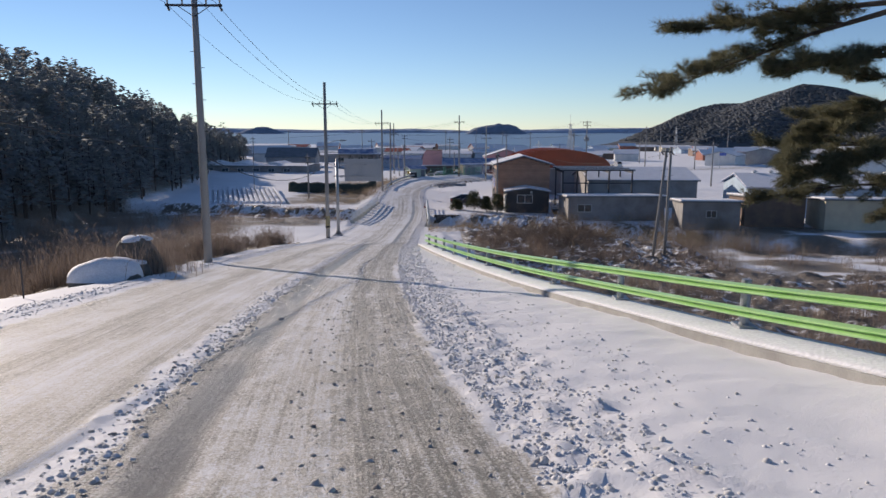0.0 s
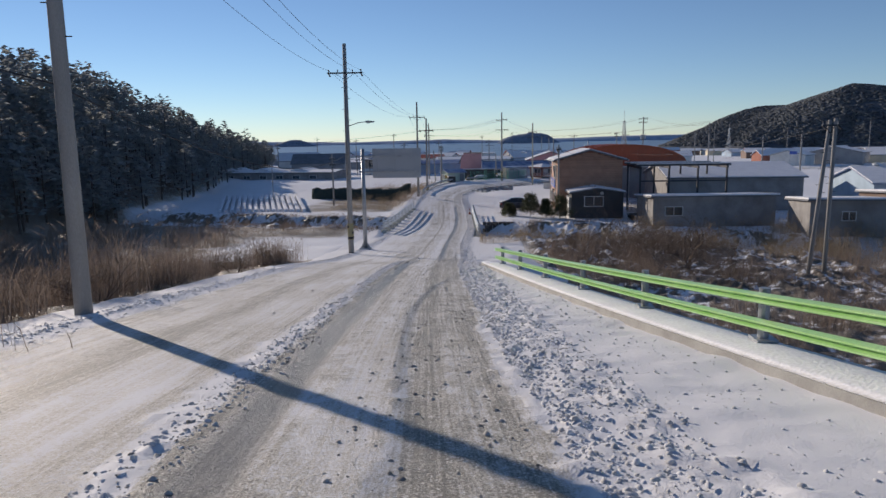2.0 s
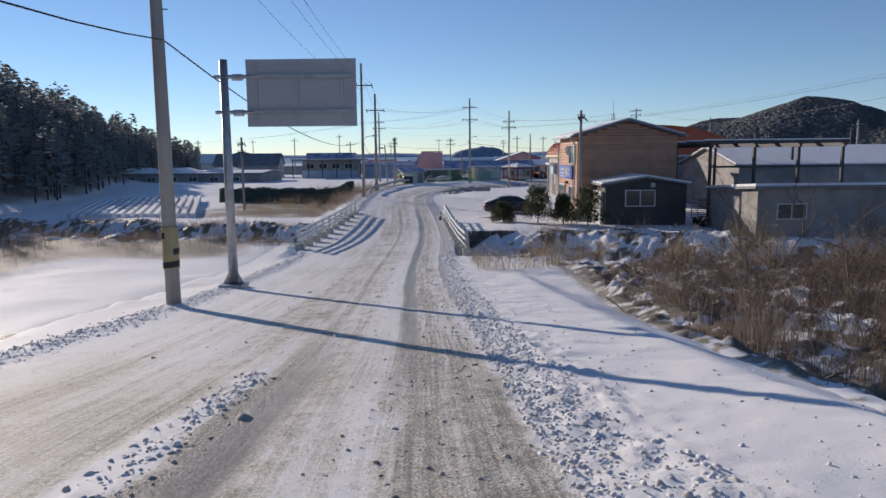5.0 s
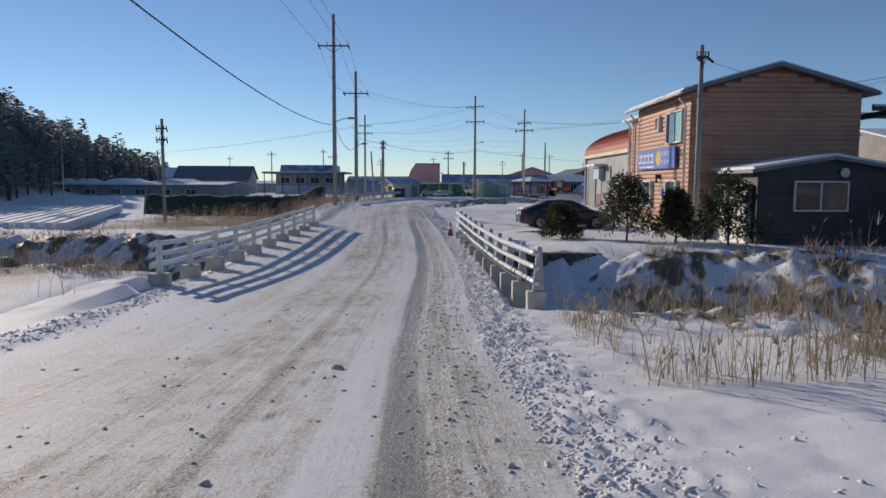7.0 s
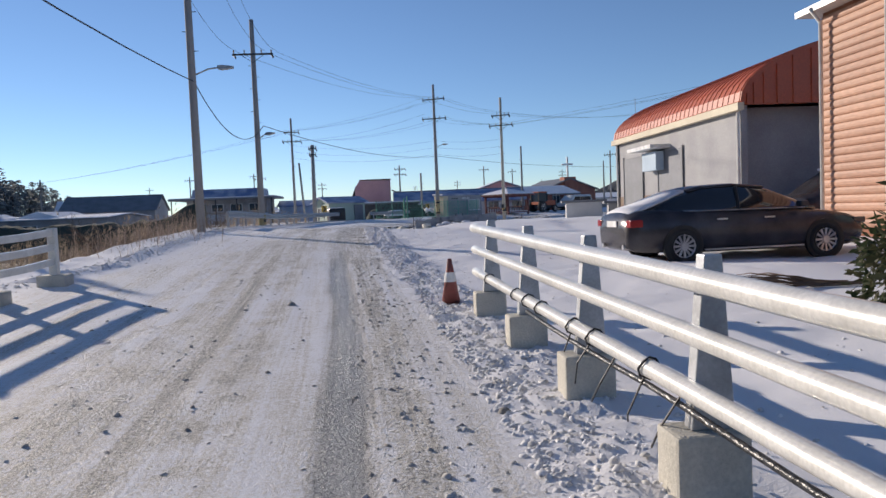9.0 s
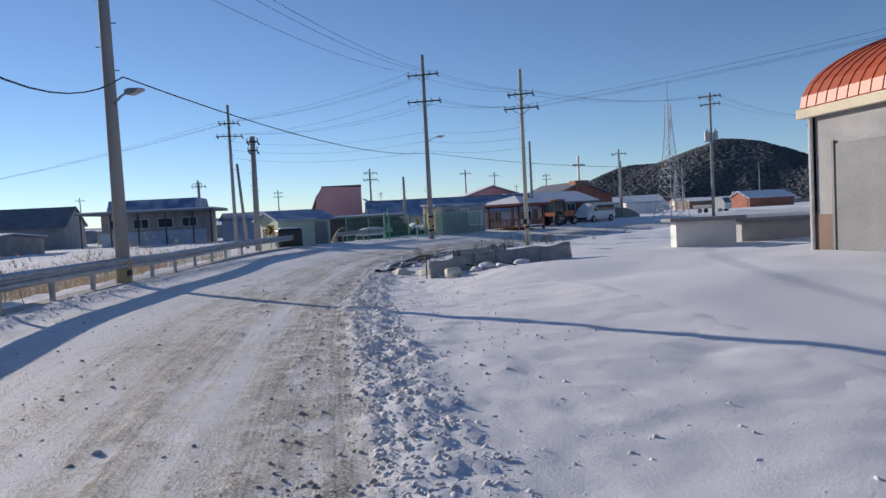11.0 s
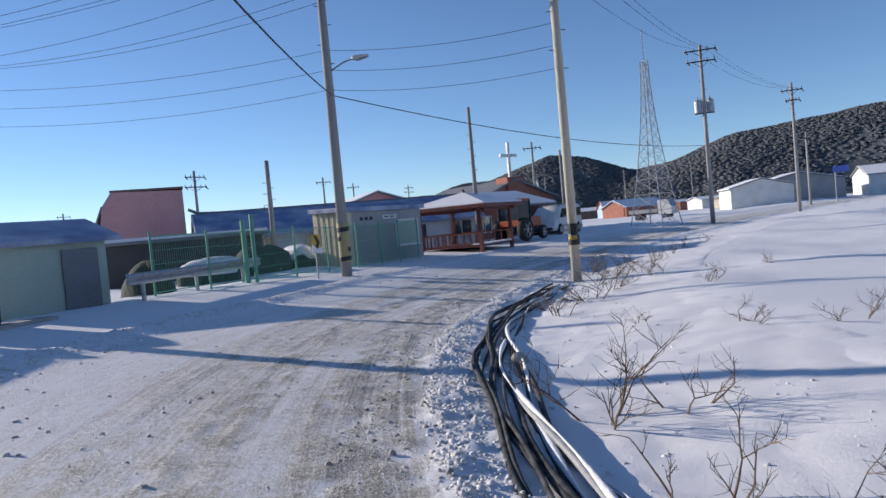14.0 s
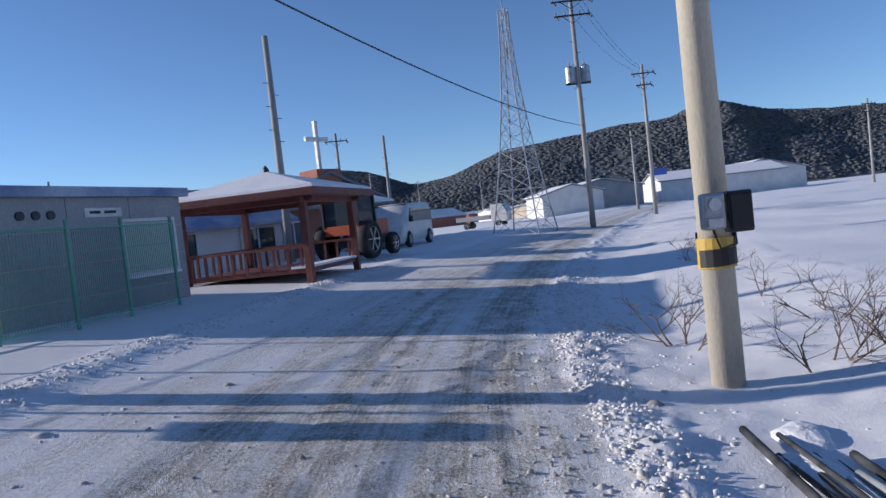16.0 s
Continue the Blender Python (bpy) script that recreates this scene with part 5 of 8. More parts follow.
# ---- poles and wires ----
def utility_pole(x, y, base, top, arms=(), turn=0, lamp=None, band=None, material=POLE, r=(0.17, 0.11), lean=(0, 0), transformer=None, label="round concrete utility pole with steel crossarms", rungs=True):
    h = top - base
    e = thing("utility_pole", x, y, base, turn, label, "utility pole", "utility poles")
    lx, ly = lean

    def at_height(k):
        return Vector((lx * k / h, ly * k / h, k))
    part("pole", Mesh().tube([at_height(-0.4), at_height(h * 0.5), at_height(h)], [r[0], (r[0] + r[1]) / 2, r[1]], 14), material, e, smooth=True)
    for z, w in arms:
        k = z - base
        c = at_height(k)
        arm = part("crossarm", Mesh().box((c.x - w / 2, c.y - 0.16, k - 0.045), (c.x + w / 2, c.y - 0.08, k + 0.045)).tube([(c.x - w * 0.3, c.y - 0.12, k), (c.x, c.y - 0.12, k - 0.45)], 0.02, 4).tube([(c.x + w * 0.3, c.y - 0.12, k), (c.x, c.y - 0.12, k - 0.45)], 0.02, 4), DARKSTEEL, e)
        for q in (-0.46, -0.2, 0.22, 0.46):
            part("insulator", Mesh().tube([(c.x + q * w, c.y - 0.12, k + 0.04), (c.x + q * w, c.y - 0.12, k + 0.12), (c.x + q * w, c.y - 0.12, k + 0.22)], [0.05, 0.03, 0.05], 8), POLE, arm)
        for q in (-0.46, 0.46):
            part("insulator", Mesh().tube([(c.x + q * w, c.y - 0.12, k - 0.04), (c.x + q * w + 0.12, c.y - 0.3, k - 0.22)], [0.045, 0.055], 7), DARKSTEEL, arm)
    if rungs:
        for i in range(6):
            p = at_height(h * (0.55 + 0.05 * i))
            s = -1 if i % 2 else 1
            part("climbing_peg", Mesh().tube([p, p + Vector((0.28 * s, 0, 0))], 0.014, 5), DARKSTEEL, e)
    if lamp:
        z, reach, way = lamp
        p = at_height(z - base)
        d = Vector((math.cos(radians(way)), math.sin(radians(way)), 0))
        part("lamp_arm", Mesh().tube([p, p + d * reach * 0.6 + Vector((0, 0, 0.25)), p + d * reach + Vector((0, 0, 0.3))], 0.03, 7), STEEL, e, smooth=True)
        hd = part("lamp_head", Mesh().prism([(-0.05, -0.06), (0.1, -0.1), (0.52, -0.04), (0.55, 0.03), (0.1, 0.08), (-0.05, 0.06)], "y", -0.11, 0.11), STEEL, e, "flat grey street lamp head", bevel=0.02)
        hd.matrix_basis = Matrix.Translation(p + d * reach + Vector((0, 0, 0.3))) @ pose(0, 0, 0, 0, 0, way)
    if band:
        z0, z1 = band
        sleeve = part("warning_band", Mesh().tube([at_height(z0), at_height(z1)], [r[0] + 0.018, r[0] + 0.015], 16, False), YELLOW if x > 5 else SLEEVE, e, "yellow and black striped warning sleeve")
        m = Mesh()
        n = max(2, int((z1 - z0) / 0.32))
        for i in range(n):
            k0 = z0 + (z1 - z0) * i / n
            rr = r[0] + 0.024
            vs = []
            for j in range(9):
                a = j / 8 * math.pi * 1.0 + math.pi + i * 2.2
                for dz in (0.0, 0.16):
                    vs.append((rr * math.cos(a), rr * math.sin(a), k0 + 0.012 + dz + 0.02 * j * (z1 - z0) / n))
            m.add(vs, [(2 * j, 2 * j + 2, 2 * j + 3, 2 * j + 1) for j in range(8)])
        part("stripes", m, BLACKPAINT, sleeve)
    if transformer:
        for s in (-0.42, 0.42):
            k = transformer - base
            t = part("transformer", Mesh().tube([(s, 0, k - 0.45), (s, 0, k + 0.4), (s, 0, k + 0.5)], [0.27, 0.27, 0.12], 14), STEEL, e, "grey transformer can", smooth=False)
            part("bushing", Mesh().tube([(s, 0.1, k + 0.48), (s, 0.14, k + 0.75)], [0.06, 0.04], 8), POLE, t)
        part("bracket", Mesh().box((-0.7, -0.06, transformer - base - 0.55), (0.7, 0.06, transformer - base - 0.47)), DARKSTEEL, e)
    return e


utility_pole(-9.9, 36.6, -4.4, 8.7, [(7.9, 2.3)], 4, r=(0.19, 0.12), label="tall concrete utility pole rising from the reeds")
utility_pole(-10.83, 69.3, -6.9, 7.0, [(5.14, 2.3)], 2, lamp=(1.7, 1.3, 0), band=(1.1, 2.2), r=(0.19, 0.12), label="tall concrete utility pole with a street lamp and warning sleeve")
utility_pole(-11.76, 122.8, -8.2, 6.2, [(4.04, 2.2)], 0, lamp=(-1.2, 1.0, 0), r=(0.17, 0.11))
utility_pole(-11.65, 135.6, -8.2, 4.3, [(2.4, 2.2)], 0, lamp=(-2.3, 0.8, -40), r=(0.19, 0.12), band=(0.9, 1.8))
utility_pole(-15.0, 178, -7.6, 4.6, [(3.0, 1.7), (1.93, 2.2)], 10)
utility_pole(-13.0, 170, -7.6, -1.1, [], 0, r=(0.13, 0.1), lean=(-0.4, 0.0), rungs=False, label="slim grey pole leaning towards a tall utility pole")
utility_pole(-11.2, 161.4, -7.8, -0.1, [(-0.45, 0.7), (-1.0, 0.6)], 0, r=(0.21, 0.15), lean=(0.05, 0.2), label="thick bare concrete pole behind the guard rail")
utility_pole(0.75, 168.5, -7.45, 6.3, [(4.8, 2.4), (2.83, 2.6)], -20, lamp=(-0.2, 1.2, -30), band=(0.5, 1.9), r=(0.2, 0.12), label="tall utility pole with a street lamp and striped sleeve")
utility_pole(6.67, 162.74, -7.95, 3.9, [(2.2, 1.8), (1.25, 2.4)], -25, material=POLE_SUNLIT, r=(0.155, 0.115), band=(1.0, 1.28), label="sunlit concrete utility pole carrying meter boxes")
utility_pole(32.4, 184.6, -7.6, 5.4, [(5.0, 2.2), (4.2, 2.0)], -40, transformer=0.95, label="utility pole with twin grey transformers")
utility_pole(48.8, 191.4, -7.6, 4.0, [(3.3, 1.8), (2.4, 1.2)], -40)
utility_pole(33.8, 213, -7.6, 2.3, [(1.6, 2.0)], -30)
utility_pole(-0.4, 177.5, -7.4, -2.2, [], 0, r=(0.13, 0.1), label="short dark bare pole behind the green fence")
utility_pole(12.4, 182.3, -7.4, 0.9, [], 0, r=(0.15, 0.1), label="bare dark pole behind the pavilion")
utility_pole(27.5, 197, -7.6, -0.4, [], 0, r=(0.14, 0.09), label="bare dark pole beside the tower")
utility_pole(6.0, 101.3, -7.8, 0.1, [(-0.4, 0.5)], 0, r=(0.13, 0.09), label="slim dark pole at the corner of the log house")
utility_pole(-24.3, 124, -8.3, -0.9, [(-1.6, 0.8), (-2.4, 0.8)], 0, r=(0.14, 0.1), label="weathered wooden pole with short crossarms")
utility_pole(-35.9, 132.4, -8.2, -1.7, [], 0, r=(0.06, 0.04), rungs=False, label="thin steel pole at the edge of the field")
utility_pole(17.0, 64.4, -7.6, 1.5, [(1.2, 0.9)], 0, r=(0.13, 0.1), lean=(0.7, 0), label="leaning grey pole of a braced pair")
utility_pole(18.0, 64.6, -7.6, 1.6, [], 0, r=(0.13, 0.1), lean=(0.1, 0), label="upright grey pole of a braced pair")
for i, (x, y, t) in enumerate([(-60, 215, 1), (-43, 240, 2), (-34, 260, 3.5), (-20, 275, 1.5), (16, 240, 2), (26, 262, 2.5), (44, 285, 3), (62, 250, 2), (80, 290, 4), (20, 330, 3), (-5, 300, 3), (-70, 300, 3), (110, 300, 4), (150, 320, 6), (60, 380, 4), (10, 420, 5), (66, 205, 1), (75, 150, 1.5), (90, 190, 2), (48, 140, 1), (-25, 215, 0.5), (-2, 212, 1)]):
    utility_pole(x, y, -8.4, t, [(t - 0.7, 2.0)] if i % 3 else [(t - 0.6, 2.0), (t - 1.5, 2.2)], (i * 37) % 60 - 30, rungs=False, label="distant utility pole above the village roofs")


def wire(points, sag, r=0.012, label="black overhead power line between the poles"):
    me = Mesh()
    for a, b in zip(points[:-1], points[1:]):
        a, b = Vector(a), Vector(b)
        n = 14
        me.tube([a.lerp(b, i / n) - Vector((0, 0, 4 * sag * (i / n) * (1 - i / n))) for i in range(n + 1)], r, 4, False)
    return single("power_line", me, WIRE, label, "cable", "overhead lines")


for dx in (-1.05, 0.45, 1.05):
    wire([(-9 + dx, -12, 12.5), (-10.1 + dx, 36.6, 8.05), (-10.83 + dx, 69.3, 5.3), (-11.76 + dx, 122.8, 4.2), (-11.44 + dx, 135.6, 2.6)], 0.9, 0.009)
    wire([(-11.44 + dx, 135.6, 2.55), (0.75 + dx, 168.4, 5.0)], 0.7, 0.009)
    wire([(0.75 + dx, 168.4, 5.0), (6.67 + dx, 162.7, 2.4)], 0.3, 0.009)
    wire([(0.75 + dx, 168.4, 3.0), (6.67 + dx, 162.7, 1.45)], 0.35, 0.009)
    wire([(6.67 + dx, 162.7, 2.4), (32.4 + dx, 184.6, 5.2), (48.8 + dx, 191.4, 3.5)], 0.7, 0.009)
    wire([(0.75 + dx, 168.5, 5.0), (-15.0 + dx * 0.7, 178, 3.2), (-60, 215, 0.5)], 0.5, 0.009)
    wire([(0.75 + dx, 168.5, 3.0 - 0.3 * dx), (-15.0 + dx, 178, 2.1)], 0.7, 0.009)
    wire([(6.67 + dx, 162.7, 1.3), (40 + dx, 120, 4.5)], 0.9, 0.009)
wire([(-10.1, 36.6, 1.9), (-10.7, 69.3, 0.0), (-11.7, 122.8, -1.4), (-11.3, 135.6, -1.5)], 1.35, 0.02, "thick black telephone cable slung between the poles")
wire([(-11.3, 135.6, -1.5), (0.85, 168.5, -1.0)], 0.7, 0.02, "thick black telephone cable slung between the poles")
wire([(0.85, 168.5, -1.0), (32.4, 184.6, -1.9)], 0.65, 0.02, "thick black telephone cable slung between the poles")
wire([(-6, -10, 7.6), (-10.1, 36.6, 1.9)], 0.8, 0.02, "thick black telephone cable slung between the poles")
wire([(6.0, 101.3, -0.4), (14, 102, -1.0), (17.5, 64.5, 1.0)], 0.6, 0.01)
for z in (0.6, -0.1, -0.8):
    wire([(0.75, 168.5, z), (6.67, 162.7, z - 0.6)], 0.25, 0.008)
    wire([(0.75, 168.5, z), (-15.0, 178, z + 0.9)], 0.6, 0.008)

# road sign, seen from behind
sg = thing("road_sign", -10.8, 74.5, -7.2, -1, "large overhead road sign on a grey steel post, seen from behind", "road sign")
part("post", Mesh().tube([(0, 0, -0.3), (0, 0, 7.4)], [0.16, 0.13], 14), STEEL, sg, smooth=True)
part("base_plate", Mesh().box((-0.4, -0.4, -0.1), (0.4, 0.4, 0.06)).prism([(0.12, 0.06), (0.36, 0.06), (0.12, 0.5)], "y", -0.015, 0.015).prism([(-0.12, 0.06), (-0.36, 0.06), (-0.12, 0.5)], "y", -0.015, 0.015), STEEL, sg, bevel=0.01)
for k in (6.85, 5.72):
    part("arm", Mesh().tube([(-0.3, -0.05, k), (0.95, -0.05, k)], 0.06, 8).tube([(0.3, -0.05, k - 0.02), (0.62, -0.05, k - 0.02)], 0.11, 10).box((0.6, -0.08, k - 0.06), (4.15, -0.02, k + 0.06)), STEEL, sg)
board = part("board", Mesh().box((0.72, 0.0, 5.25), (4.3, 0.05, 7.4)), SIGNBACK, sg, "blank grey back of the sign board", bevel=0.01)
for x in (1.05, 2.4, 3.85):
    part("stiffener", Mesh().box((x - 0.03, -0.045, 5.35), (x + 0.03, -0.004, 7.3)), SIGNBACK, board)


# ---- buildings ----
def window_unit(parent, x, y, z, w, h, face, glass=GLASS, depth=0.10, leaves=2, trim=WHITEWALL, name="window"):
    """A sliding window in its frame; face tells which way it looks: 'w' towards -x, 's' towards -y, 'e', 'n'. Middle of the sill edge at (x, y, z)."""
    turn = {"s": 0, "w": -90, "n": 180, "e": 90}[face]
    m = Matrix.Translation((x, y, z)) @ pose(0, 0, 0, 0, 0, turn)
    t = 0.06
    wf = Mesh().box((-w / 2 - t, -depth, -t), (w / 2 + t, 0.02, 0)).box((-w / 2 - t, -depth, h), (w / 2 + t, 0.02, h + t)).box((-w / 2 - t, -depth, 0), (-w / 2, 0.02, h)).box((w / 2, -depth, 0), (w / 2 + t, 0.02, h))
    for i in range(1, leaves):
        c = -w / 2 + w * i / leaves
        wf.box((c - 0.03, -depth * 0.8, 0), (c + 0.03, 0, h))
    win = part(name, wf.moved(m), trim, parent, "white framed sliding window")
    for i in range(leaves):
        a, b = -w / 2 + w * i / leaves, -w / 2 + w * (i + 1) / leaves
        part("pane", Mesh().box((a + 0.02, -depth * 0.45 - 0.01 * (i % 2), 0.01), (b - 0.02, -depth * 0.45 + 0.008 - 0.01 * (i % 2), h - 0.01)).moved(m), glass[i % len(glass)] if isinstance(glass, list) else glass, win)
    return win


def gabled(name, x, y, z, turn, w, d, eave, ridge_h, wall, roof, label, category="building", over=0.35, snow=True, windows=(), door=None, group="", thick=0.12, along="x", low=None):
    """A plain gabled building: w along x, d along y, its base in the middle; the ridge runs along x or y. eave and ridge_h from the base."""
    e = thing(name, x, y, z, turn, label, category, group)
    if along == "y":
        body = Mesh().prism([(-w / 2, -0.6), (w / 2, -0.6), (w / 2, eave), (0, ridge_h), (-w / 2, eave)], "y", -d / 2, d / 2)
    else:
        body = Mesh().prism([(-d / 2, -0.6), (d / 2, -0.6), (d / 2, eave), (0, ridge_h), (-d / 2, eave)], "x", -w / 2, w / 2)
    part("wall", body, wall, e)
    half = (w if along == "y" else d) / 2
    s = (ridge_h - eave) / half
    top = SNOW if snow else roof
    for sgn in (-1, 1):
        def sect(lift, extra, th):
            o = half + over + extra
            return [(sgn * o, eave - s * (over + extra) + lift), (0, ridge_h + lift), (0, ridge_h + lift + th), (sgn * o, eave - s * (over + extra) + lift + th)]
        ln = (d if along == "y" else w) / 2 + over
        rf = part("roof", Mesh().prism(sect(0.01, 0, thick), along, -ln, ln), roof, e)
        if snow:
            part("snow_layer", Mesh().prism(sect(0.012 + thick, -0.08, 0.10), along, -ln + 0.07, ln - 0.07), SNOW, rf, "white snow lying on the roof")
    for wx, wy, wz, ww, wh, face in windows:
        window_unit(e, wx, wy, wz, ww, wh, face)
    if door:
        dx, dy, dw, dh, face = door
        tn = {"s": 0, "w": -90, "n": 180, "e": 90}[face]
        part("door", Mesh().box((-dw / 2, -0.06, 0), (dw / 2, 0.03, dh)).moved(Matrix.Translation((dx, dy, 0)) @ pose(0, 0, 0, 0, 0, tn)), GREYROOF, e, bevel=0.01)
    return e


def flat_shed(name, x, y, z, turn, w, d, h, wall, label, category="building", snow=True, fall=0.06, windows=(), group="", roof=GREYROOF):
    e = thing(name, x, y, z, turn, label, category, group)
    h2 = h - fall * d
    part("wall", Mesh().prism([(-d / 2, -0.6), (d / 2, -0.6), (d / 2, h2), (-d / 2, h)], "x", -w / 2, w / 2), wall, e)
    rf = part("roof", Mesh().prism([(-d / 2 - 0.3, h + 0.02), (d / 2 + 0.3, h2 + 0.0), (d / 2 + 0.3, h2 + 0.14), (-d / 2 - 0.3, h + 0.16)], "x", -w / 2 - 0.3, w / 2 + 0.3), roof, e)
    if snow:
        part("snow_layer", Mesh().prism([(-d / 2 - 0.26, h + 0.163), (d / 2 + 0.26, h2 + 0.143), (d / 2 + 0.22, h2 + 0.28), (-d / 2 - 0.2, h + 0.3)], "x", -w / 2 - 0.25, w / 2 + 0.25), SNOW, rf, "white snow lying on the roof")
    for wx, wy, wz, ww, wh, face in windows:
        window_unit(e, wx, wy, wz, ww, wh, face)
    return e


# the log-clad house
HX0, HX1, HY0, HY1, HZ = 6.0, 13.1, 102.2, 109.8, -7.75
EAVE, PEAK = -1.62, -0.62
house = thing("log_house", 9.55, 106, HZ, 0, "two-storey house clad in orange-brown half-round logs", "house")


def hm(me):
    return me.moved(Matrix.Translation((-9.55, -106, -HZ)))


CORE = mat("house_core", (0.30, 0.12, 0.06), 0.8, second=(0.24, 0.09, 0.05), scale=1)
part("wall", hm(Mesh().prism([(HX0, HZ - 0.4), (HX1, HZ - 0.4), (HX1, EAVE), ((HX0 + HX1) / 2, PEAK), (HX0, EAVE)], "y", HY0, HY1)), CORE, house)
part("rear_wing", hm(Mesh().box((6.55, HY1, HZ - 0.4), (12.8, 113.0, -1.95))), CORE, house)
part("plinth", hm(Mesh().box((HX0 - 0.08, HY0 - 0.08, HZ - 0.4), (HX1 + 0.08, HY1 + 0.04, HZ + 0.35))), CONCRETE, house, "low concrete plinth")
for sgn in (-1, 1):
    mx, half = (HX0 + HX1) / 2, (HX1 - HX0) / 2
    s = (PEAK - EAVE) / half
    o = half + 0.55
    rf = part("roof", hm(Mesh().prism([(mx + sgn * o, EAVE - s * 0.55 + 0.02), (mx, PEAK + 0.02), (mx, PEAK + 0.17), (mx + sgn * o, EAVE - s * 0.55 + 0.17)], "y", HY0 - 0.4, HY1 + 0.5)), GREYROOF, house)
    part("snow_layer", hm(Mesh().prism([(mx + sgn * (o - 0.06), EAVE - s * 0.5 + 0.18), (mx, PEAK + 0.178), (mx, PEAK + 0.25), (mx + sgn * (o - 0.1), EAVE - s * 0.48 + 0.25)], "y", HY0 - 0.3, HY1 + 0.4)), SNOW, rf, "thin snow on the roof")
    part("gutter", hm(Mesh().tube([(mx + sgn * (o + 0.03), HY0 - 0.4, EAVE - s * 0.55 + 0.08), (mx + sgn * (o + 0.03), HY1 + 0.5, EAVE - s * 0.55 + 0.08)], 0.07, 8)), WHITEPAINT, house, "white gutter")
part("wing_roof", hm(Mesh().box((6.1, HY1 + 0.1, -1.95), (13.0, 113.5, -1.8))), WHITEPAINT, house)
for a in ((5.9, HY1 - 0.1), (5.9, HY0 + 0.12), (6.45, 112.8)):
    part("downpipe", hm(Mesh().tube([(a[0] - 0.4, a[1], EAVE - 0.25), (a[0] - 0.1, a[1], EAVE - 0.6), (a[0] - 0.1, a[1], HZ + 0.1)], 0.05, 8)), WHITEPAINT, house, "white downpipe", smooth=True)
window_unit(house, HX0 - 0.06 - 9.55, 103.85 - 106, -3.6 - HZ, 1.9, 1.28, "w", [GLASS, TEALGLASS], 0.14)
window_unit(house, HX0 - 0.06 - 9.55, 106.2 - 106, -2.9 - HZ, 0.45, 0.55, "w", [GLASS], 0.14)
window_unit(house, HX0 - 0.06 - 9.55, 104.05 - 106, -6.3 - HZ, 1.3, 0.95, "w", [GLASS, TEALGLASS], 0.14)
window_unit(house, HX0 - 0.06 - 9.55, 108.1 - 106, -6.5 - HZ, 2.2, 1.15, "w", [GLASS, TEALGLASS, GLASS], 0.14, 3)
part("wall_lamp", hm(Mesh().box((HX0 - 0.25, 105.9, -5.2), (HX0, 106.05, -5.0)).tube([(HX0 - 0.22, 105.97, -5.2), (HX0 - 0.22, 105.97, -5.4)], [0.04, 0.1], 8)), DARKSTEEL, house, "dark wall lamp")
part("wall_plaque", hm(Mesh().box((HX0 - 0.1, 105.4, -6.0), (HX0 - 0.05, 105.75, -5.65))), SIGNBLUE, house, "small blue plaque", bevel=0.01)
# half-round boards, one by one
NB, H0, H1 = 29, HZ + 0.36, EAVE - 0.02
bh = (H1 - H0) / NB
for i in range(NB):
    z = H0 + bh * (i + 0.5)
    sect = [(0.0, -bh * 0.49), (-0.02, -bh * 0.44), (-0.038, -bh * 0.2), (-0.041, bh * 0.12), (-0.024, bh * 0.42), (0.0, bh * 0.49)]
    part("log_board", hm(Mesh().prism([(HX0 - 0.002 + a, z + b) for a, b in sect], "y", HY0, HY1)), LOG, house)
    part("log_board", hm(Mesh().prism([(HY0 - 0.002 + a, z + b) for a, b in sect], "x", HX0 - 0.04, HX1)), LOG, house)
    if i < NB - 2:
        part("log_board", hm(Mesh().prism([(6.548 + a, z + b) for a, b in sect], "y", HY1 + 0.002, 113.0)), LOG, house)
for i in range(5):
    z = EAVE + bh * (i + 0.5)
    k = (PEAK - EAVE - bh * (i + 0.9)) / (PEAK - EAVE) * (HX1 - HX0) / 2
    if k > 0.15:
        sect = [(0.0, -bh * 0.49), (-0.02, -bh * 0.44), (-0.038, -bh * 0.2), (-0.041, bh * 0.12), (-0.024, bh * 0.42), (0.0, bh * 0.49)]
        part("log_board", hm(Mesh().prism([(HY0 - 0.002 + a, z + b) for a, b in sect], "x", mx - k, mx + k)), LOG, house)
sb = thing("shop_sign", 5.86, 106.3, -4.75, 0, "long blue shop sign with pale lettering and a yellow emblem", "sign")
part("panel", Mesh().box((-0.07, -2.8, 0), (0.03, 2.8, 0.95)), SIGNBLUE, sb, bevel=0.01)
for i in range(4):
    y = 2.35 - i * 0.62
    part("lettering", Mesh().box((-0.076, y - 0.24, 0.28), (-0.071, y - 0.12, 0.78)).box((-0.076, y - 0.1, 0.62), (-0.071, y + 0.22, 0.72)).box((-0.076, y - 0.08, 0.3), (-0.071, y + 0.22, 0.4)), SIGNWHITE, sb, "white bars of lettering")
part("emblem", Mesh().tube([(-0.074, -0.55, 0.5), (-0.0705, -0.55, 0.5)], 0.36, 24), YELLOW, sb, "round yellow emblem")
for k, (a, b) in enumerate(((0.58, 0.8), (0.22, 0.42))):
    for j in range(3):
        part("lettering", Mesh().box((-0.076, -1.25 - j * 0.42, a), (-0.071, -0.98 - j * 0.42, b)), mat("pale_sign_blue", (0.30, 0.38, 0.62), 0.5) if k == 0 and j == 0 else bpy.data.materials["pale_sign_blue"], sb)
part("lettering", Mesh().box((-0.076, 0.1, 0.08), (-0.071, 2.4, 0.16)), SIGNWHITE, sb)

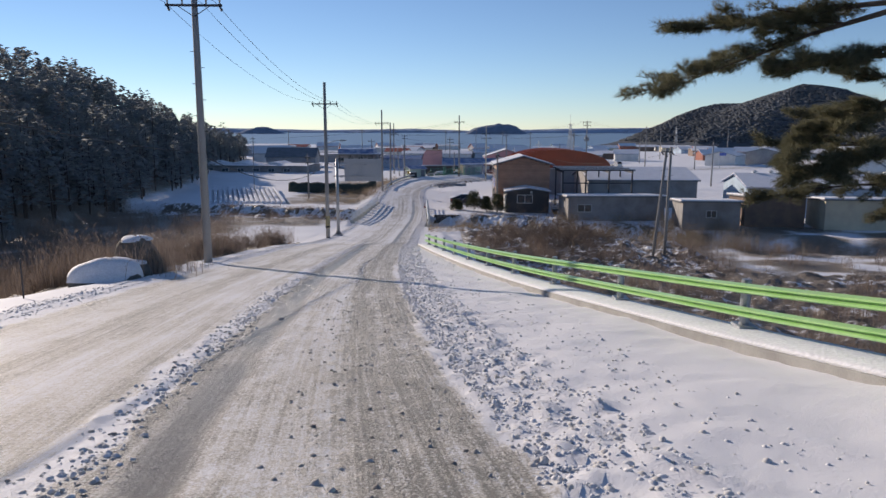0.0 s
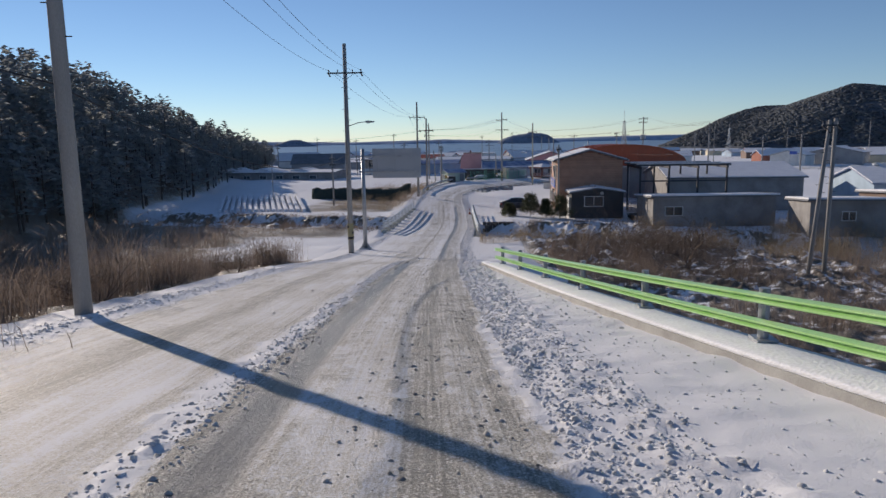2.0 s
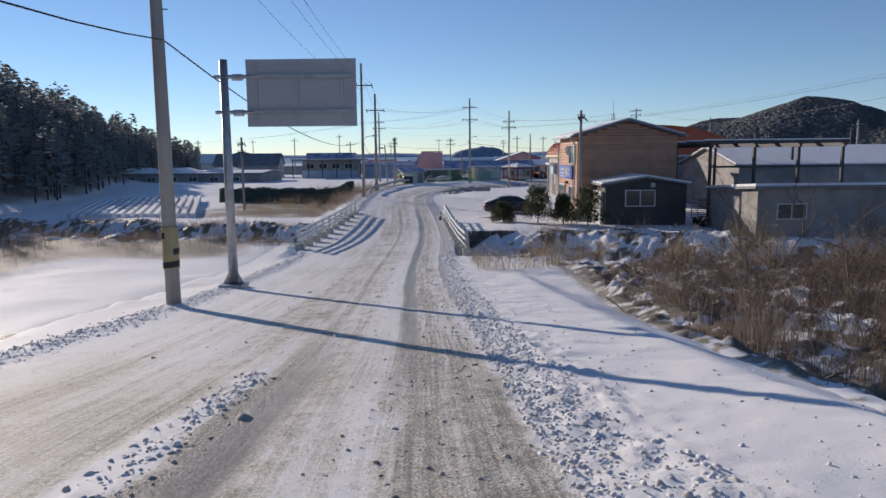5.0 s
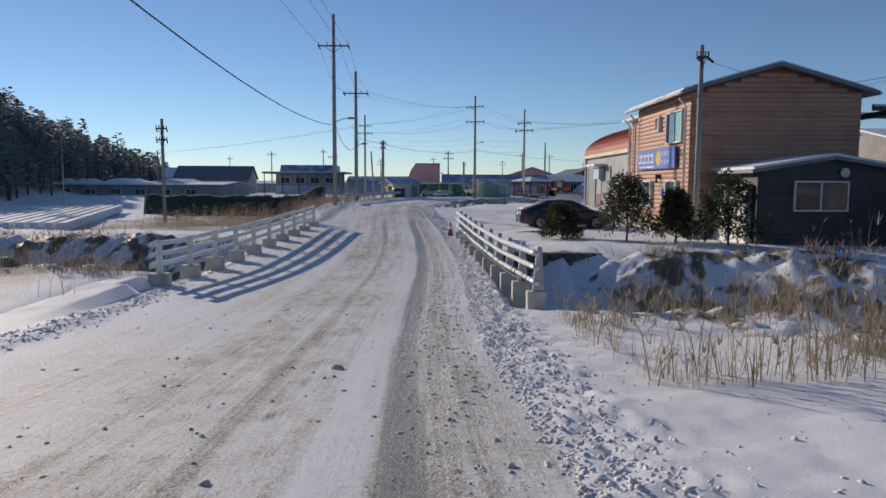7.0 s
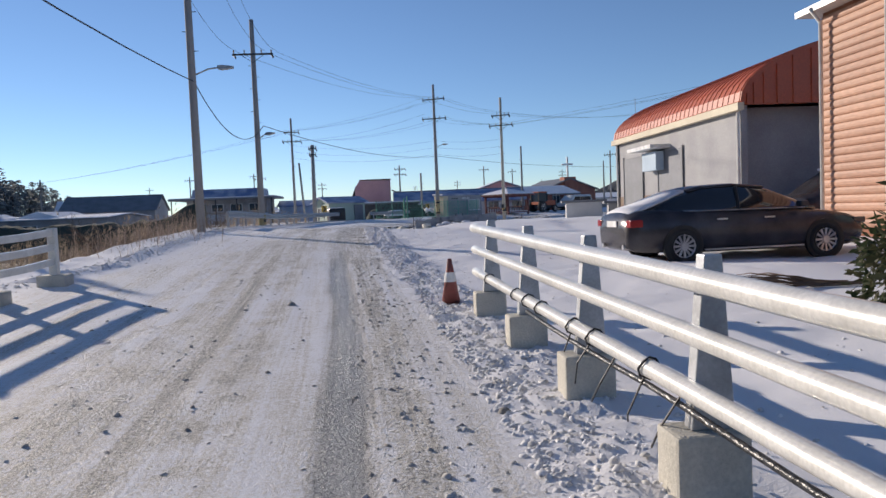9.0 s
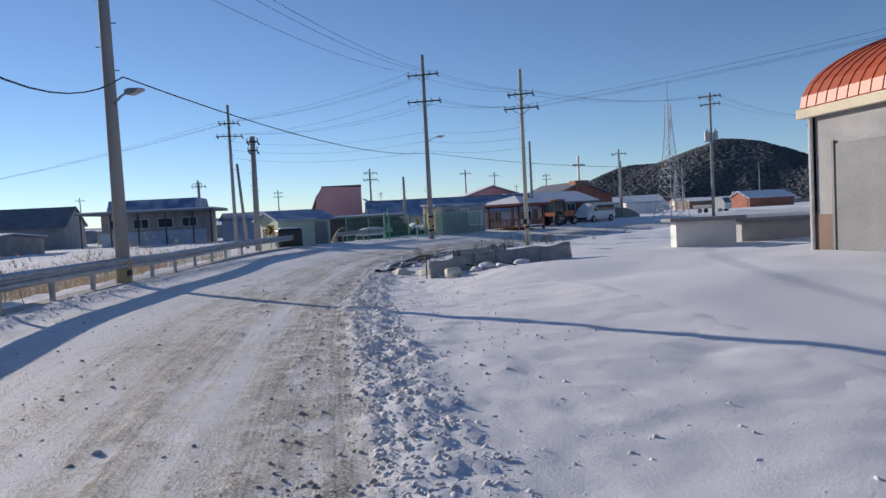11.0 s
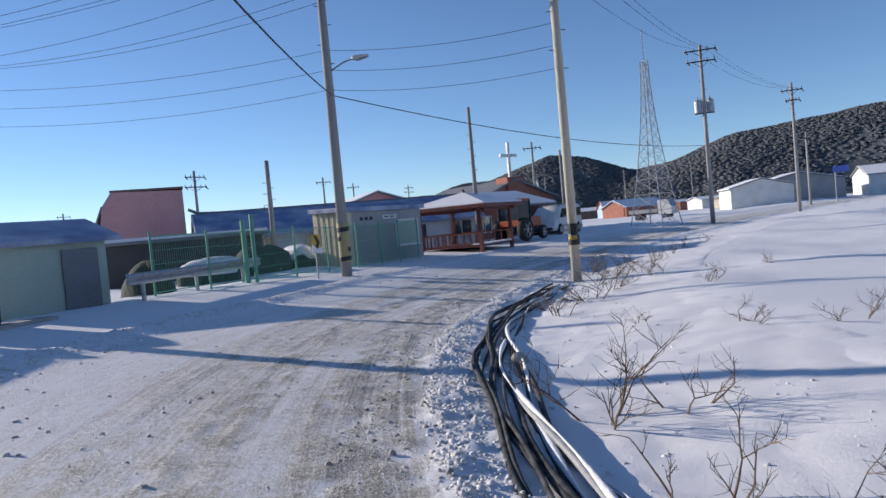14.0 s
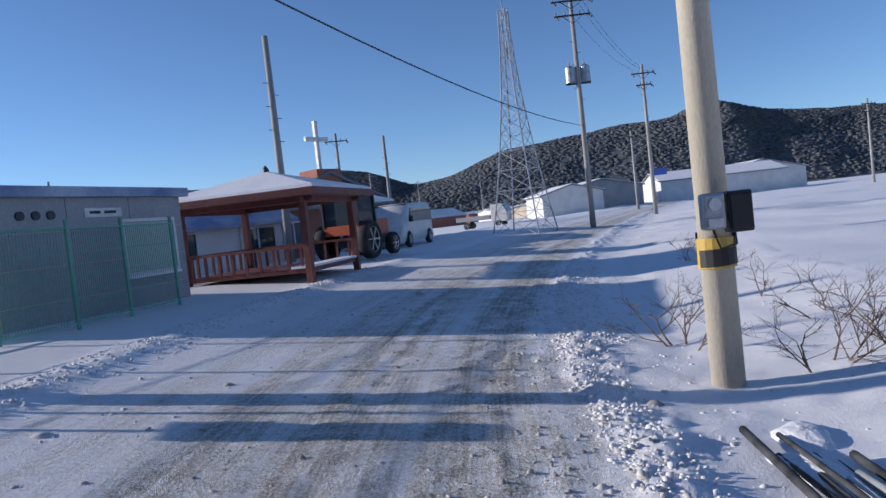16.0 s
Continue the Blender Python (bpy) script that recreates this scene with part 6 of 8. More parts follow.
# the black shed beside it
shed = gabled("garden_shed", 9.85, 100.2, -7.75, 0, 5.4, 3.6, 2.75, 3.2, DARKWALL, GREYROOF, "low black-clad shed with snow on its roof edge", "shed", 0.35, True, [(-0.38, -1.86, 1.36, 1.9, 1.0, "s")], along="y")
for i in range(13):
    part("board", Mesh().box((-2.72, -1.86, 0.05 + i * 0.205), (2.72, -1.802, 0.05 + i * 0.205 + 0.19)), DARKWALL, shed)
part("vent", Mesh().tube([(0.45, -1.95, 2.72), (0.45, -1.8, 2.72)], 0.17, 16), STEEL, shed, "round pale wall vent")
part("screen", Mesh().box((-2.95, -1.5, 0.0), (-2.75, 1.5, 2.3)), WHITEWALL, shed, "pale slatted side screen")
tr = thing("cage_trailer", 14.2, 97.6, gz(14.2, 97.6), -4, "dark steel cage trailer parked beside the shed", "trailer")
part("floor", Mesh().box((-1.3, -0.7, 0.45), (1.3, 0.7, 0.55)), DARKSTEEL, tr, bevel=0.01)
for i in range(5):
    part("side_rail", Mesh().tube([(-1.3, -0.7, 0.7 + i * 0.26), (1.3, -0.7, 0.7 + i * 0.26)], 0.025, 6).tube([(-1.3, 0.7, 0.7 + i * 0.26), (1.3, 0.7, 0.7 + i * 0.26)], 0.025, 6), DARKSTEEL, tr)
for x in (-1.3, 0, 1.3):
    for y in (-0.7, 0.7):
        part("upright", Mesh().tube([(x, y, 0.5), (x, y, 1.8)], 0.03, 6), STEEL, tr)
for y in (-0.72, 0.72):
    part("wheel", Mesh().tube([(-0.9, y - 0.08, 0.26), (-0.9, y + 0.08, 0.26)], 0.28, 16), TYRE, tr)
# open steel frame and big sheds behind the house
fr = thing("steel_frame", 19, 103, -7.75, 0, "open dark steel roof frame with snow on its beams", "frame")
for x in (-4.5, -1.5, 1.5, 4.5):
    for y in (-3.5, 3.5):
        part("post", Mesh().box((x - 0.09, y - 0.09, -0.3), (x + 0.09, y + 0.09, 5.2)), DARKSTEEL, fr)
    part("beam", Mesh().box((x - 0.08, -3.8, 5.2), (x + 0.08, 3.8, 5.45)), DARKSTEEL, fr)
for y in (-3.5, 0, 3.5):
    b = part("beam", Mesh().box((-4.9, y - 0.07, 5.46), (4.9, y + 0.07, 5.66)), DARKSTEEL, fr)
    part("snow_layer", Mesh().box((-4.9, y - 0.07, 5.664), (4.9, y + 0.07, 5.74)), SNOW, b)
for z in (2.4, 3.8):
    part("crossbar", Mesh().box((-4.6, -3.58, z), (4.6, -3.42, z + 0.14)), DARKSTEEL, fr)
flat_shed("long_shed", 19.6, 94.2, gz(19.6, 94) - 0.1, 2, 11.5, 6.5, 2.9, SHEDGREY, "long grey metal shed with a snowy lean-to roof", "shed", windows=[(-3.8, -3.27, 1.2, 1.6, 0.8, "s")])
flat_shed("store_shed", 28.5, 86, gz(28.5, 86), -6, 6, 6, 3.0, SHEDGREY, "low grey block shed with a snow-covered roof", "shed", windows=[(0, -3.02, 1.4, 1.0, 0.7, "s")])
flat_shed("store_shed", 36.5, 89, gz(36.5, 89), -4, 6.5, 6, 3.4, BROWNWALL, "brown block shed with a snow-covered roof", "shed")
flat_shed("store_shed", 45, 86, gz(45, 86), -8, 8, 6, 3.3, CREAM, "cream rendered shed with a snow-covered roof", "shed", windows=[(1.5, -3.02, 1.3, 1.2, 0.8, "s")])
gabled("broad_hall", 26.5, 112, -7.75, 0, 15, 13, 3.8, 5.2, SHEDGREY, GREYROOF, "broad grey hall under a thick snow-covered roof", "hall", along="x")
gabled("blue_hall", 50, 104, -7.8, -6, 22, 12, 3.4, 4.8, BLUEWALL, BLUEROOF, "long pale blue hall with roof vents under snow", "hall", along="x")
for i in range(9):
    v = thing("roof_vent", 41.5 + i * 2.1, 104.9 - i * 0.22, -3.1, 0, "small white roof ventilator dusted with snow", "roof vent", "vents on the blue hall")
    part("stack", Mesh().tube([(0, 0, -0.25), (0, 0, 0.45)], 0.22, 10), STEEL, v)
    part("cap", Mesh().tube([(0, 0, 0.45), (0, 0, 0.52), (0, 0, 0.7)], [0.42, 0.4, 0.08], 12), WHITEPAINT, v)
gabled("white_barn", 62, 128, -7.9, 20, 8, 10, 3.6, 5.6, WHITEWALL, GREYROOF, "white gable-fronted barn with a snowy roof", "barn", along="y")
gabled("white_barn", 78, 150, -7.9, 10, 9, 12, 3.6, 5.8, WHITEWALL, GREYROOF, "white gable-fronted barn with a snowy roof", "barn", along="y")

# the arched warehouse
wh = thing("warehouse", 17, 129, -7.75, 0, "grey warehouse under an arched orange-red metal roof", "warehouse")
AX, AY0, AY1 = 8.1, -7.3, 6.9
arch = [(AX * math.cos(a), 4.72 + 2.75 * math.sin(a)) for a in np.linspace(math.pi, 0, 25)]
part("side_wall", Mesh().box((-AX, AY0 + 4.2, -0.4), (-AX + 0.25, AY1, 4.7)), GREYWALL, wh)
part("side_wall", Mesh().box((AX - 0.25, AY0, -0.4), (AX, AY1, 4.7)), GREYWALL, wh)
part("front_wing_wall", Mesh().box((-AX, AY0, -0.4), (-AX + 0.25, AY0 + 4.2, 4.7)), GREYWALL, wh)
part("rear_wall", Mesh().prism([(-AX, -0.4)] + [(x, z - 0.05) for x, z in arch] + [(AX, -0.4)], "y", AY1 - 0.2, AY1), GREYWALL, wh)
part("inner_wall", Mesh().box((-AX + 0.26, AY0 + 0.8, -0.4), (AX - 0.26, AY0 + 1.0, 4.7)), GREYWALL, wh, "shaded grey wall inside the open bay")
outer = [(x * 1.02, z + 0.12) for x, z in arch]
roofm = strip([Vector((0, y, 0)) for y in (AY0 - 0.3, AY1 + 0.3)], arch + outer[::-1])
rf = part("roof", roofm, REDROOF, wh, "orange-red arched metal roof")
rib = Mesh()
for y in np.arange(AY0 - 0.2, AY1 + 0.3, 0.45):
    rib.tube([(x, y, z + 0.01) for x, z in outer], 0.03, 4, False)
part("seam", rib, REDROOF, rf)
for i in range(len(arch) - 1):
    (x0, z0), (x1, z1) = arch[i], arch[i + 1]
    for h in (0, 1):
        xa, xb = x0 + (x1 - x0) * h / 2, x0 + (x1 - x0) * (h + 1) / 2
        za, zb = z0 + (z1 - z0) * h / 2, z0 + (z1 - z0) * (h + 1) / 2
        if max(za, zb) > 4.75:
            part("gable_panel", Mesh().prism([(xa, 4.72), (xb, 4.72), (xb, zb), (xa, za)], "y", AY0 - 0.12 - 0.05 * h, AY0 + 0.1), REDROOF, wh, "ribbed dark red gable panel")
part("fascia", Mesh().box((-AX - 0.3, AY0 - 0.35, 4.5), (-AX - 0.05, AY1 + 0.3, 4.78)), CREAM, wh, "cream eaves fascia")
part("fascia", Mesh().box((-4.6, AY0 - 0.2, 4.5), (AX, AY0 - 0.02, 4.66)), SIGNWHITE, wh)
part("corner_pipe", Mesh().tube([(-AX - 0.1, AY0 + 0.05, 4.6), (-AX - 0.1, AY0 + 0.05, 0)], 0.07, 8), WHITEPAINT, wh, "cream downpipe")
part("corner_pipe", Mesh().tube([(-AX - 0.1, AY1 - 0.1, 4.6), (-AX - 0.1, AY1 - 0.1, 0)], 0.07, 8), WHITEPAINT, wh)
part("post", Mesh().box((-4.55, AY0 - 0.08, 0), (-4.4, AY0 + 0.08, 4.6)), WHITEPAINT, wh, "white steel post")
part("post", Mesh().box((0.4, AY0 - 0.08, 0), (0.55, AY0 + 0.08, 4.6)), WHITEPAINT, wh)
part("skirting", Mesh().box((-AX - 0.03, AY0, -0.4), (-AX - 0.004, AY1, 1.5)), BROWNWALL, wh, "brown lower wall band")
for y in (-0.6, 4.4):
    part("door", Mesh().box((-AX - 0.05, y - 1.4, 0), (-AX - 0.034, y + 1.4, 3.6)).box((-AX - 0.09, y - 1.5, 0), (-AX - 0.034, y - 1.4, 3.7)).box((-AX - 0.09, y + 1.4, 0), (-AX - 0.034, y + 1.5, 3.7)), GREYROOF, wh, "tall sliding door")
cn = part("canopy", Mesh().box((-AX - 1.0, -0.6, 3.72), (-AX, 2.6, 3.9)), SIGNWHITE, wh, "white box canopy over the door")
part("canopy_panel", Mesh().box((-AX - 0.5, 0.0, 2.7), (-AX - 0.1, 1.8, 3.6)), BLUEWALL, cn)
part("air_unit", Mesh().box((-AX - 0.45, -3.3, 0.7), (-AX - 0.05, -2.4, 1.45)), CREAM, wh, "cream outdoor unit", bevel=0.03)
part("meter_box", Mesh().box((-AX - 0.2, -3.9, 1.3), (-AX - 0.034, -3.55, 1.8)), WHITEWALL, wh, bevel=0.01)
flat_shed("concrete_bin", 8.55, 142.2, gz(8.55, 142.2), -10, 2.35, 0.8, 0.95, WHITEWALL, "low white block wall standing in the snowy field", "wall", fall=0, snow=False)
flat_shed("concrete_bin", 11.9, 142.6, gz(11.9, 142.6), -6, 3.0, 0.6, 0.8, GREYWALL, "low grey block wall standing in the snowy field", "wall", fall=0)


# ---- vehicles ----
def wheel(parent, x, y, r, w, out, spokes=10):
    t = Mesh()
    n = 24
    prof = [(r * 0.66, -w / 2), (r * 0.93, -w / 2), (r, -w * 0.3), (r, w * 0.3), (r * 0.93, w / 2), (r * 0.66, w / 2)]
    k = len(prof)
    vs = [(x + a * math.cos(2 * math.pi * i / n), y + b, r + a * math.sin(2 * math.pi * i / n)) for i in range(n) for a, b in prof]
    t.add(vs, [(i * k + j, i * k + (j + 1) % k, ((i + 1) % n) * k + (j + 1) % k, ((i + 1) % n) * k + j) for i in range(n) for j in range(k)])
    wl = part("wheel", t, TYRE, parent, smooth=True)
    rim = Mesh()
    yo = y + out * w * 0.40
    for i in range(spokes):
        a = 2 * math.pi * i / spokes
        c, s = math.cos(a), math.sin(a)
        rim.tube([(x + 0.05 * c, yo, r + 0.05 * s), (x + r * 0.66 * c, yo + out * 0.01, r + r * 0.66 * s)], [0.022, 0.03], 4)
    rim.tube([(x, yo - out * 0.02, r), (x, yo + out * 0.03, r)], 0.07, 12)
    ringv = [(x + r * 0.66 * math.cos(a), yo, r + r * 0.66 * math.sin(a)) for a in np.linspace(0, 2 * math.pi, 25)]
    rim.tube(ringv, 0.022, 5, False)
    part("rim", rim, RIM, wl, "bright alloy rim")
    part("hub_back", Mesh().tube([(x, yo - out * 0.09, r), (x, yo - out * 0.07, r)], r * 0.66, 20), BLACKPAINT, wl)


def loft(stations, closed=True):
    """Joins half sections of (y, z) given at stations along x into one symmetric body."""
    me, rows = Mesh(), []
    for x, half in stations:
        ring = [(x, a, b) for a, b in half] + [(x, -a, b) for a, b in reversed(half) if a > 1e-6]
        rows.append(ring)
    n = len(rows[0])
    for ring in rows:
        me.v += ring
    for i in range(len(rows) - 1):
        for j in range(n if closed else n - 1):
            a, b = i * n + j, i * n + (j + 1) % n
            me.f.append((a, b, b + n, a + n))
    me.f.append(tuple(range(n)))
    me.f.append(tuple(reversed(range((len(rows) - 1) * n, len(rows) * n))))
    return me


def sedan(x, y, z, turn):
    e = thing("sedan", x, y, z, turn, "dark sedan with alloy wheels, dusted with snow, parked in the yard", "car")
    st = []
    for sx, top, w, low in ((-2.46, 0.70, 0.70, 0.42), (-2.42, 0.95, 0.82, 0.32), (-2.2, 1.04, 0.90, 0.24), (-1.7, 1.06, 0.925, 0.22), (-1.2, 1.02, 0.93, 0.2), (0, 0.98, 0.93, 0.2), (0.9, 0.97, 0.93, 0.2), (1.5, 0.92, 0.92, 0.2), (2.0, 0.84, 0.89, 0.22), (2.3, 0.74, 0.80, 0.28), (2.44, 0.60, 0.66, 0.36)):
        st.append((sx, [(0.0, low), (w * 0.9, low), (w * 0.985, low + 0.14), (w, (low + top) / 2), (w * 0.97, top - 0.13), (w * 0.86, top - 0.03), (w * 0.5, top + 0.01), (0.0, top + 0.025)]))
    part("body", loft(st), CARPAINT, e, smooth=True)
    gs = []
    for sx, zt, wb, wt in ((-1.98, 1.05, 0.70, 0.66), (-1.45, 1.27, 0.80, 0.62), (-0.9, 1.425, 0.83, 0.60), (-0.2, 1.455, 0.83, 0.60), (0.45, 1.38, 0.82, 0.60), (1.0, 1.16, 0.80, 0.66), (1.35, 0.98, 0.76, 0.70)):
        zb = 0.95 if sx < 1.2 else 0.93
        gs.append((sx, [(0.0, zb), (wb, zb), (wb * 0.97, zb + 0.05), (wt + 0.04, zt - 0.06), (wt * 0.8, zt), (0.0, zt + 0.02)]))
    part("cabin_glass", loft(gs), CARGLASS, e, "dark tinted windows", smooth=True)
    rs = [(sx, [(0.0, zt - 0.005), (wt * 0.95, zt - 0.03), (wt * 0.97, zt + 0.0), (wt * 0.7, zt + 0.03), (0.0, zt + 0.045)]) for sx, zt, wt in ((-1.15, 1.37, 0.6), (-0.9, 1.425, 0.60), (-0.2, 1.455, 0.60), (0.4, 1.40, 0.6))]
    part("roof", loft(rs), CARPAINT, e, smooth=True)
    part("snow_layer", loft([(sx, [(0.0, zt), (w, zt - 0.02), (w * 0.96, zt + 0.03), (0.0, zt + 0.05)]) for sx, zt, w in ((-2.35, 0.97, 0.6), (-2.1, 1.055, 0.72), (-1.85, 1.13, 0.62), (-1.5, 1.26, 0.56), (-1.2, 1.37, 0.52))]), SNOW, e, "snow on the boot and rear window", smooth=True)
    for s in (-1, 1):
        part("pillar", Mesh().tube([(-0.25, s * 0.825, 0.97), (-0.22, s * 0.635, 1.42)], 0.03, 6), BLACKPAINT, e)
        part("tail_lamp", Mesh().box((-2.45, s * 0.80 - 0.12, 0.72), (-2.2, s * 0.80 + 0.1, 0.86)), REDLAMP, e, bevel=0.02)
        part("head_lamp", Mesh().box((2.1, s * 0.68 - 0.14, 0.62), (2.36, s * 0.68 + 0.1, 0.74)), GLASS, e, bevel=0.02)
        part("mirror", Mesh().box((0.85, s * 0.98 - 0.09, 0.98), (1.02, s * 0.98 + 0.09, 1.1)), CARPAINT, e, bevel=0.03)
        part("sill_trim", Mesh().box((-1.0, s * 0.925 - 0.015, 0.235), (1.0, s * 0.925 + 0.015, 0.265)), RIM, e, "bright sill trim")
        for hx in (-0.75, 0.2):
            part("door_handle", Mesh().box((hx, s * 0.935 - 0.012, 0.80), (hx + 0.2, s * 0.935 + 0.012, 0.83)), RIM, e)
        part("exhaust", Mesh().tube([(-2.47, s * 0.55, 0.34), (-2.35, s * 0.55, 0.34)], 0.05, 10), RIM, e)
        part("window_trim", Mesh().tube([(-1.9, s * 0.74, 1.0), (-1.0, s * 0.84, 0.98), (1.1, s * 0.82, 0.965)], 0.012, 5), RIM, e)
        for wx in (-1.42, 1.43):
            part("wheel_arch", Mesh().tube([(wx, s * 0.86, 0.34), (wx, s * 0.94, 0.34)], 0.39, 24), BLACKPAINT, e)
            wheel(e, wx, s * 0.855, 0.335, 0.22, s, 12)
    part("number_plate", Mesh().box((-2.475, -0.26, 0.72), (-2.455, 0.26, 0.84)), SIGNWHITE, e, "blank pale plate")


sedan(2.08, 109.3, gz(2.0, 109.2) - 0.02, 2)


def boxy_vehicle(name, x, y, z, turn, length, width, height, paint, label, hood=0.6, r=0.33):
    """A van: rounded one-box body, glazed band, bumpers and lamps."""
    e = thing(name, x, y, z, turn, label, "van")
    L, w = length / 2, width / 2
    st = []
    for sx, top in ((-L, 0.62), (-L + 0.06, 0.97), (-L + 0.35, 1.0), (0, 1.0), (L - hood - 1.0, 0.99), (L - hood - 0.35, 0.80), (L - hood * 0.7, 0.58), (L - 0.12, 0.50), (L, 0.36)):
        t = top * height
        k = 0.9 if abs(abs(sx) - L) < 0.1 else 1
        st.append((sx, [(0.0, 0.25), (w * 0.92 * k, 0.25), (w * k, 0.45), (w * k, min(t - 0.05, height * 0.5)), (w * 0.93 * k, t - 0.12), (w * 0.8 * k, t - 0.02), (0.0, t)]))
    part("body", loft(st), paint, e, smooth=True)
    for s in (-1, 1):
        part("side_glass", Mesh().prism([(-L + 0.35, height * 0.56), (L - hood - 0.5, height * 0.56), (L - hood - 0.95, height * 0.86), (-L + 0.3, height * 0.86)], "y", s * w * 0.965 - 0.02, s * w * 0.965 + 0.03), CARGLASS, e, "dark side windows")
        part("tail_lamp", Mesh().box((-L - 0.01, s * w * 0.85 - 0.07, 0.75), (-L + 0.1, s * w * 0.85 + 0.07, 1.15)), REDLAMP, e, bevel=0.02)
        part("mirror", Mesh().box((L - hood - 0.7, s * (w + 0.08) - 0.07, height * 0.55), (L - hood - 0.55, s * (w + 0.08) + 0.07, height * 0.68)), BLACKPAINT, e, bevel=0.02)
        for wx in (-L + 0.95, L - 0.95):
            part("wheel_arch", Mesh().tube([(wx, s * w * 0.93, r), (wx, s * w * 1.005, r)], r * 1.15, 20), BLACKPAINT, e)
            wheel(e, wx, s * w * 0.95, r, 0.2, s, 8)
    part("windscreen", Mesh().prism([(L - hood - 1.0, height * 0.95), (L - hood - 0.33, height * 0.62), (L - hood - 0.25, height * 0.64), (L - hood - 0.92, height * 0.97)], "y", -w * 0.8, w * 0.8), CARGLASS, e)
    part("rear_glass", Mesh().box((-L - 0.02, -w * 0.72, height * 0.58), (-L + 0.08, w * 0.72, height * 0.85)), CARGLASS, e)
    part("bumper", Mesh().box((-L - 0.06, -w * 0.9, 0.3), (-L + 0.1, w * 0.9, 0.5)), BLACKPAINT, e, bevel=0.03)
    part("bumper", Mesh().box((L - 0.12, -w * 0.85, 0.28), (L + 0.05, w * 0.85, 0.5)), BLACKPAINT, e, bevel=0.03)
    return e


boxy_vehicle("van", 20.0, 186.0, gz(20, 186) - 0.02, 215, 5.0, 1.92, 1.98, VANPAINT, "cream-white minivan parked beside the road")
suv = boxy_vehicle("off_road_car", 11.3, 119.3, gz(11.3, 119.3), 185, 4.3, 1.85, 1.85, CARPAINT, "black off-road car dusted with snow before the warehouse", 0.9, 0.38)
part("spare_wheel", Mesh().tube([(-2.3, 0.0, 1.0), (-2.16, 0.0, 1.0)], 0.36, 20), TYRE, suv)
part("snow_layer", Mesh().box((-2.0, -0.75, 1.855), (0.4, 0.75, 1.93)), SNOW, suv, "snow on the roof", bevel=0.03)

tk = thing("tractor", 14.6, 181.2, gz(14.6, 181.2), 30, "farm tractor with a glazed cab and large rear wheels", "tractor")
part("bonnet", Mesh().box((0.2, -0.4, 0.8), (1.9, 0.4, 1.4)), REDROOF, tk, "dull red bonnet", bevel=0.06)
part("chassis", Mesh().box((-1.0, -0.35, 0.45), (1.8, 0.35, 0.82)), DARKSTEEL, tk, bevel=0.02)
cab = part("cab", Mesh().box((-1.2, -0.7, 0.9), (0.2, 0.7, 1.25)), REDROOF, tk, bevel=0.02)
part("cab_roof", Mesh().box((-1.2, -0.7, 2.35), (0.25, 0.7, 2.5)), REDROOF, cab, bevel=0.02)
part("cab_glass", Mesh().box((-1.12, -0.66, 1.25), (0.16, 0.66, 2.35)), GLASS, cab)
for s in (-1, 1):
    for wx in (-1.18, 0.18):
        part("cab_post", Mesh().box((wx - 0.04, s * 0.68 - 0.04, 1.2), (wx + 0.04, s * 0.68 + 0.04, 2.4)), BLACKPAINT, cab)
    wheel(tk, -0.75, s * 0.85, 0.68, 0.38, s, 6)
    wheel(tk, 1.45, s * 0.7, 0.42, 0.28, s, 6)
part("exhaust", Mesh().tube([(1.2, 0.3, 1.4), (1.2, 0.3, 2.3)], 0.04, 8), DARKSTEEL, tk)
lorry = thing("lorry", 44, 206, gz(44, 206), -60, "small pale flatbed lorry parked in the distance", "lorry")
part("cab", Mesh().prism([(0.9, 0.5), (2.4, 0.5), (2.4, 1.3), (2.0, 2.05), (0.9, 2.05)], "y", -0.85, 0.85), VANPAINT, lorry, bevel=0.05)
part("windscreen", Mesh().prism([(2.38, 1.32), (2.05, 1.98), (2.09, 2.0), (2.43, 1.34)], "y", -0.72, 0.72), CARGLASS, lorry)
part("bed", Mesh().box((-2.4, -0.85, 0.75), (0.8, 0.85, 1.15)), GREYWALL, lorry, bevel=0.02)
for s in (-1, 1):
    for wx in (-1.4, 1.6):
        wheel(lorry, wx, s * 0.75, 0.33, 0.2, s, 6)

# ---- west side: cottage, fish-farm sheds, nets ----
gabled("white_cottage", -76.5, 187, -8.2, -8, 8.5, 6, 3.7, 3.9, WHITEWALL, GREYROOF, "small white flat-roofed cottage under snow", "cottage", windows=[(-2, -3.02, 1.2, 0.9, 0.7, "s"), (1.5, -3.02, 1.2, 0.9, 0.7, "s")])
lf = gabled("fish_farm_shed", -53, 187, -8.2, -6, 34, 11, 2.3, 2.7, SHEDGREY, GREYROOF, "long low grey fish-farm shed with a snowy roof", "shed", windows=[(-12 + 4 * i, -5.52, 1.0, 1.6, 0.7, "s") for i in range(7)])
for x in (-9, -1, 8):
    part("roof_gable", Mesh().prism([(x - 3.4, 2.45), (x + 3.4, 2.45), (x, 3.4)], "y", -4, 4), SNOW, lf, "snow-covered roof gable")
gabled("grey_house", -48, 214, -8.2, 4, 14, 9, 3.6, 6.0, GREYWALL, GREYROOF, "grey house with a dark hipped roof", "house", snow=False)
gabled("grey_house", -60, 236, -8.4, 14, 12, 9, 4.0, 6.2, WHITEWALL, GREYROOF, "pale house with a snowy roof", "house")
bp = thing("canteen_building", -28, 205, -7.35, 0, "blue-roofed building with a wide canopy on posts", "building")
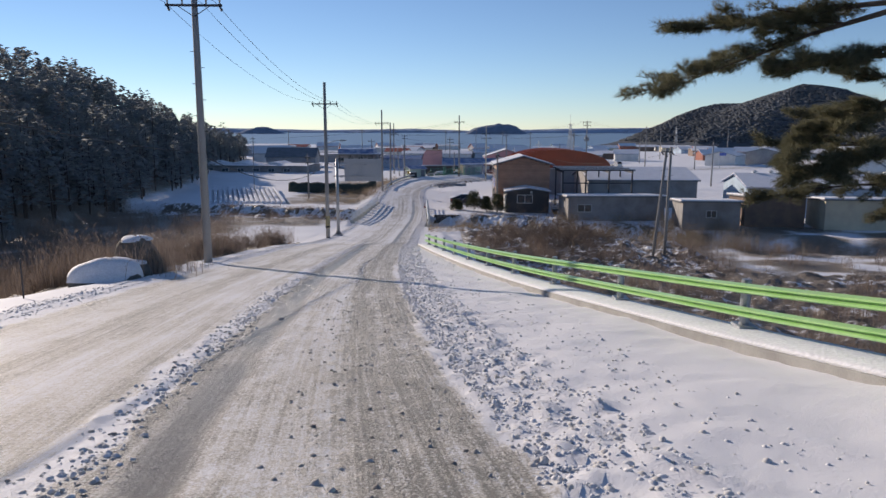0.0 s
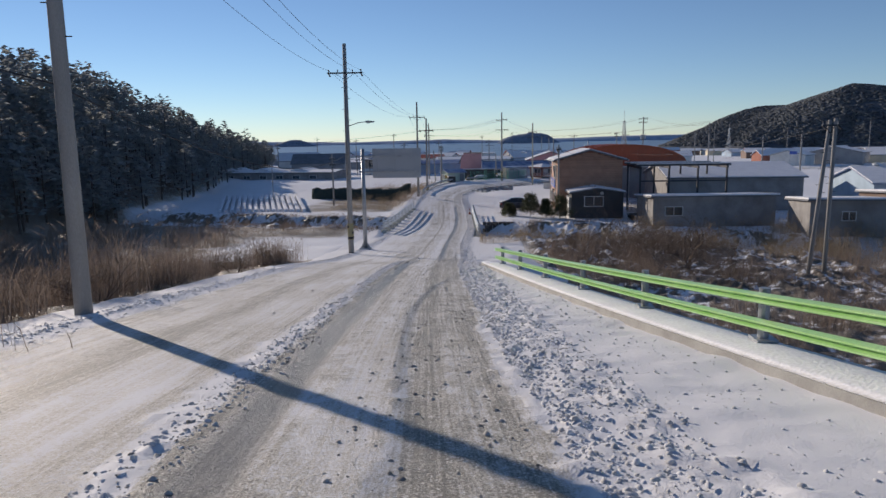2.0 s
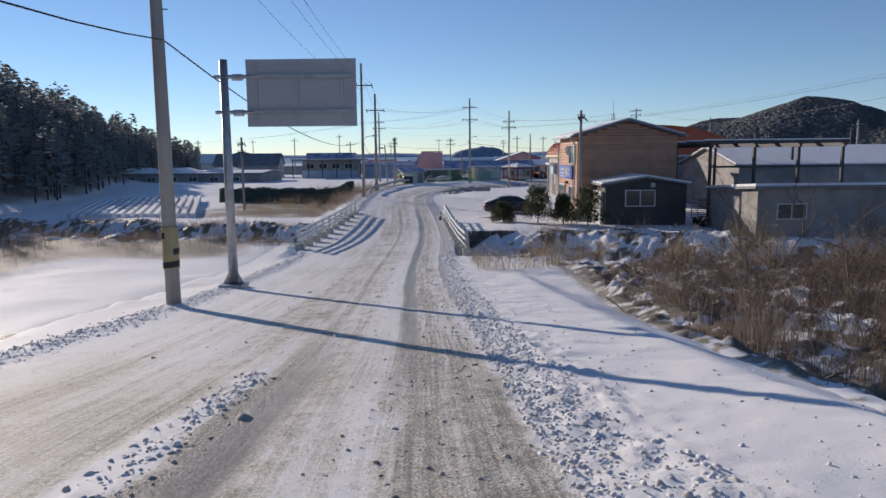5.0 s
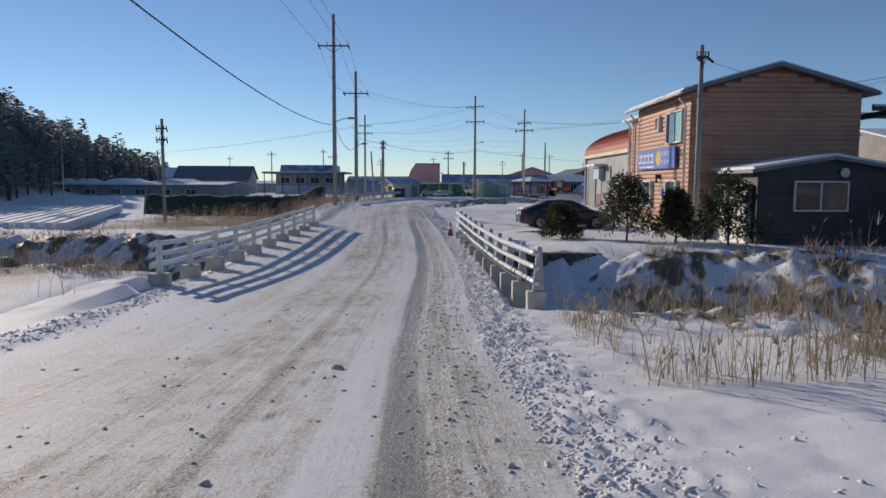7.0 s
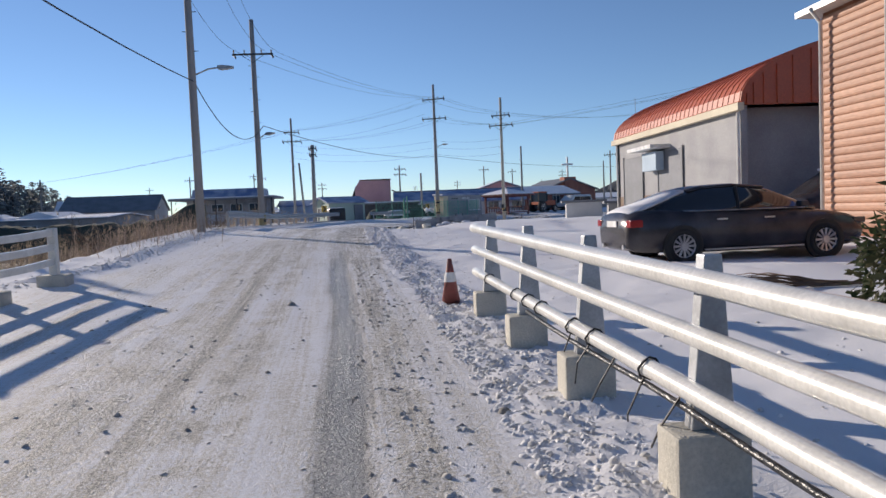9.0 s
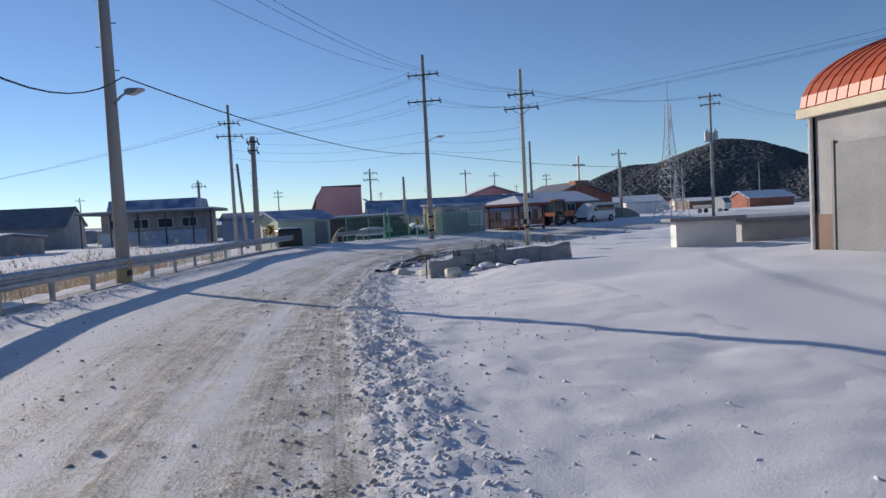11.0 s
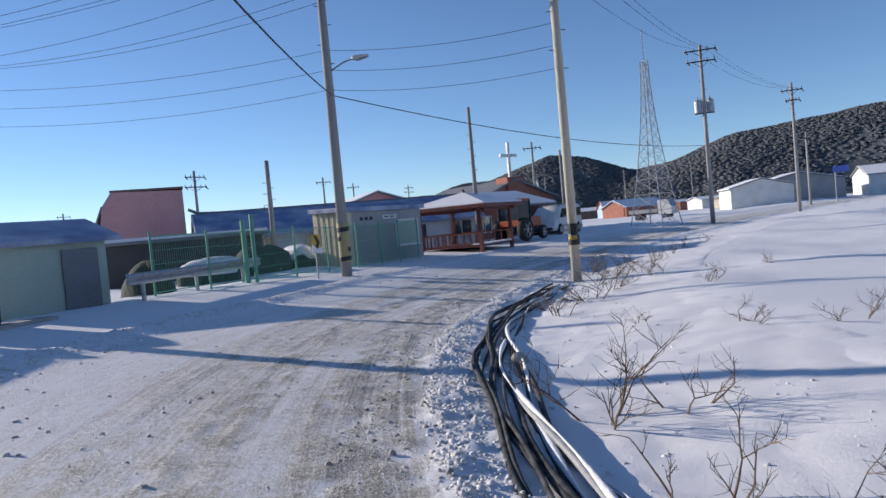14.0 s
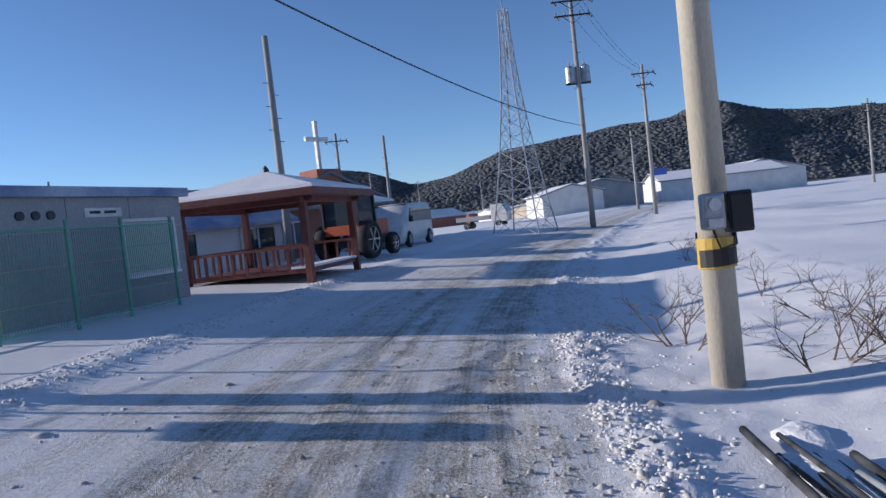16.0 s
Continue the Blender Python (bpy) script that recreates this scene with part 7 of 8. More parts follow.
part("wall", Mesh().box((-5.5, -3.5, -1.2), (6, 4, 3.6)), SHEDGREY, bp)
part("base_panel", Mesh().box((-5.6, -3.6, -1.2), (6.1, -3.504, 1.5)), BLUEWALL, bp)
part("canopy", Mesh().box((-7.6, -5.4, 3.62), (7.4, 5, 3.85)), GREYROOF, bp, bevel=0.02)
part("snow_layer", Mesh().box((-7.5, -5.3, 3.854), (7.3, 4.9, 3.98)), SNOW, bp)
part("upper_roof", Mesh().prism([(-4.2, 4.0), (4.2, 4.0), (3.2, 5.2), (-3.2, 5.2)], "x", -4.6, 5.2), BLUEROOF, bp)
for x in (-7.2, -4, -1, 2, 5, 7):
    part("post", Mesh().tube([(x, -5.1, -1.2), (x, -5.1, 3.65)], 0.09, 8), DARKSTEEL, bp)
for i in range(4):
    window_unit(bp, -3.8 + i * 2.7, -3.52, 1.9, 1.6, 1.0, "s")
gabled("white_panel_shed", -15, 210, -8.0, 0, 12, 6, 3.0, 3.8, BLUEWALL, BLUEROOF, "pale blue panel shed with a blue roof", "shed", snow=False)

nets = Mesh()
rn = random.Random(8)
n = 46
rows = []
for i in range(n):
    t = i / (n - 1)
    c = Vector((-30.5 + 16.5 * t, 136.5 - 4.5 * t, 0))
    c.z = gz(c.x, c.y)
    h = 1.75 + 0.07 * math.sin(i * 0.9) + rn.uniform(-.06, .06)
    rows.append([(c.x + a, c.y + b, c.z + k * h) for a, b, k in ((0, -1.2, -0.2), (0, -1.05 + rn.uniform(-.1, .1), 0.5), (0, -0.8, 0.93), (0, 0, 1.0 + rn.uniform(-.05, .05)), (0, 0.8, 0.9), (0, 1.2, -0.2))])
for r in rows:
    nets.v += r
for i in range(n - 1):
    for j in range(5):
        nets.f.append((i * 6 + j, i * 6 + j + 1, (i + 1) * 6 + j + 1, (i + 1) * 6 + j))
nets.f += [tuple(range(6)), tuple(reversed(range((n - 1) * 6, n * 6)))]
single("covered_mound", nets, NET, "long stack of gear under dark green netting", "net stack", smooth=True)


def heap(name, x, y, r, h, material, label, category, seed, snow_top=True, turn=0, stretch=1.0, bare=0.36):
    """An uneven mound: a ragged dome, with a snow cap as a part."""
    e = thing(name, x, y, gz(x, y) - 0.05, turn, label, category)

    def dome(k, lift, cut):
        me, rr = Mesh(), random.Random(seed)
        rings, n = 9, 22
        ph = [(rr.uniform(0, 6.28), rr.uniform(-1, 1)) for _ in range(8)]
        for i in range(rings):
            t = i / (rings - 1)
            for j in range(n):
                a = 2 * math.pi * j / n
                w = 1 + 0.13 * math.sin(2 * a + ph[0][0] + t * 2) + 0.09 * math.sin(3 * a + ph[1][0] - 3 * t) + 0.06 * math.sin(5 * a + ph[2][0] + 5 * t) + rr.uniform(-.035, .035)
                q = r * k * math.cos(t * math.pi / 2) ** 0.75 * w
                lean = 0.12 * r * ph[3][1] * t
                me.v.append((q * math.cos(a) * stretch + lean, q * math.sin(a), lift + cut + (h - cut) * math.sin(t * math.pi / 2) * (1 + 0.08 * math.sin(2 * a + ph[4][0]) * (1 - t) + rr.uniform(-.025, .025))))
        for i in range(rings - 1):
            for j in range(n):
                a, b = i * n + j, i * n + (j + 1) % n
                me.f.append((a, b, b + n, a + n))
        me.f.append(tuple(range((rings - 1) * n, rings * n)))
        return me
    part("mound", dome(1.0, 0, -0.1), material, e, smooth=True)
    if snow_top:
        part("snow_cap", dome((1 - bare ** 2) ** 0.375 * 1.02, 0.02, h * bare), SNOW, e, "white snow cap", smooth=True)
    return e


heap("boulder", -10.1, 28.4, 0.72, 0.78, ROCK, "rounded boulder buried in smooth snow", "boulder", 1, True, 20, 1.35, 0.12)
heap("boulder", -9.75, 29.5, 0.42, 0.62, ROCK, "small dark boulder between two larger ones", "boulder", 3, True, 0, 1.1, 0.8)
heap("boulder", -10.35, 30.9, 0.78, 1.45, ROCK, "tall dark mossy boulder capped with snow at the road edge", "boulder", 2, True, 0, 1.0, 0.87)
reeds("boulder_grass", [(-10.2 + 0.8 * rnd.gauss(0, 1), 30.6 + 0.9 * rnd.gauss(0, 1)) for _ in range(900)], "dead brown grass and brambles growing round the boulders", (0.4, 1.3), BRUSH, 0.1, 21)
for x, y, k in ((-13.6, 118.5, 1.5), (-12.6, 127.5, 1.2), (-14.2, 115.2, 1.0)):
    bare_bush("brushwood_heap", x, y, 1.3 * k, "tangled heap of brown brushwood dusted with snow", int(y), 2.2, 12, 3, "brushwood")
reeds("brushwood_grass", [(-13.4 + 1.2 * rnd.gauss(0, 1), 121 + 4 * rnd.gauss(0, 1)) for _ in range(900)], "dead grass round the brushwood heaps", (0.4, 1.1), BRUSH, 0.1, 23)
heap("hedge", 28, 200, 1.6, 1.5, HAZED_FOLIAGE, "dark clipped evergreen hedge by the road", "hedge", 5, False, 30, 2.2)
heap("hedge", 24.5, 197, 1.5, 1.6, BRUSH, "reddish brown clipped bush by the road", "hedge", 6, False, 30, 1.5)
reeds("guard_rail_reeds", scatter(4600, -23, -11, 112, 160, lambda x, y: side_of_road(x, y) < -6.6 and y > 112), "dry reeds and grass behind the grey guard rail", (0.5, 1.3), REED, 0.4, 12)

stk = thing("marker_stake", -9.8, 23.5, gz(-9.8, 23.5), 0, "thin dark marker stake in the snow", "stake")
part("stake", Mesh().tube([(0, 0, -0.2), (0, 0, 1.0)], 0.02, 6), DARKSTEEL, stk)
fb = Mesh()
for i in range(15):
    t0, t1 = i / 15, (i + 0.55) / 15
    a, b = Vector((-37, 112.3, 0)).lerp(Vector((-25, 112.3, 0)), t0), Vector((-37, 112.3, 0)).lerp(Vector((-25, 112.3, 0)), t1)
    c, d = Vector((-46, 138, 0)).lerp(Vector((-33.5, 139, 0)), t0), Vector((-46, 138, 0)).lerp(Vector((-33.5, 139, 0)), t1)
    q = []
    for p in (a, b, d, c):
        q += [(p.x, p.y, -8.2), (p.x, p.y, -7.72 if p.y < 120 else -7.55)]
    fb.add(q, [(1, 3, 5, 7), (0, 1, 3, 2), (4, 5, 7, 6), (0, 1, 7, 6), (2, 3, 5, 4)])
single("field_rows", fb, SNOW, "furrowed snow-covered vegetable rows", "field", kind="stuff")

# ---- the bend: sheds, fence, container, pavilion ----
gabled("light_shed", -9.13, 164.75, -7.6, 30, 3.8, 3.2, 2.14, 2.62, GREENWALL, BLUEROOF, "pale green panel shed with a blue metal roof", "shed", 0.3, False, [(-1.92, 0.35, 1.0, 0.6, 0.6, "w"), (-1.92, -0.5, 1.1, 0.35, 0.5, "w")], door=(1.2, -1.62, 0.9, 1.9, "s"))
pk = thing("pink_building", -6.0, 194, -7.5, 0, "tall windowless pink building with a sloping shoulder", "building")
part("wall", Mesh().prism([(-3.0, -0.4), (2.2, -0.4), (2.2, 5.2), (-1.9, 5.3), (-2.5, 4.4)], "y", -3.2, 3.2), PINK, pk)
part("parapet", Mesh().box((-1.95, -3.25, 5.3), (2.25, 3.25, 5.42)), BROWNWALL, pk)
part("side_roof", Mesh().prism([(-3.1, 3.0), (-2.5, 4.5), (-2.42, 4.45), (-3.0, 2.95)], "y", -3.25, 3.25), GREYROOF, pk)
hl = gabled("blue_roof_hall", 5.0, 187.5, -7.5, 0, 16, 7, 2.0, 3.35, WHITEWALL, BLUEROOF, "long low hall with a blue metal roof and upturned ridge end", "hall", 0.5, False, [(-5 + 3 * i, -3.52, 0.8, 1.3, 0.9, "s") for i in range(5)])
part("ridge_cap", Mesh().tube([(-8.7, 0, 3.78), (-8.2, 0, 3.52), (-7, 0, 3.46), (8.4, 0, 3.46)], 0.09, 8), GREYROOF, hl, smooth=True)
part("gable_trim", Mesh().prism([(-3.9, 1.75), (0, 3.3), (3.9, 1.75), (3.9, 1.95), (0, 3.5), (-3.9, 1.95)], "x", -8.56, -8.5), WHITEPAINT, hl)

ct = thing("container_house", 3.54, 174.72, -7.55, 33, "cream and grey-green panel container house behind the fence", "container")
part("wall", Mesh().box((-2.3, -1.3, -0.2), (2.3, 1.3, 2.32)), CREAM, ct, bevel=0.02)
for i in range(5):
    part("wall_rib", Mesh().box((-2.33, -1.2 + 0.5 * i, 0.0), (-2.302, -0.95 + 0.5 * i, 2.25)), CREAM, ct)
for r in range(4):
    for c in range(3):
        x0, z0 = -1.75 + 1.35 * c, 0.0 + 0.57 * r
        part("front_panel", Mesh().box((x0, -1.335, z0), (x0 + 1.335, -1.304, z0 + 0.56)), GREYWALL, ct, "grey wall panel", bevel=0.004)
part("roof", Mesh().prism([(-1.55, 2.27), (1.45, 2.325), (1.45, 2.5), (-1.55, 2.45)], "x", -2.45, 2.45), BLUEROOF, ct, bevel=0.02)
part("corner_trim", Mesh().box((-2.32, -1.36, -0.1), (-1.76, -1.304, 2.3)), CREAM, ct, bevel=0.01)
window_unit(ct, 1.35, -1.34, 0.85, 1.25, 0.95, "s", [GREENWALL], 0.08, 1)
part("window_ledge", Mesh().box((0.68, -1.5, 0.74), (2.02, -1.42, 0.79)), SNOW, ct, "snow on the window ledge")
part("nameplate", Mesh().box((-0.05, -1.36, 1.92), (0.75, -1.34, 2.08)), SIGNWHITE, ct, "small white plate with dark bars")
part("plate_bars", Mesh().box((0.05, -1.368, 1.98), (0.28, -1.361, 2.03)).box((0.36, -1.368, 1.98), (0.62, -1.361, 2.03)), BLACKPAINT, ct)
for i in range(3):
    part("outlet", Mesh().tube([(-1.25 + 0.27 * i, -1.4, 1.98), (-1.25 + 0.27 * i, -1.33, 1.98)], 0.075, 10), DARKSTEEL, ct)
ct.scale = (1.2, 0.62, 1.1)

# green mesh fence, panel by panel
fpts = [Vector(p) for p in ((-5.6, 165.3), (-4.0, 166.8), (-2.45, 168.1), (-0.85, 169.5), (0.55, 170.45), (2.0, 171.5), (3.25, 172.3), (4.35, 173.2), (5.55, 174.1))]
fence = thing("mesh_fence", 0, 0, 0, 0, "green steel mesh fence along the outside of the bend", "fence")
for i, p in enumerate(fpts):
    b = max(gz(p.x, p.y), -7.55)
    hgt = 2.3 if i in (2,) else 1.85
    part("post", Mesh().tube([(p.x, p.y, b - 0.3), (p.x, p.y, b + hgt)], 0.035 if i not in (2,) else 0.07, 8), GREENMESH, fence)
    if i + 1 < len(fpts):
        q = fpts[i + 1]
        me = Mesh()
        cnt = 26
        for j in range(1, cnt):
            r = p.lerp(q, j / cnt)
            me.tube([(r.x, r.y, b + 0.08), (r.x, r.y, b + 1.72)], 0.006, 3, False)
        for z in (0.1, 0.5, 0.9, 1.3, 1.7):
            me.tube([(p.x, p.y, b + z), (q.x, q.y, b + z)], 0.009 if 0.2 < z < 1.6 else 0.02, 4, False)
        part("mesh_panel", me, GREENMESH, fence)
part("gate_post", Mesh().tube([(-2.75, 168.0, -7.8), (-2.75, 168.0, -5.2)], 0.09, 10), GREENMESH, fence)
single("fence_plinth", strip([Vector((p.x, p.y, -7.6)) for p in fpts], [(-0.12, -0.4), (0.12, -0.4), (0.12, 0.12), (-0.12, 0.12)]), CONCRETE, "low concrete plinth under the green fence", "wall", kind="structure")
for i, (x, y, r) in enumerate([(-3.6, 171.5, 0.9), (-1.6, 173.3, 1.0), (0.2, 175.0, 0.9), (-5.8, 169.6, 0.7)]):
    heap("gear_pile", x, y, r, 1.0 + 0.2 * (i % 2), NET, "pile of nets and gear under dark green cover", "gear pile", 20 + i, i % 2 == 0, i * 40, 1.4)
flat_shed("low_shed", -4.5, 180, -7.5, 5, 7, 4, 1.9, DARKWALL, "low dark shed behind the fence with a snowy roof", "shed")


def chevron(x, y, z, turn, h, label):
    e = thing("chevron_sign", x, y, z, turn, label, "road sign", "chevron signs on the bend")
    part("post", Mesh().tube([(0, 0, -0.3), (0, 0, h + 0.55)], 0.03, 8), STEEL, e)
    pl = part("plate", Mesh().box((-0.24, -0.05, h), (0.24, -0.034, h + 0.58)), YELLOW, e, "yellow plate", bevel=0.004)
    part("chevron", Mesh().add([(-0.16, -0.056, h + 0.54), (0.0, -0.056, h + 0.54), (0.2, -0.056, h + 0.29), (0.0, -0.056, h + 0.04), (-0.16, -0.056, h + 0.04), (0.03, -0.056, h + 0.29)], [(0, 1, 2, 5), (5, 2, 3, 4)]), BLACKPAINT, pl, "black arrow")
    return e


chevron(-10.16, 159.1, gz(-10.16, 159.1), 15, 1.0, "yellow chevron sign with a black arrow behind the guard rail")
c2 = chevron(-0.35, 168.2, -7.5, 40, 1.05, "yellow chevron sign half covered by snow")
part("snow_crust", Mesh().prism([(-0.26, 1.0), (0.26, 0.95), (0.27, 1.18), (0.0, 1.12), (-0.25, 1.28)], "y", -0.09, -0.052), SNOW, c2, "snow stuck on the lower half")
bale = thing("wrapped_bale", -9.15, 159.7, gz(-9.15, 159.7), 20, "black plastic-wrapped bundle with snow on top at the rail end", "bale")
bm_ = Mesh().box((-0.75, -0.55, 0), (0.75, 0.55, 1.15))
part("wrapping", bm_, BLACKPLASTIC, bale, bevel=0.16, smooth=True)
part("snow_layer", Mesh().box((-0.6, -0.42, 1.13), (0.5, 0.4, 1.22)), SNOW, bale, bevel=0.04)

pv = thing("pavilion", 9.6, 177.75, -7.5, 38, "open red-brown timber pavilion with a snow-covered pyramid roof", "pavilion")
HP = 1.75
for sx in (-1, 1):
    for sy in (-1, 1):
        part("post", Mesh().box((sx * HP - 0.09, sy * HP - 0.09, -0.3), (sx * HP + 0.09, sy * HP + 0.09, 2.25)), REDWOOD, pv, bevel=0.01)
for s in (-1, 1):
    part("beam", Mesh().box((-HP - 0.3, s * HP - 0.08, 2.1), (HP + 0.3, s * HP + 0.08, 2.34)), REDWOOD, pv, bevel=0.01)
    part("beam", Mesh().box((s * HP - 0.08, -HP - 0.3, 2.12), (s * HP + 0.08, HP + 0.3, 2.36)), REDWOOD, pv, bevel=0.01)
R = HP + 0.6
part("roof", Mesh().add([(-R, -R, 2.25), (R, -R, 2.25), (R, R, 2.25), (-R, R, 2.25), (-R, -R, 2.42), (R, -R, 2.42), (R, R, 2.42), (-R, R, 2.42), (0, 0, 3.05)], [(0, 3, 2, 1), (0, 1, 5, 4), (1, 2, 6, 5), (2, 3, 7, 6), (3, 0, 4, 7), (4, 5, 8), (5, 6, 8), (6, 7, 8), (7, 4, 8)]), REDWOOD, pv)
R2 = R - 0.05
part("snow_layer", Mesh().add([(-R2, -R2, 2.43), (R2, -R2, 2.43), (R2, R2, 2.43), (-R2, R2, 2.43), (-R2 + .05, -R2 + .05, 2.52), (R2 - .05, -R2 + .05, 2.52), (R2 - .05, R2 - .05, 2.52), (-R2 + .05, R2 - .05, 2.5), (0, 0, 3.16)], [(0, 1, 5, 4), (1, 2, 6, 5), (2, 3, 7, 6), (3, 0, 4, 7), (4, 5, 8), (5, 6, 8), (6, 7, 8), (7, 4, 8)]), SNOW, pv, "smooth snow on the roof")
part("finial", Mesh().tube([(0, 0, 3.1), (0, 0, 3.22), (0, 0, 3.32)], [0.12, 0.09, 0.02], 8), DARKSTEEL, pv)
part("floor", Mesh().box((-HP, -HP, 0.3), (HP, HP, 0.42)), REDWOOD, pv, "raised timber floor", bevel=0.01)
part("snow_ledge", Mesh().box((-HP - 0.05, -HP - 0.05, 0.424), (HP + 0.05, -HP + 0.5, 0.48)), SNOW, pv)
for s, ax in ((-1, "x"), (1, "x"), (1, "y")):
    for k in range(9):
        t = -HP + 2 * HP * (k + 0.5) / 9
        c = (s * HP, t) if ax == "x" else (t, s * HP)
        part("baluster", Mesh().box((c[0] - 0.03, c[1] - 0.03, 0.42), (c[0] + 0.03, c[1] + 0.03, 0.95)), REDWOOD, pv)
    a, b = ((s * HP - 0.05, -HP, 0.95), (s * HP + 0.05, HP, 1.02)) if ax == "x" else ((-HP, s * HP - 0.05, 0.95), (HP, s * HP + 0.05, 1.02))
    part("handrail", Mesh().box(a, b), REDWOOD, pv)

gabled("brick_house", 15.5, 190, -7.5, 20, 9, 7, 2.4, 3.4, BRICK, GREYROOF, "low red brick house behind the pavilion", "house", 0.4, True, [(-2.4, -3.52, 0.8, 1.2, 1.0, "s"), (1.2, -3.52, 0.3, 1.0, 1.9, "s")])
ch = thing("church", 21, 200, -7.6, 10, "red brick village church with a white cross on its roof", "church")
part("wall", Mesh().prism([(-4, -0.4), (4, -0.4), (4, 3.2), (0, 4.7), (-4, 3.2)], "y", -5, 5), BRICK, ch)
part("roof", Mesh().prism([(-4.4, 3.05), (0, 4.72), (4.4, 3.05), (4.4, 3.2), (0, 4.9), (-4.4, 3.2)], "y", -5.3, 5.3), GREYROOF, ch)
part("bell_turret", Mesh().box((-0.9, -5.2, 3.0), (0.9, -3.6, 5.0)), BRICK, ch, bevel=0.02)
part("cross", Mesh().box((-0.11, -4.5, 5.0), (0.11, -4.3, 7.9)).box((-0.85, -4.48, 6.7), (0.85, -4.32, 6.95)), SIGNWHITE, ch, "white cross")
window_unit(ch, 0, -5.03, 1.0, 1.2, 1.6, "s")
gabled("pink_house", 14, 212, -7.6, 0, 12, 8, 3.2, 5.2, PINK, GREYROOF, "pink rendered house with a snowy gable roof", "house", 0.4, True, [(-2, -4.02, 1.2, 1.4, 1.0, "s"), (2, -4.02, 1.2, 1.4, 1.0, "s")], along="y")

# lattice tower
tw = thing("lattice_tower", 28.5, 186.1, -7.6, 20, "white steel lattice radio tower with antennas", "tower")
HT = 12.2


def leg_at(k):
    t = k / HT
    return 1.15 * (1 - t) ** 1.7 + 0.2


levels = [0, 1.3, 2.5, 3.6, 4.6, 5.5, 6.3, 7.1, 7.9, 8.7, 9.5, 10.3, 11.2, 12.2]
corner = [(-1, -1), (1, -1), (1, 1), (-1, 1)]
for sx, sy in corner:
    part("leg", Mesh().tube([(sx * leg_at(k), sy * leg_at(k), k) for k in levels], 0.04, 6), STEEL, tw)
for a, b in zip(levels[:-1], levels[1:]):
    me = Mesh()
    for i in range(4):
        p, q = corner[i], corner[(i + 1) % 4]
        la, lb = leg_at(a), leg_at(b)
        me.tube([(p[0] * la, p[1] * la, a), (q[0] * lb, q[1] * lb, b)], 0.018, 4, False)
        me.tube([(q[0] * la, q[1] * la, a), (p[0] * lb, p[1] * lb, b)], 0.018, 4, False)
        me.tube([(p[0] * lb, p[1] * lb, b), (q[0] * lb, q[1] * lb, b)], 0.018, 4, False)
    tagged(part("bracing", me, STEEL, tw), kind="stuff")
part("mast", Mesh().tube([(0, 0, HT - 0.5), (0, 0, 14.6)], 0.035, 6), STEEL, tw)
for k, a in ((9.6, 0.3),):
    part("antenna", Mesh().box((0.4 * math.cos(a) - 0.06, 0.4 * math.sin(a) - 0.06, k), (0.4 * math.cos(a) + 0.06, 0.4 * math.sin(a) + 0.06, k + 1.0)), STEEL, tw, bevel=0.02)
t2 = copy_thing(tw, pose(95, 320, -8, 0, 0, 10))

# meter boxes on the sunlit pole
mb = thing("meter_box", 6.48, 162.45, -6.42, -38, "clear-fronted grey electricity meter box strapped to the pole", "meter box")
part("case", Mesh().box((-0.29, -0.1, -0.16), (-0.09, 0.02, 0.16)), STEEL, mb, bevel=0.03)
part("meter", Mesh().tube([(-0.19, -0.125, 0.06), (-0.19, -0.1, 0.06)], 0.055, 14), WHITEWALL, mb)
part("cover", Mesh().box((-0.26, -0.118, -0.14), (-0.12, -0.103, -0.06)), WHITEWALL, mb, bevel=0.01)
bb = thing("control_box", 6.48, 162.45, -6.42, -38, "black control box strapped to the pole", "control box")
part("case", Mesh().box((-0.07, -0.1, -0.2), (0.15, 0.04, 0.16)), BLACKPLASTIC, bb, bevel=0.02)
part("flap", Mesh().box((-0.055, -0.12, -0.17), (0.135, -0.103, 0.13)), BLACKPAINT, bb, bevel=0.01)
part("cable", Mesh().tube([(0.0, -0.03, -0.2), (0.0, -0.05, -0.3), (-0.15, -0.06, -0.33), (-0.2, -0.05, -0.16)], 0.01, 6), BLACKPAINT, bb)

# gutter pipe bundle and rubble at the inside of the bend
for k in range(13):
    ln = offset_line(143.2 + 0.2 * ((k * 5) % 7), 163.4 - 0.4 * ((k * 3) % 5), lambda y: float(np.interp(y, [142, 147, 152, 156, 160, 164], [1.05, 1.15, 1.4, 1.65, 1.75, 2.0])) + 0.045 * k, 0.03, 0.5)
    ln = [p + Vector((0.05 * math.sin(i * 0.5 + k), 0.04 * math.cos(i * 0.6 + k), 0.025 - 0.003 * k + 0.04 * math.sin(i * 0.4 + k * 1.7))) for i, p in enumerate(ln)]
    single("plastic_pipe", Mesh().tube(ln, 0.02 if k % 3 else 0.03, 7), TARP if k == 9 else PIPE, "long black plastic pipe lying along the bend, half under snow", "pipe", "pipes along the bend", smooth=True)
    if k > 6 and k % 2:
        single("pipe_snow", Mesh().tube([p + Vector((0.03, 0, 0.026)) for p in ln[1:-1]], [0.008 + 0.034 * abs(math.sin(i * 0.33 + k)) * (0.6 + 0.4 * math.sin(i * 1.1 + 2 * k)) for i in range(len(ln) - 2)], 7), SNOW, "snow lying along the pipes", "snow", kind="stuff", smooth=True)
rk = random.Random(31)
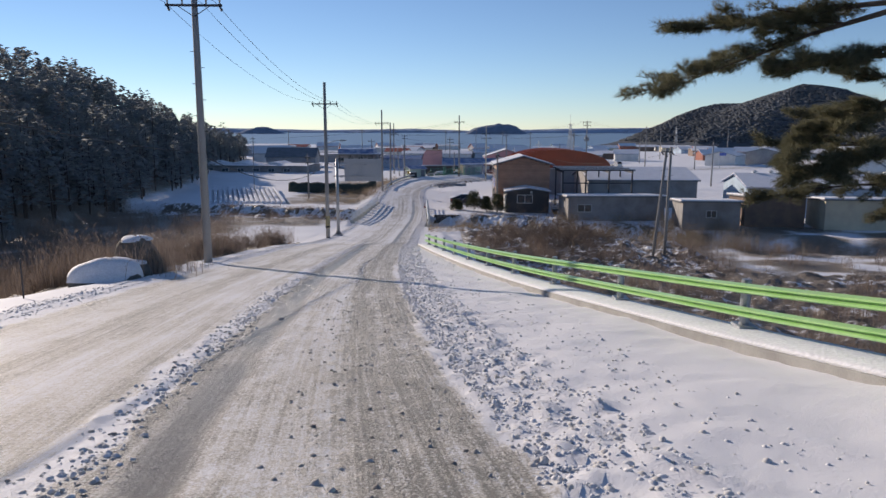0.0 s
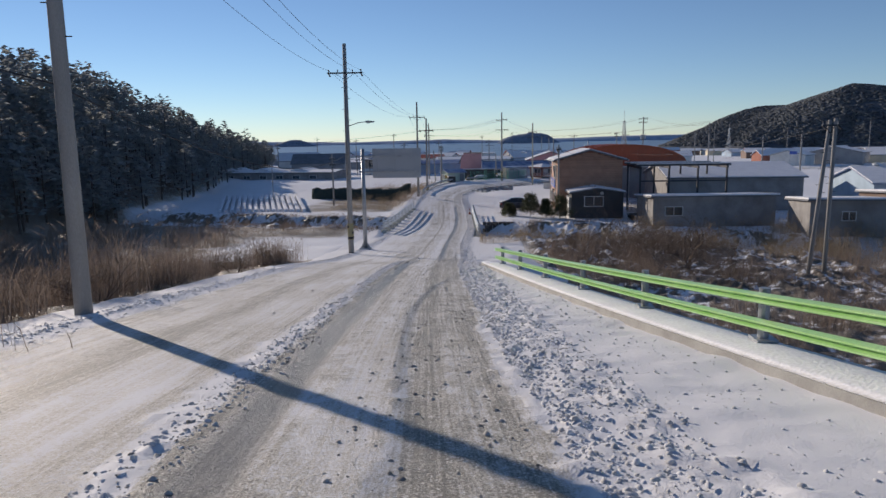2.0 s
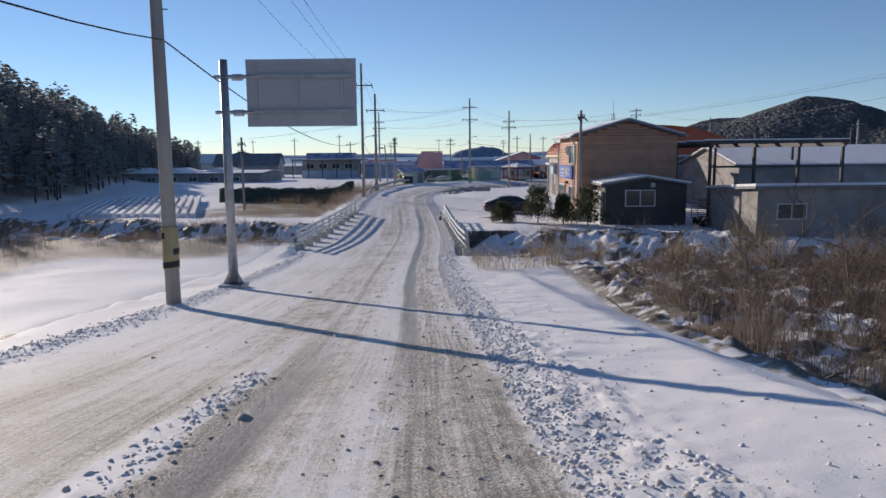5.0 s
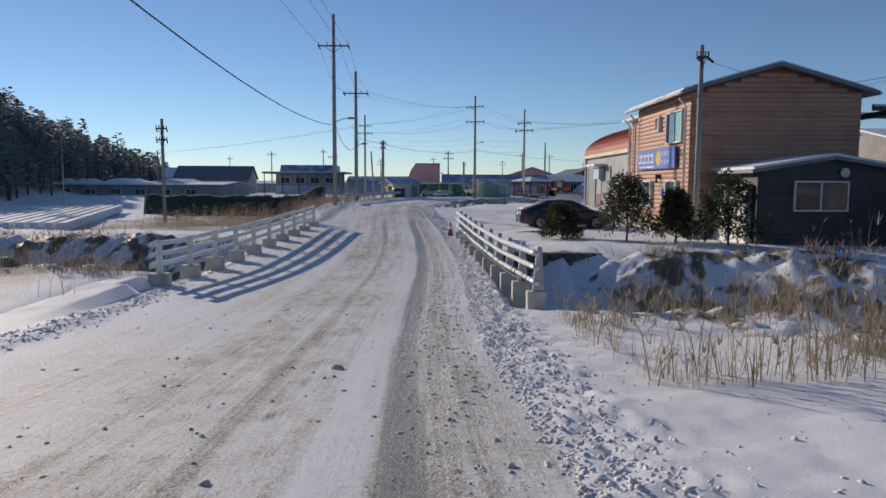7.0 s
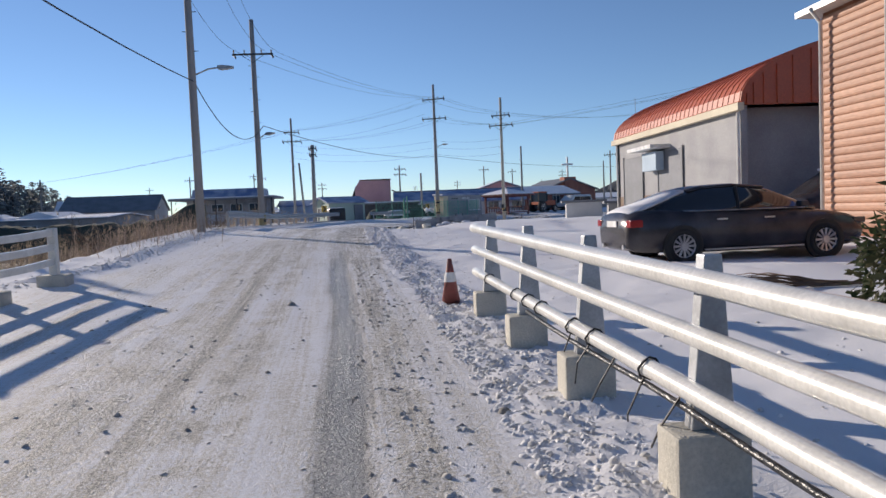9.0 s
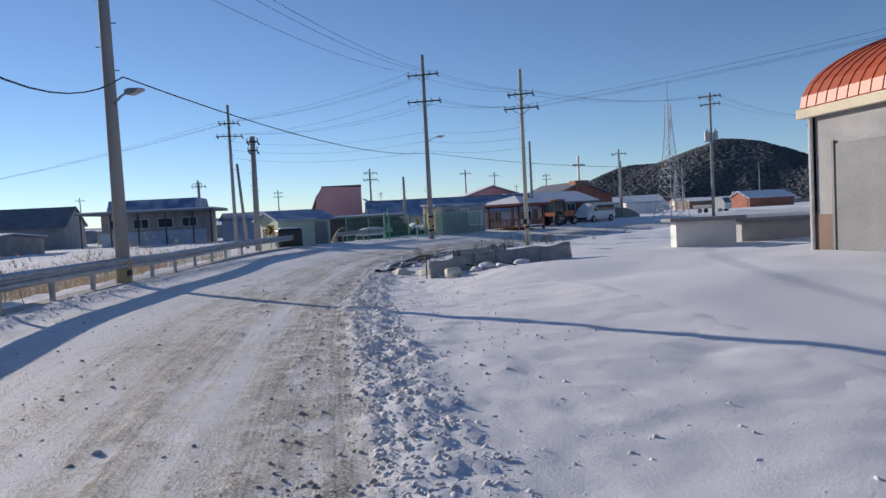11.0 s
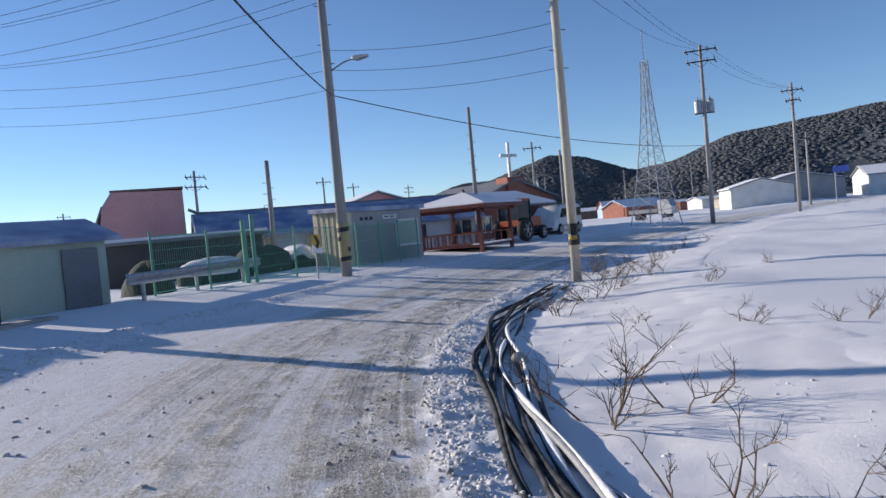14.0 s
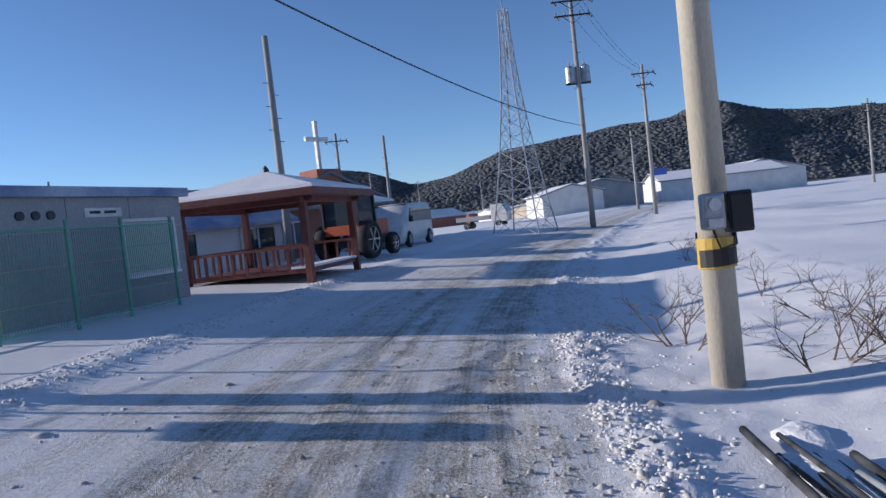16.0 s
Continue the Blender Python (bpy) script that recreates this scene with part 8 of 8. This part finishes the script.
for i, (x, y, r) in enumerate([(3.4, 159.6, 0.26), (4.0, 160.6, 0.22), (4.5, 160.3, 0.3), (5.0, 161.3, 0.26), (5.6, 161.6, 0.24), (2.6, 158.5, 0.22)]):
    heap("snow_lump", x, y, r, 0.11, SNOW, "lump of snow lying over the ends of the pipes", "snow", 140 + i, False, 50, 1.7)
for i in range(8):
    y = rk.uniform(143, 161)
    u = float(np.interp(y, [143, 162], [1.0, 1.8])) + rk.uniform(0.0, 1.3)
    p = offset_line(y, y + 0.6, u, 0.05, 0.2)
    if p:
        heap("rubble", p[0].x, p[0].y, rk.uniform(0.1, 0.22), rk.uniform(0.1, 0.2), CONCRETE, "broken lump of grey rubble beside the pipes", "rubble", 90 + i, i % 2 == 0)


def sheet_wall(points, h, material, name, label, seed, posts=True):
    """A sagging sheet hung along posts in the field, one panel from post to post."""
    e = thing(name, 0, 0, 0, 0, label, "sheet fence")
    rr, run = random.Random(seed), 0
    for a, b in zip(points[:-1], points[1:]):
        me, m = Mesh(), 9
        for i in range(m):
            p = Vector(a).lerp(Vector(b), i / (m - 1))
            z = gz(p.x, p.y)
            hh = h * (0.97 + 0.05 * math.sin((run + i) * 0.8 + seed) + rr.uniform(-.02, .02) * (0 < i < m - 1))
            o = 0.06 * math.sin((run + i) * 1.1)
            for t in (0, 0.25, 0.5, 0.75, 1.0):
                me.v.append((p.x + o * t, p.y + o * t - 0.05 * math.sin(t * 5 + run + i), z - 0.1 + (hh + 0.1) * t))
        for i in range(m - 1):
            for j in range(4):
                k = i * 5 + j
                me.f.append((k, k + 1, k + 6, k + 5))
        run += m - 1
        ob = part("panel", me, material, e, smooth=True)
        ob.modifiers.new("thickness", "SOLIDIFY").thickness = 0.012
        part("hem", Mesh().tube([me.v[5 * i + 4] for i in range(m)], 0.016, 5), material, ob)
    if posts:
        for p in points:
            part("post", Mesh().tube([(p[0], p[1] - 0.05, gz(p[0], p[1]) - 0.2), (p[0] + 0.03, p[1] - 0.05, gz(p[0], p[1]) + h * 1.1)], 0.022, 6), DARKSTEEL, e)
    return e


sheet_wall([(-1.75, 141.6), (-1.55, 141.45), (-0.2, 141.85), (0.25, 141.75)], 0.6, TARP, "tarp_fence", "grey tarpaulin stretched between posts in the field", 1)
sheet_wall([(-2.55, 142.4), (-2.15, 142.15), (-1.75, 141.75)], 0.2, TARP, "tarp_fence", "grey tarpaulin sagging low over the snow", 5, False)
sheet_wall([(-2.98, 138.55), (-1.4, 139.25), (-0.55, 139.5), (0.9, 139.3), (2.2, 139.6)], 0.54, TARP, "tarp_fence", "grey tarpaulin fence standing low over the snow", 2, False)
for x, y, h in ((-2.55, 142.45, 0.5), (-3.1, 138.55, 0.8), (-1.62, 141.35, 0.62), (0.28, 141.7, 0.5)):
    single("iron_post", Mesh().tube([(x, y, gz(x, y) - 0.2), (x + 0.01, y, gz(x, y) + h)], [0.024, 0.022], 6), DARKSTEEL, "thin rusty iron post in the snow", "post", "iron posts in the field")


def crumpled(name, x, y, turn, w, d, h, material, label, category, seed):
    """A creased sheet lying on the snow: ridges and dents, with an uneven outline."""
    rr = random.Random(seed)
    me, n, m = Mesh(), 15, 9
    for i in range(n):
        for j in range(m):
            a, b = i / (n - 1), j / (m - 1)
            edge = 0.75 + 0.25 * math.sin(a * 9 + seed)
            lift = h * (math.sin(b * math.pi) ** 0.8) * (0.7 + 0.3 * math.sin(a * 7.3 + b * 2 + seed)) + rr.uniform(-0.006, 0.006)
            me.v.append(((a - 0.5) * w + rr.uniform(-0.02, 0.02), (b - 0.5) * d * edge + rr.uniform(-0.02, 0.02), 0.02 + lift))
    for i in range(n - 1):
        for j in range(m - 1):
            k = i * m + j
            me.f.append((k, k + m, k + m + 1, k + 1))
    e = thing(name, x, y, gz(x, y), turn, label, category)
    ob = part("sheet", me, material, e)
    ob.modifiers.new("thickness", "SOLIDIFY").thickness = 0.015
    return e


crumpled("foam_sheet", -3.75, 141.15, -35, 1.05, 0.6, 0.24, FOAM, "crumpled cream plastic sheet standing up from the snow", "plastic sheet", 3)
crumpled("foam_sheet", -2.75, 141.2, -75, 1.5, 0.6, 0.1, FOAM, "cream plastic sheet sloping down to the snow", "plastic sheet", 4)
crumpled("foam_sheet", -2.85, 139.6, -70, 1.1, 0.55, 0.09, FOAM, "torn cream plastic sheet along the tarpaulin", "plastic sheet", 6)
crumpled("dark_sheet", -4.25, 141.75, 25, 0.8, 0.5, 0.16, NET, "dark folded plate at the end of the pipes", "sheet", 7)
fo = thing("foam_float", -2.35, 137.65, gz(-2.35, 137.65), 18, "cream foam float lying beside the low tarpaulin", "float")
part("float", Mesh().tube([(-0.25, 0, 0.16), (-0.23, 0, 0.16), (0.2, 0, 0.18), (0.23, 0, 0.18)], [0.1, 0.15, 0.16, 0.12], 14), FOAM, fo, smooth=True)
part("end_cap", Mesh().tube([(0.225, 0, 0.18), (0.26, 0, 0.18)], [0.14, 0.1], 14), CONCRETE, fo)
for i, (x, y, r, h) in enumerate([(-1.55, 137.95, 0.2, 0.2), (-1.15, 138.2, 0.26, 0.26), (-1.9, 138.4, 0.15, 0.1), (-0.6, 138.3, 0.25, 0.16), (0.1, 138.5, 0.3, 0.2), (-3.9, 139.6, 0.13, 0.08), (-3.4, 137.4, 0.12, 0.07)]):
    heap("debris_pile", x, y, r, h, TARP if i % 2 else CONCRETE, "low pile of grey debris under snow", "debris", 50 + i, True)
for i, (x, y, t) in enumerate([(-2.2, 140.9, 25), (-1.9, 140.4, 60), (-1.5, 140.7, 40), (-1.4, 138.7, 15), (-0.9, 138.9, 8), (-0.7, 137.6, 0)]):
    single("plank", Mesh().box((-0.4, -0.035, 0.03), (0.4, 0.035, 0.07)).moved(Matrix.Translation((x, y, gz(x, y) + 0.08)) @ pose(0, 0, 0, 8, 12, t)), DARKSTEEL, "dark plank lying on the snow", "plank", "planks on the snow", bevel=0.006)
stp = single("garden_lamp", Mesh().tube([(0.35, 146.6, gz(0.35, 146.6) - 0.1), (0.35, 146.6, gz(0.35, 146.6) + 0.75)], 0.012, 6).tube([(0.35, 146.6, gz(0.35, 146.6) + 0.75), (0.35, 146.6, gz(0.35, 146.6) + 0.82)], [0.07, 0.03], 8), DARKSTEEL, "small dark stake lamp in the snowy field", "stake")

# far sheds by the hill
gabled("far_white_shed", 84, 231, -7.6, -35, 9, 12, 3.0, 4.2, WHITEWALL, GREYROOF, "white metal shed with a snowy roof across the field", "shed", along="y")
gabled("far_white_shed", 100, 238, -7.6, -35, 14, 12, 3.4, 5.0, GREYWALL, GREYROOF, "grey metal shed with a snowy roof across the field", "shed", along="y")
gabled("far_white_shed", 122, 228, -7.6, -40, 22, 12, 3.6, 5.2, WHITEWALL, GREYROOF, "long white shed with a snowy roof across the field", "shed")
gabled("far_white_shed", 150, 235, -7.6, -40, 18, 14, 4.0, 6.2, WHITEWALL, GREYROOF, "long white shed with a snowy roof across the field", "shed", along="y")
far_sign = thing("road_sign", 74, 208, -7.6, -40, "small blue road sign on a slim post", "road sign")
part("post", Mesh().tube([(0, 0, -0.3), (0, 0, 4.6)], 0.06, 8), STEEL, far_sign)
part("plate", Mesh().box((-0.2, -0.06, 3.7), (1.6, -0.02, 4.5)), SIGNBLUE, far_sign, bevel=0.01)

# the village beyond: low sheds and houses down to the shore
rv = random.Random(17)
made = []
for k in range(400):
    y = rv.uniform(222, 520)
    x = rv.uniform(-0.28 * y - 20, 0.62 * y)
    if abs(x + 4) < 4 or any(abs(x - a) < 15 and abs(y - b) < 13 for a, b in made):
        continue
    if 60 < x < 165 and y < 250:
        continue
    made.append((x, y))
    if len(made) > 64:
        break
    wall = rv.choice((GREYWALL, WHITEWALL, WHITEWALL, BLUEWALL, BROWNWALL, CREAM, BRICK))
    z = float(np.interp(y, [200, 300, 560], [-7.8, -8.4, -10.8]))
    kind = rv.random()
    if kind < 0.55:
        gabled("village_house", x, y, z, rv.uniform(-25, 25), rv.uniform(8, 14), rv.uniform(6, 9), rv.uniform(2.4, 3.2), rv.uniform(3.8, 5.0), wall, rv.choice((GREYROOF, BLUEROOF, REDROOF)), "low village house with a snowy roof", "house", 0.4, rv.random() < 0.8, [(-2.0, -3.0, 0.9, 1.2, 0.9, "s")] if k % 2 else ())
    else:
        gabled("village_shed", x, y, z, rv.uniform(-12, 12), rv.uniform(16, 30), rv.uniform(8, 12), rv.uniform(2.2, 3.0), rv.uniform(3.0, 3.8), wall, GREYROOF, "long low shed with a snow-covered roof", "shed", 0.4, True)
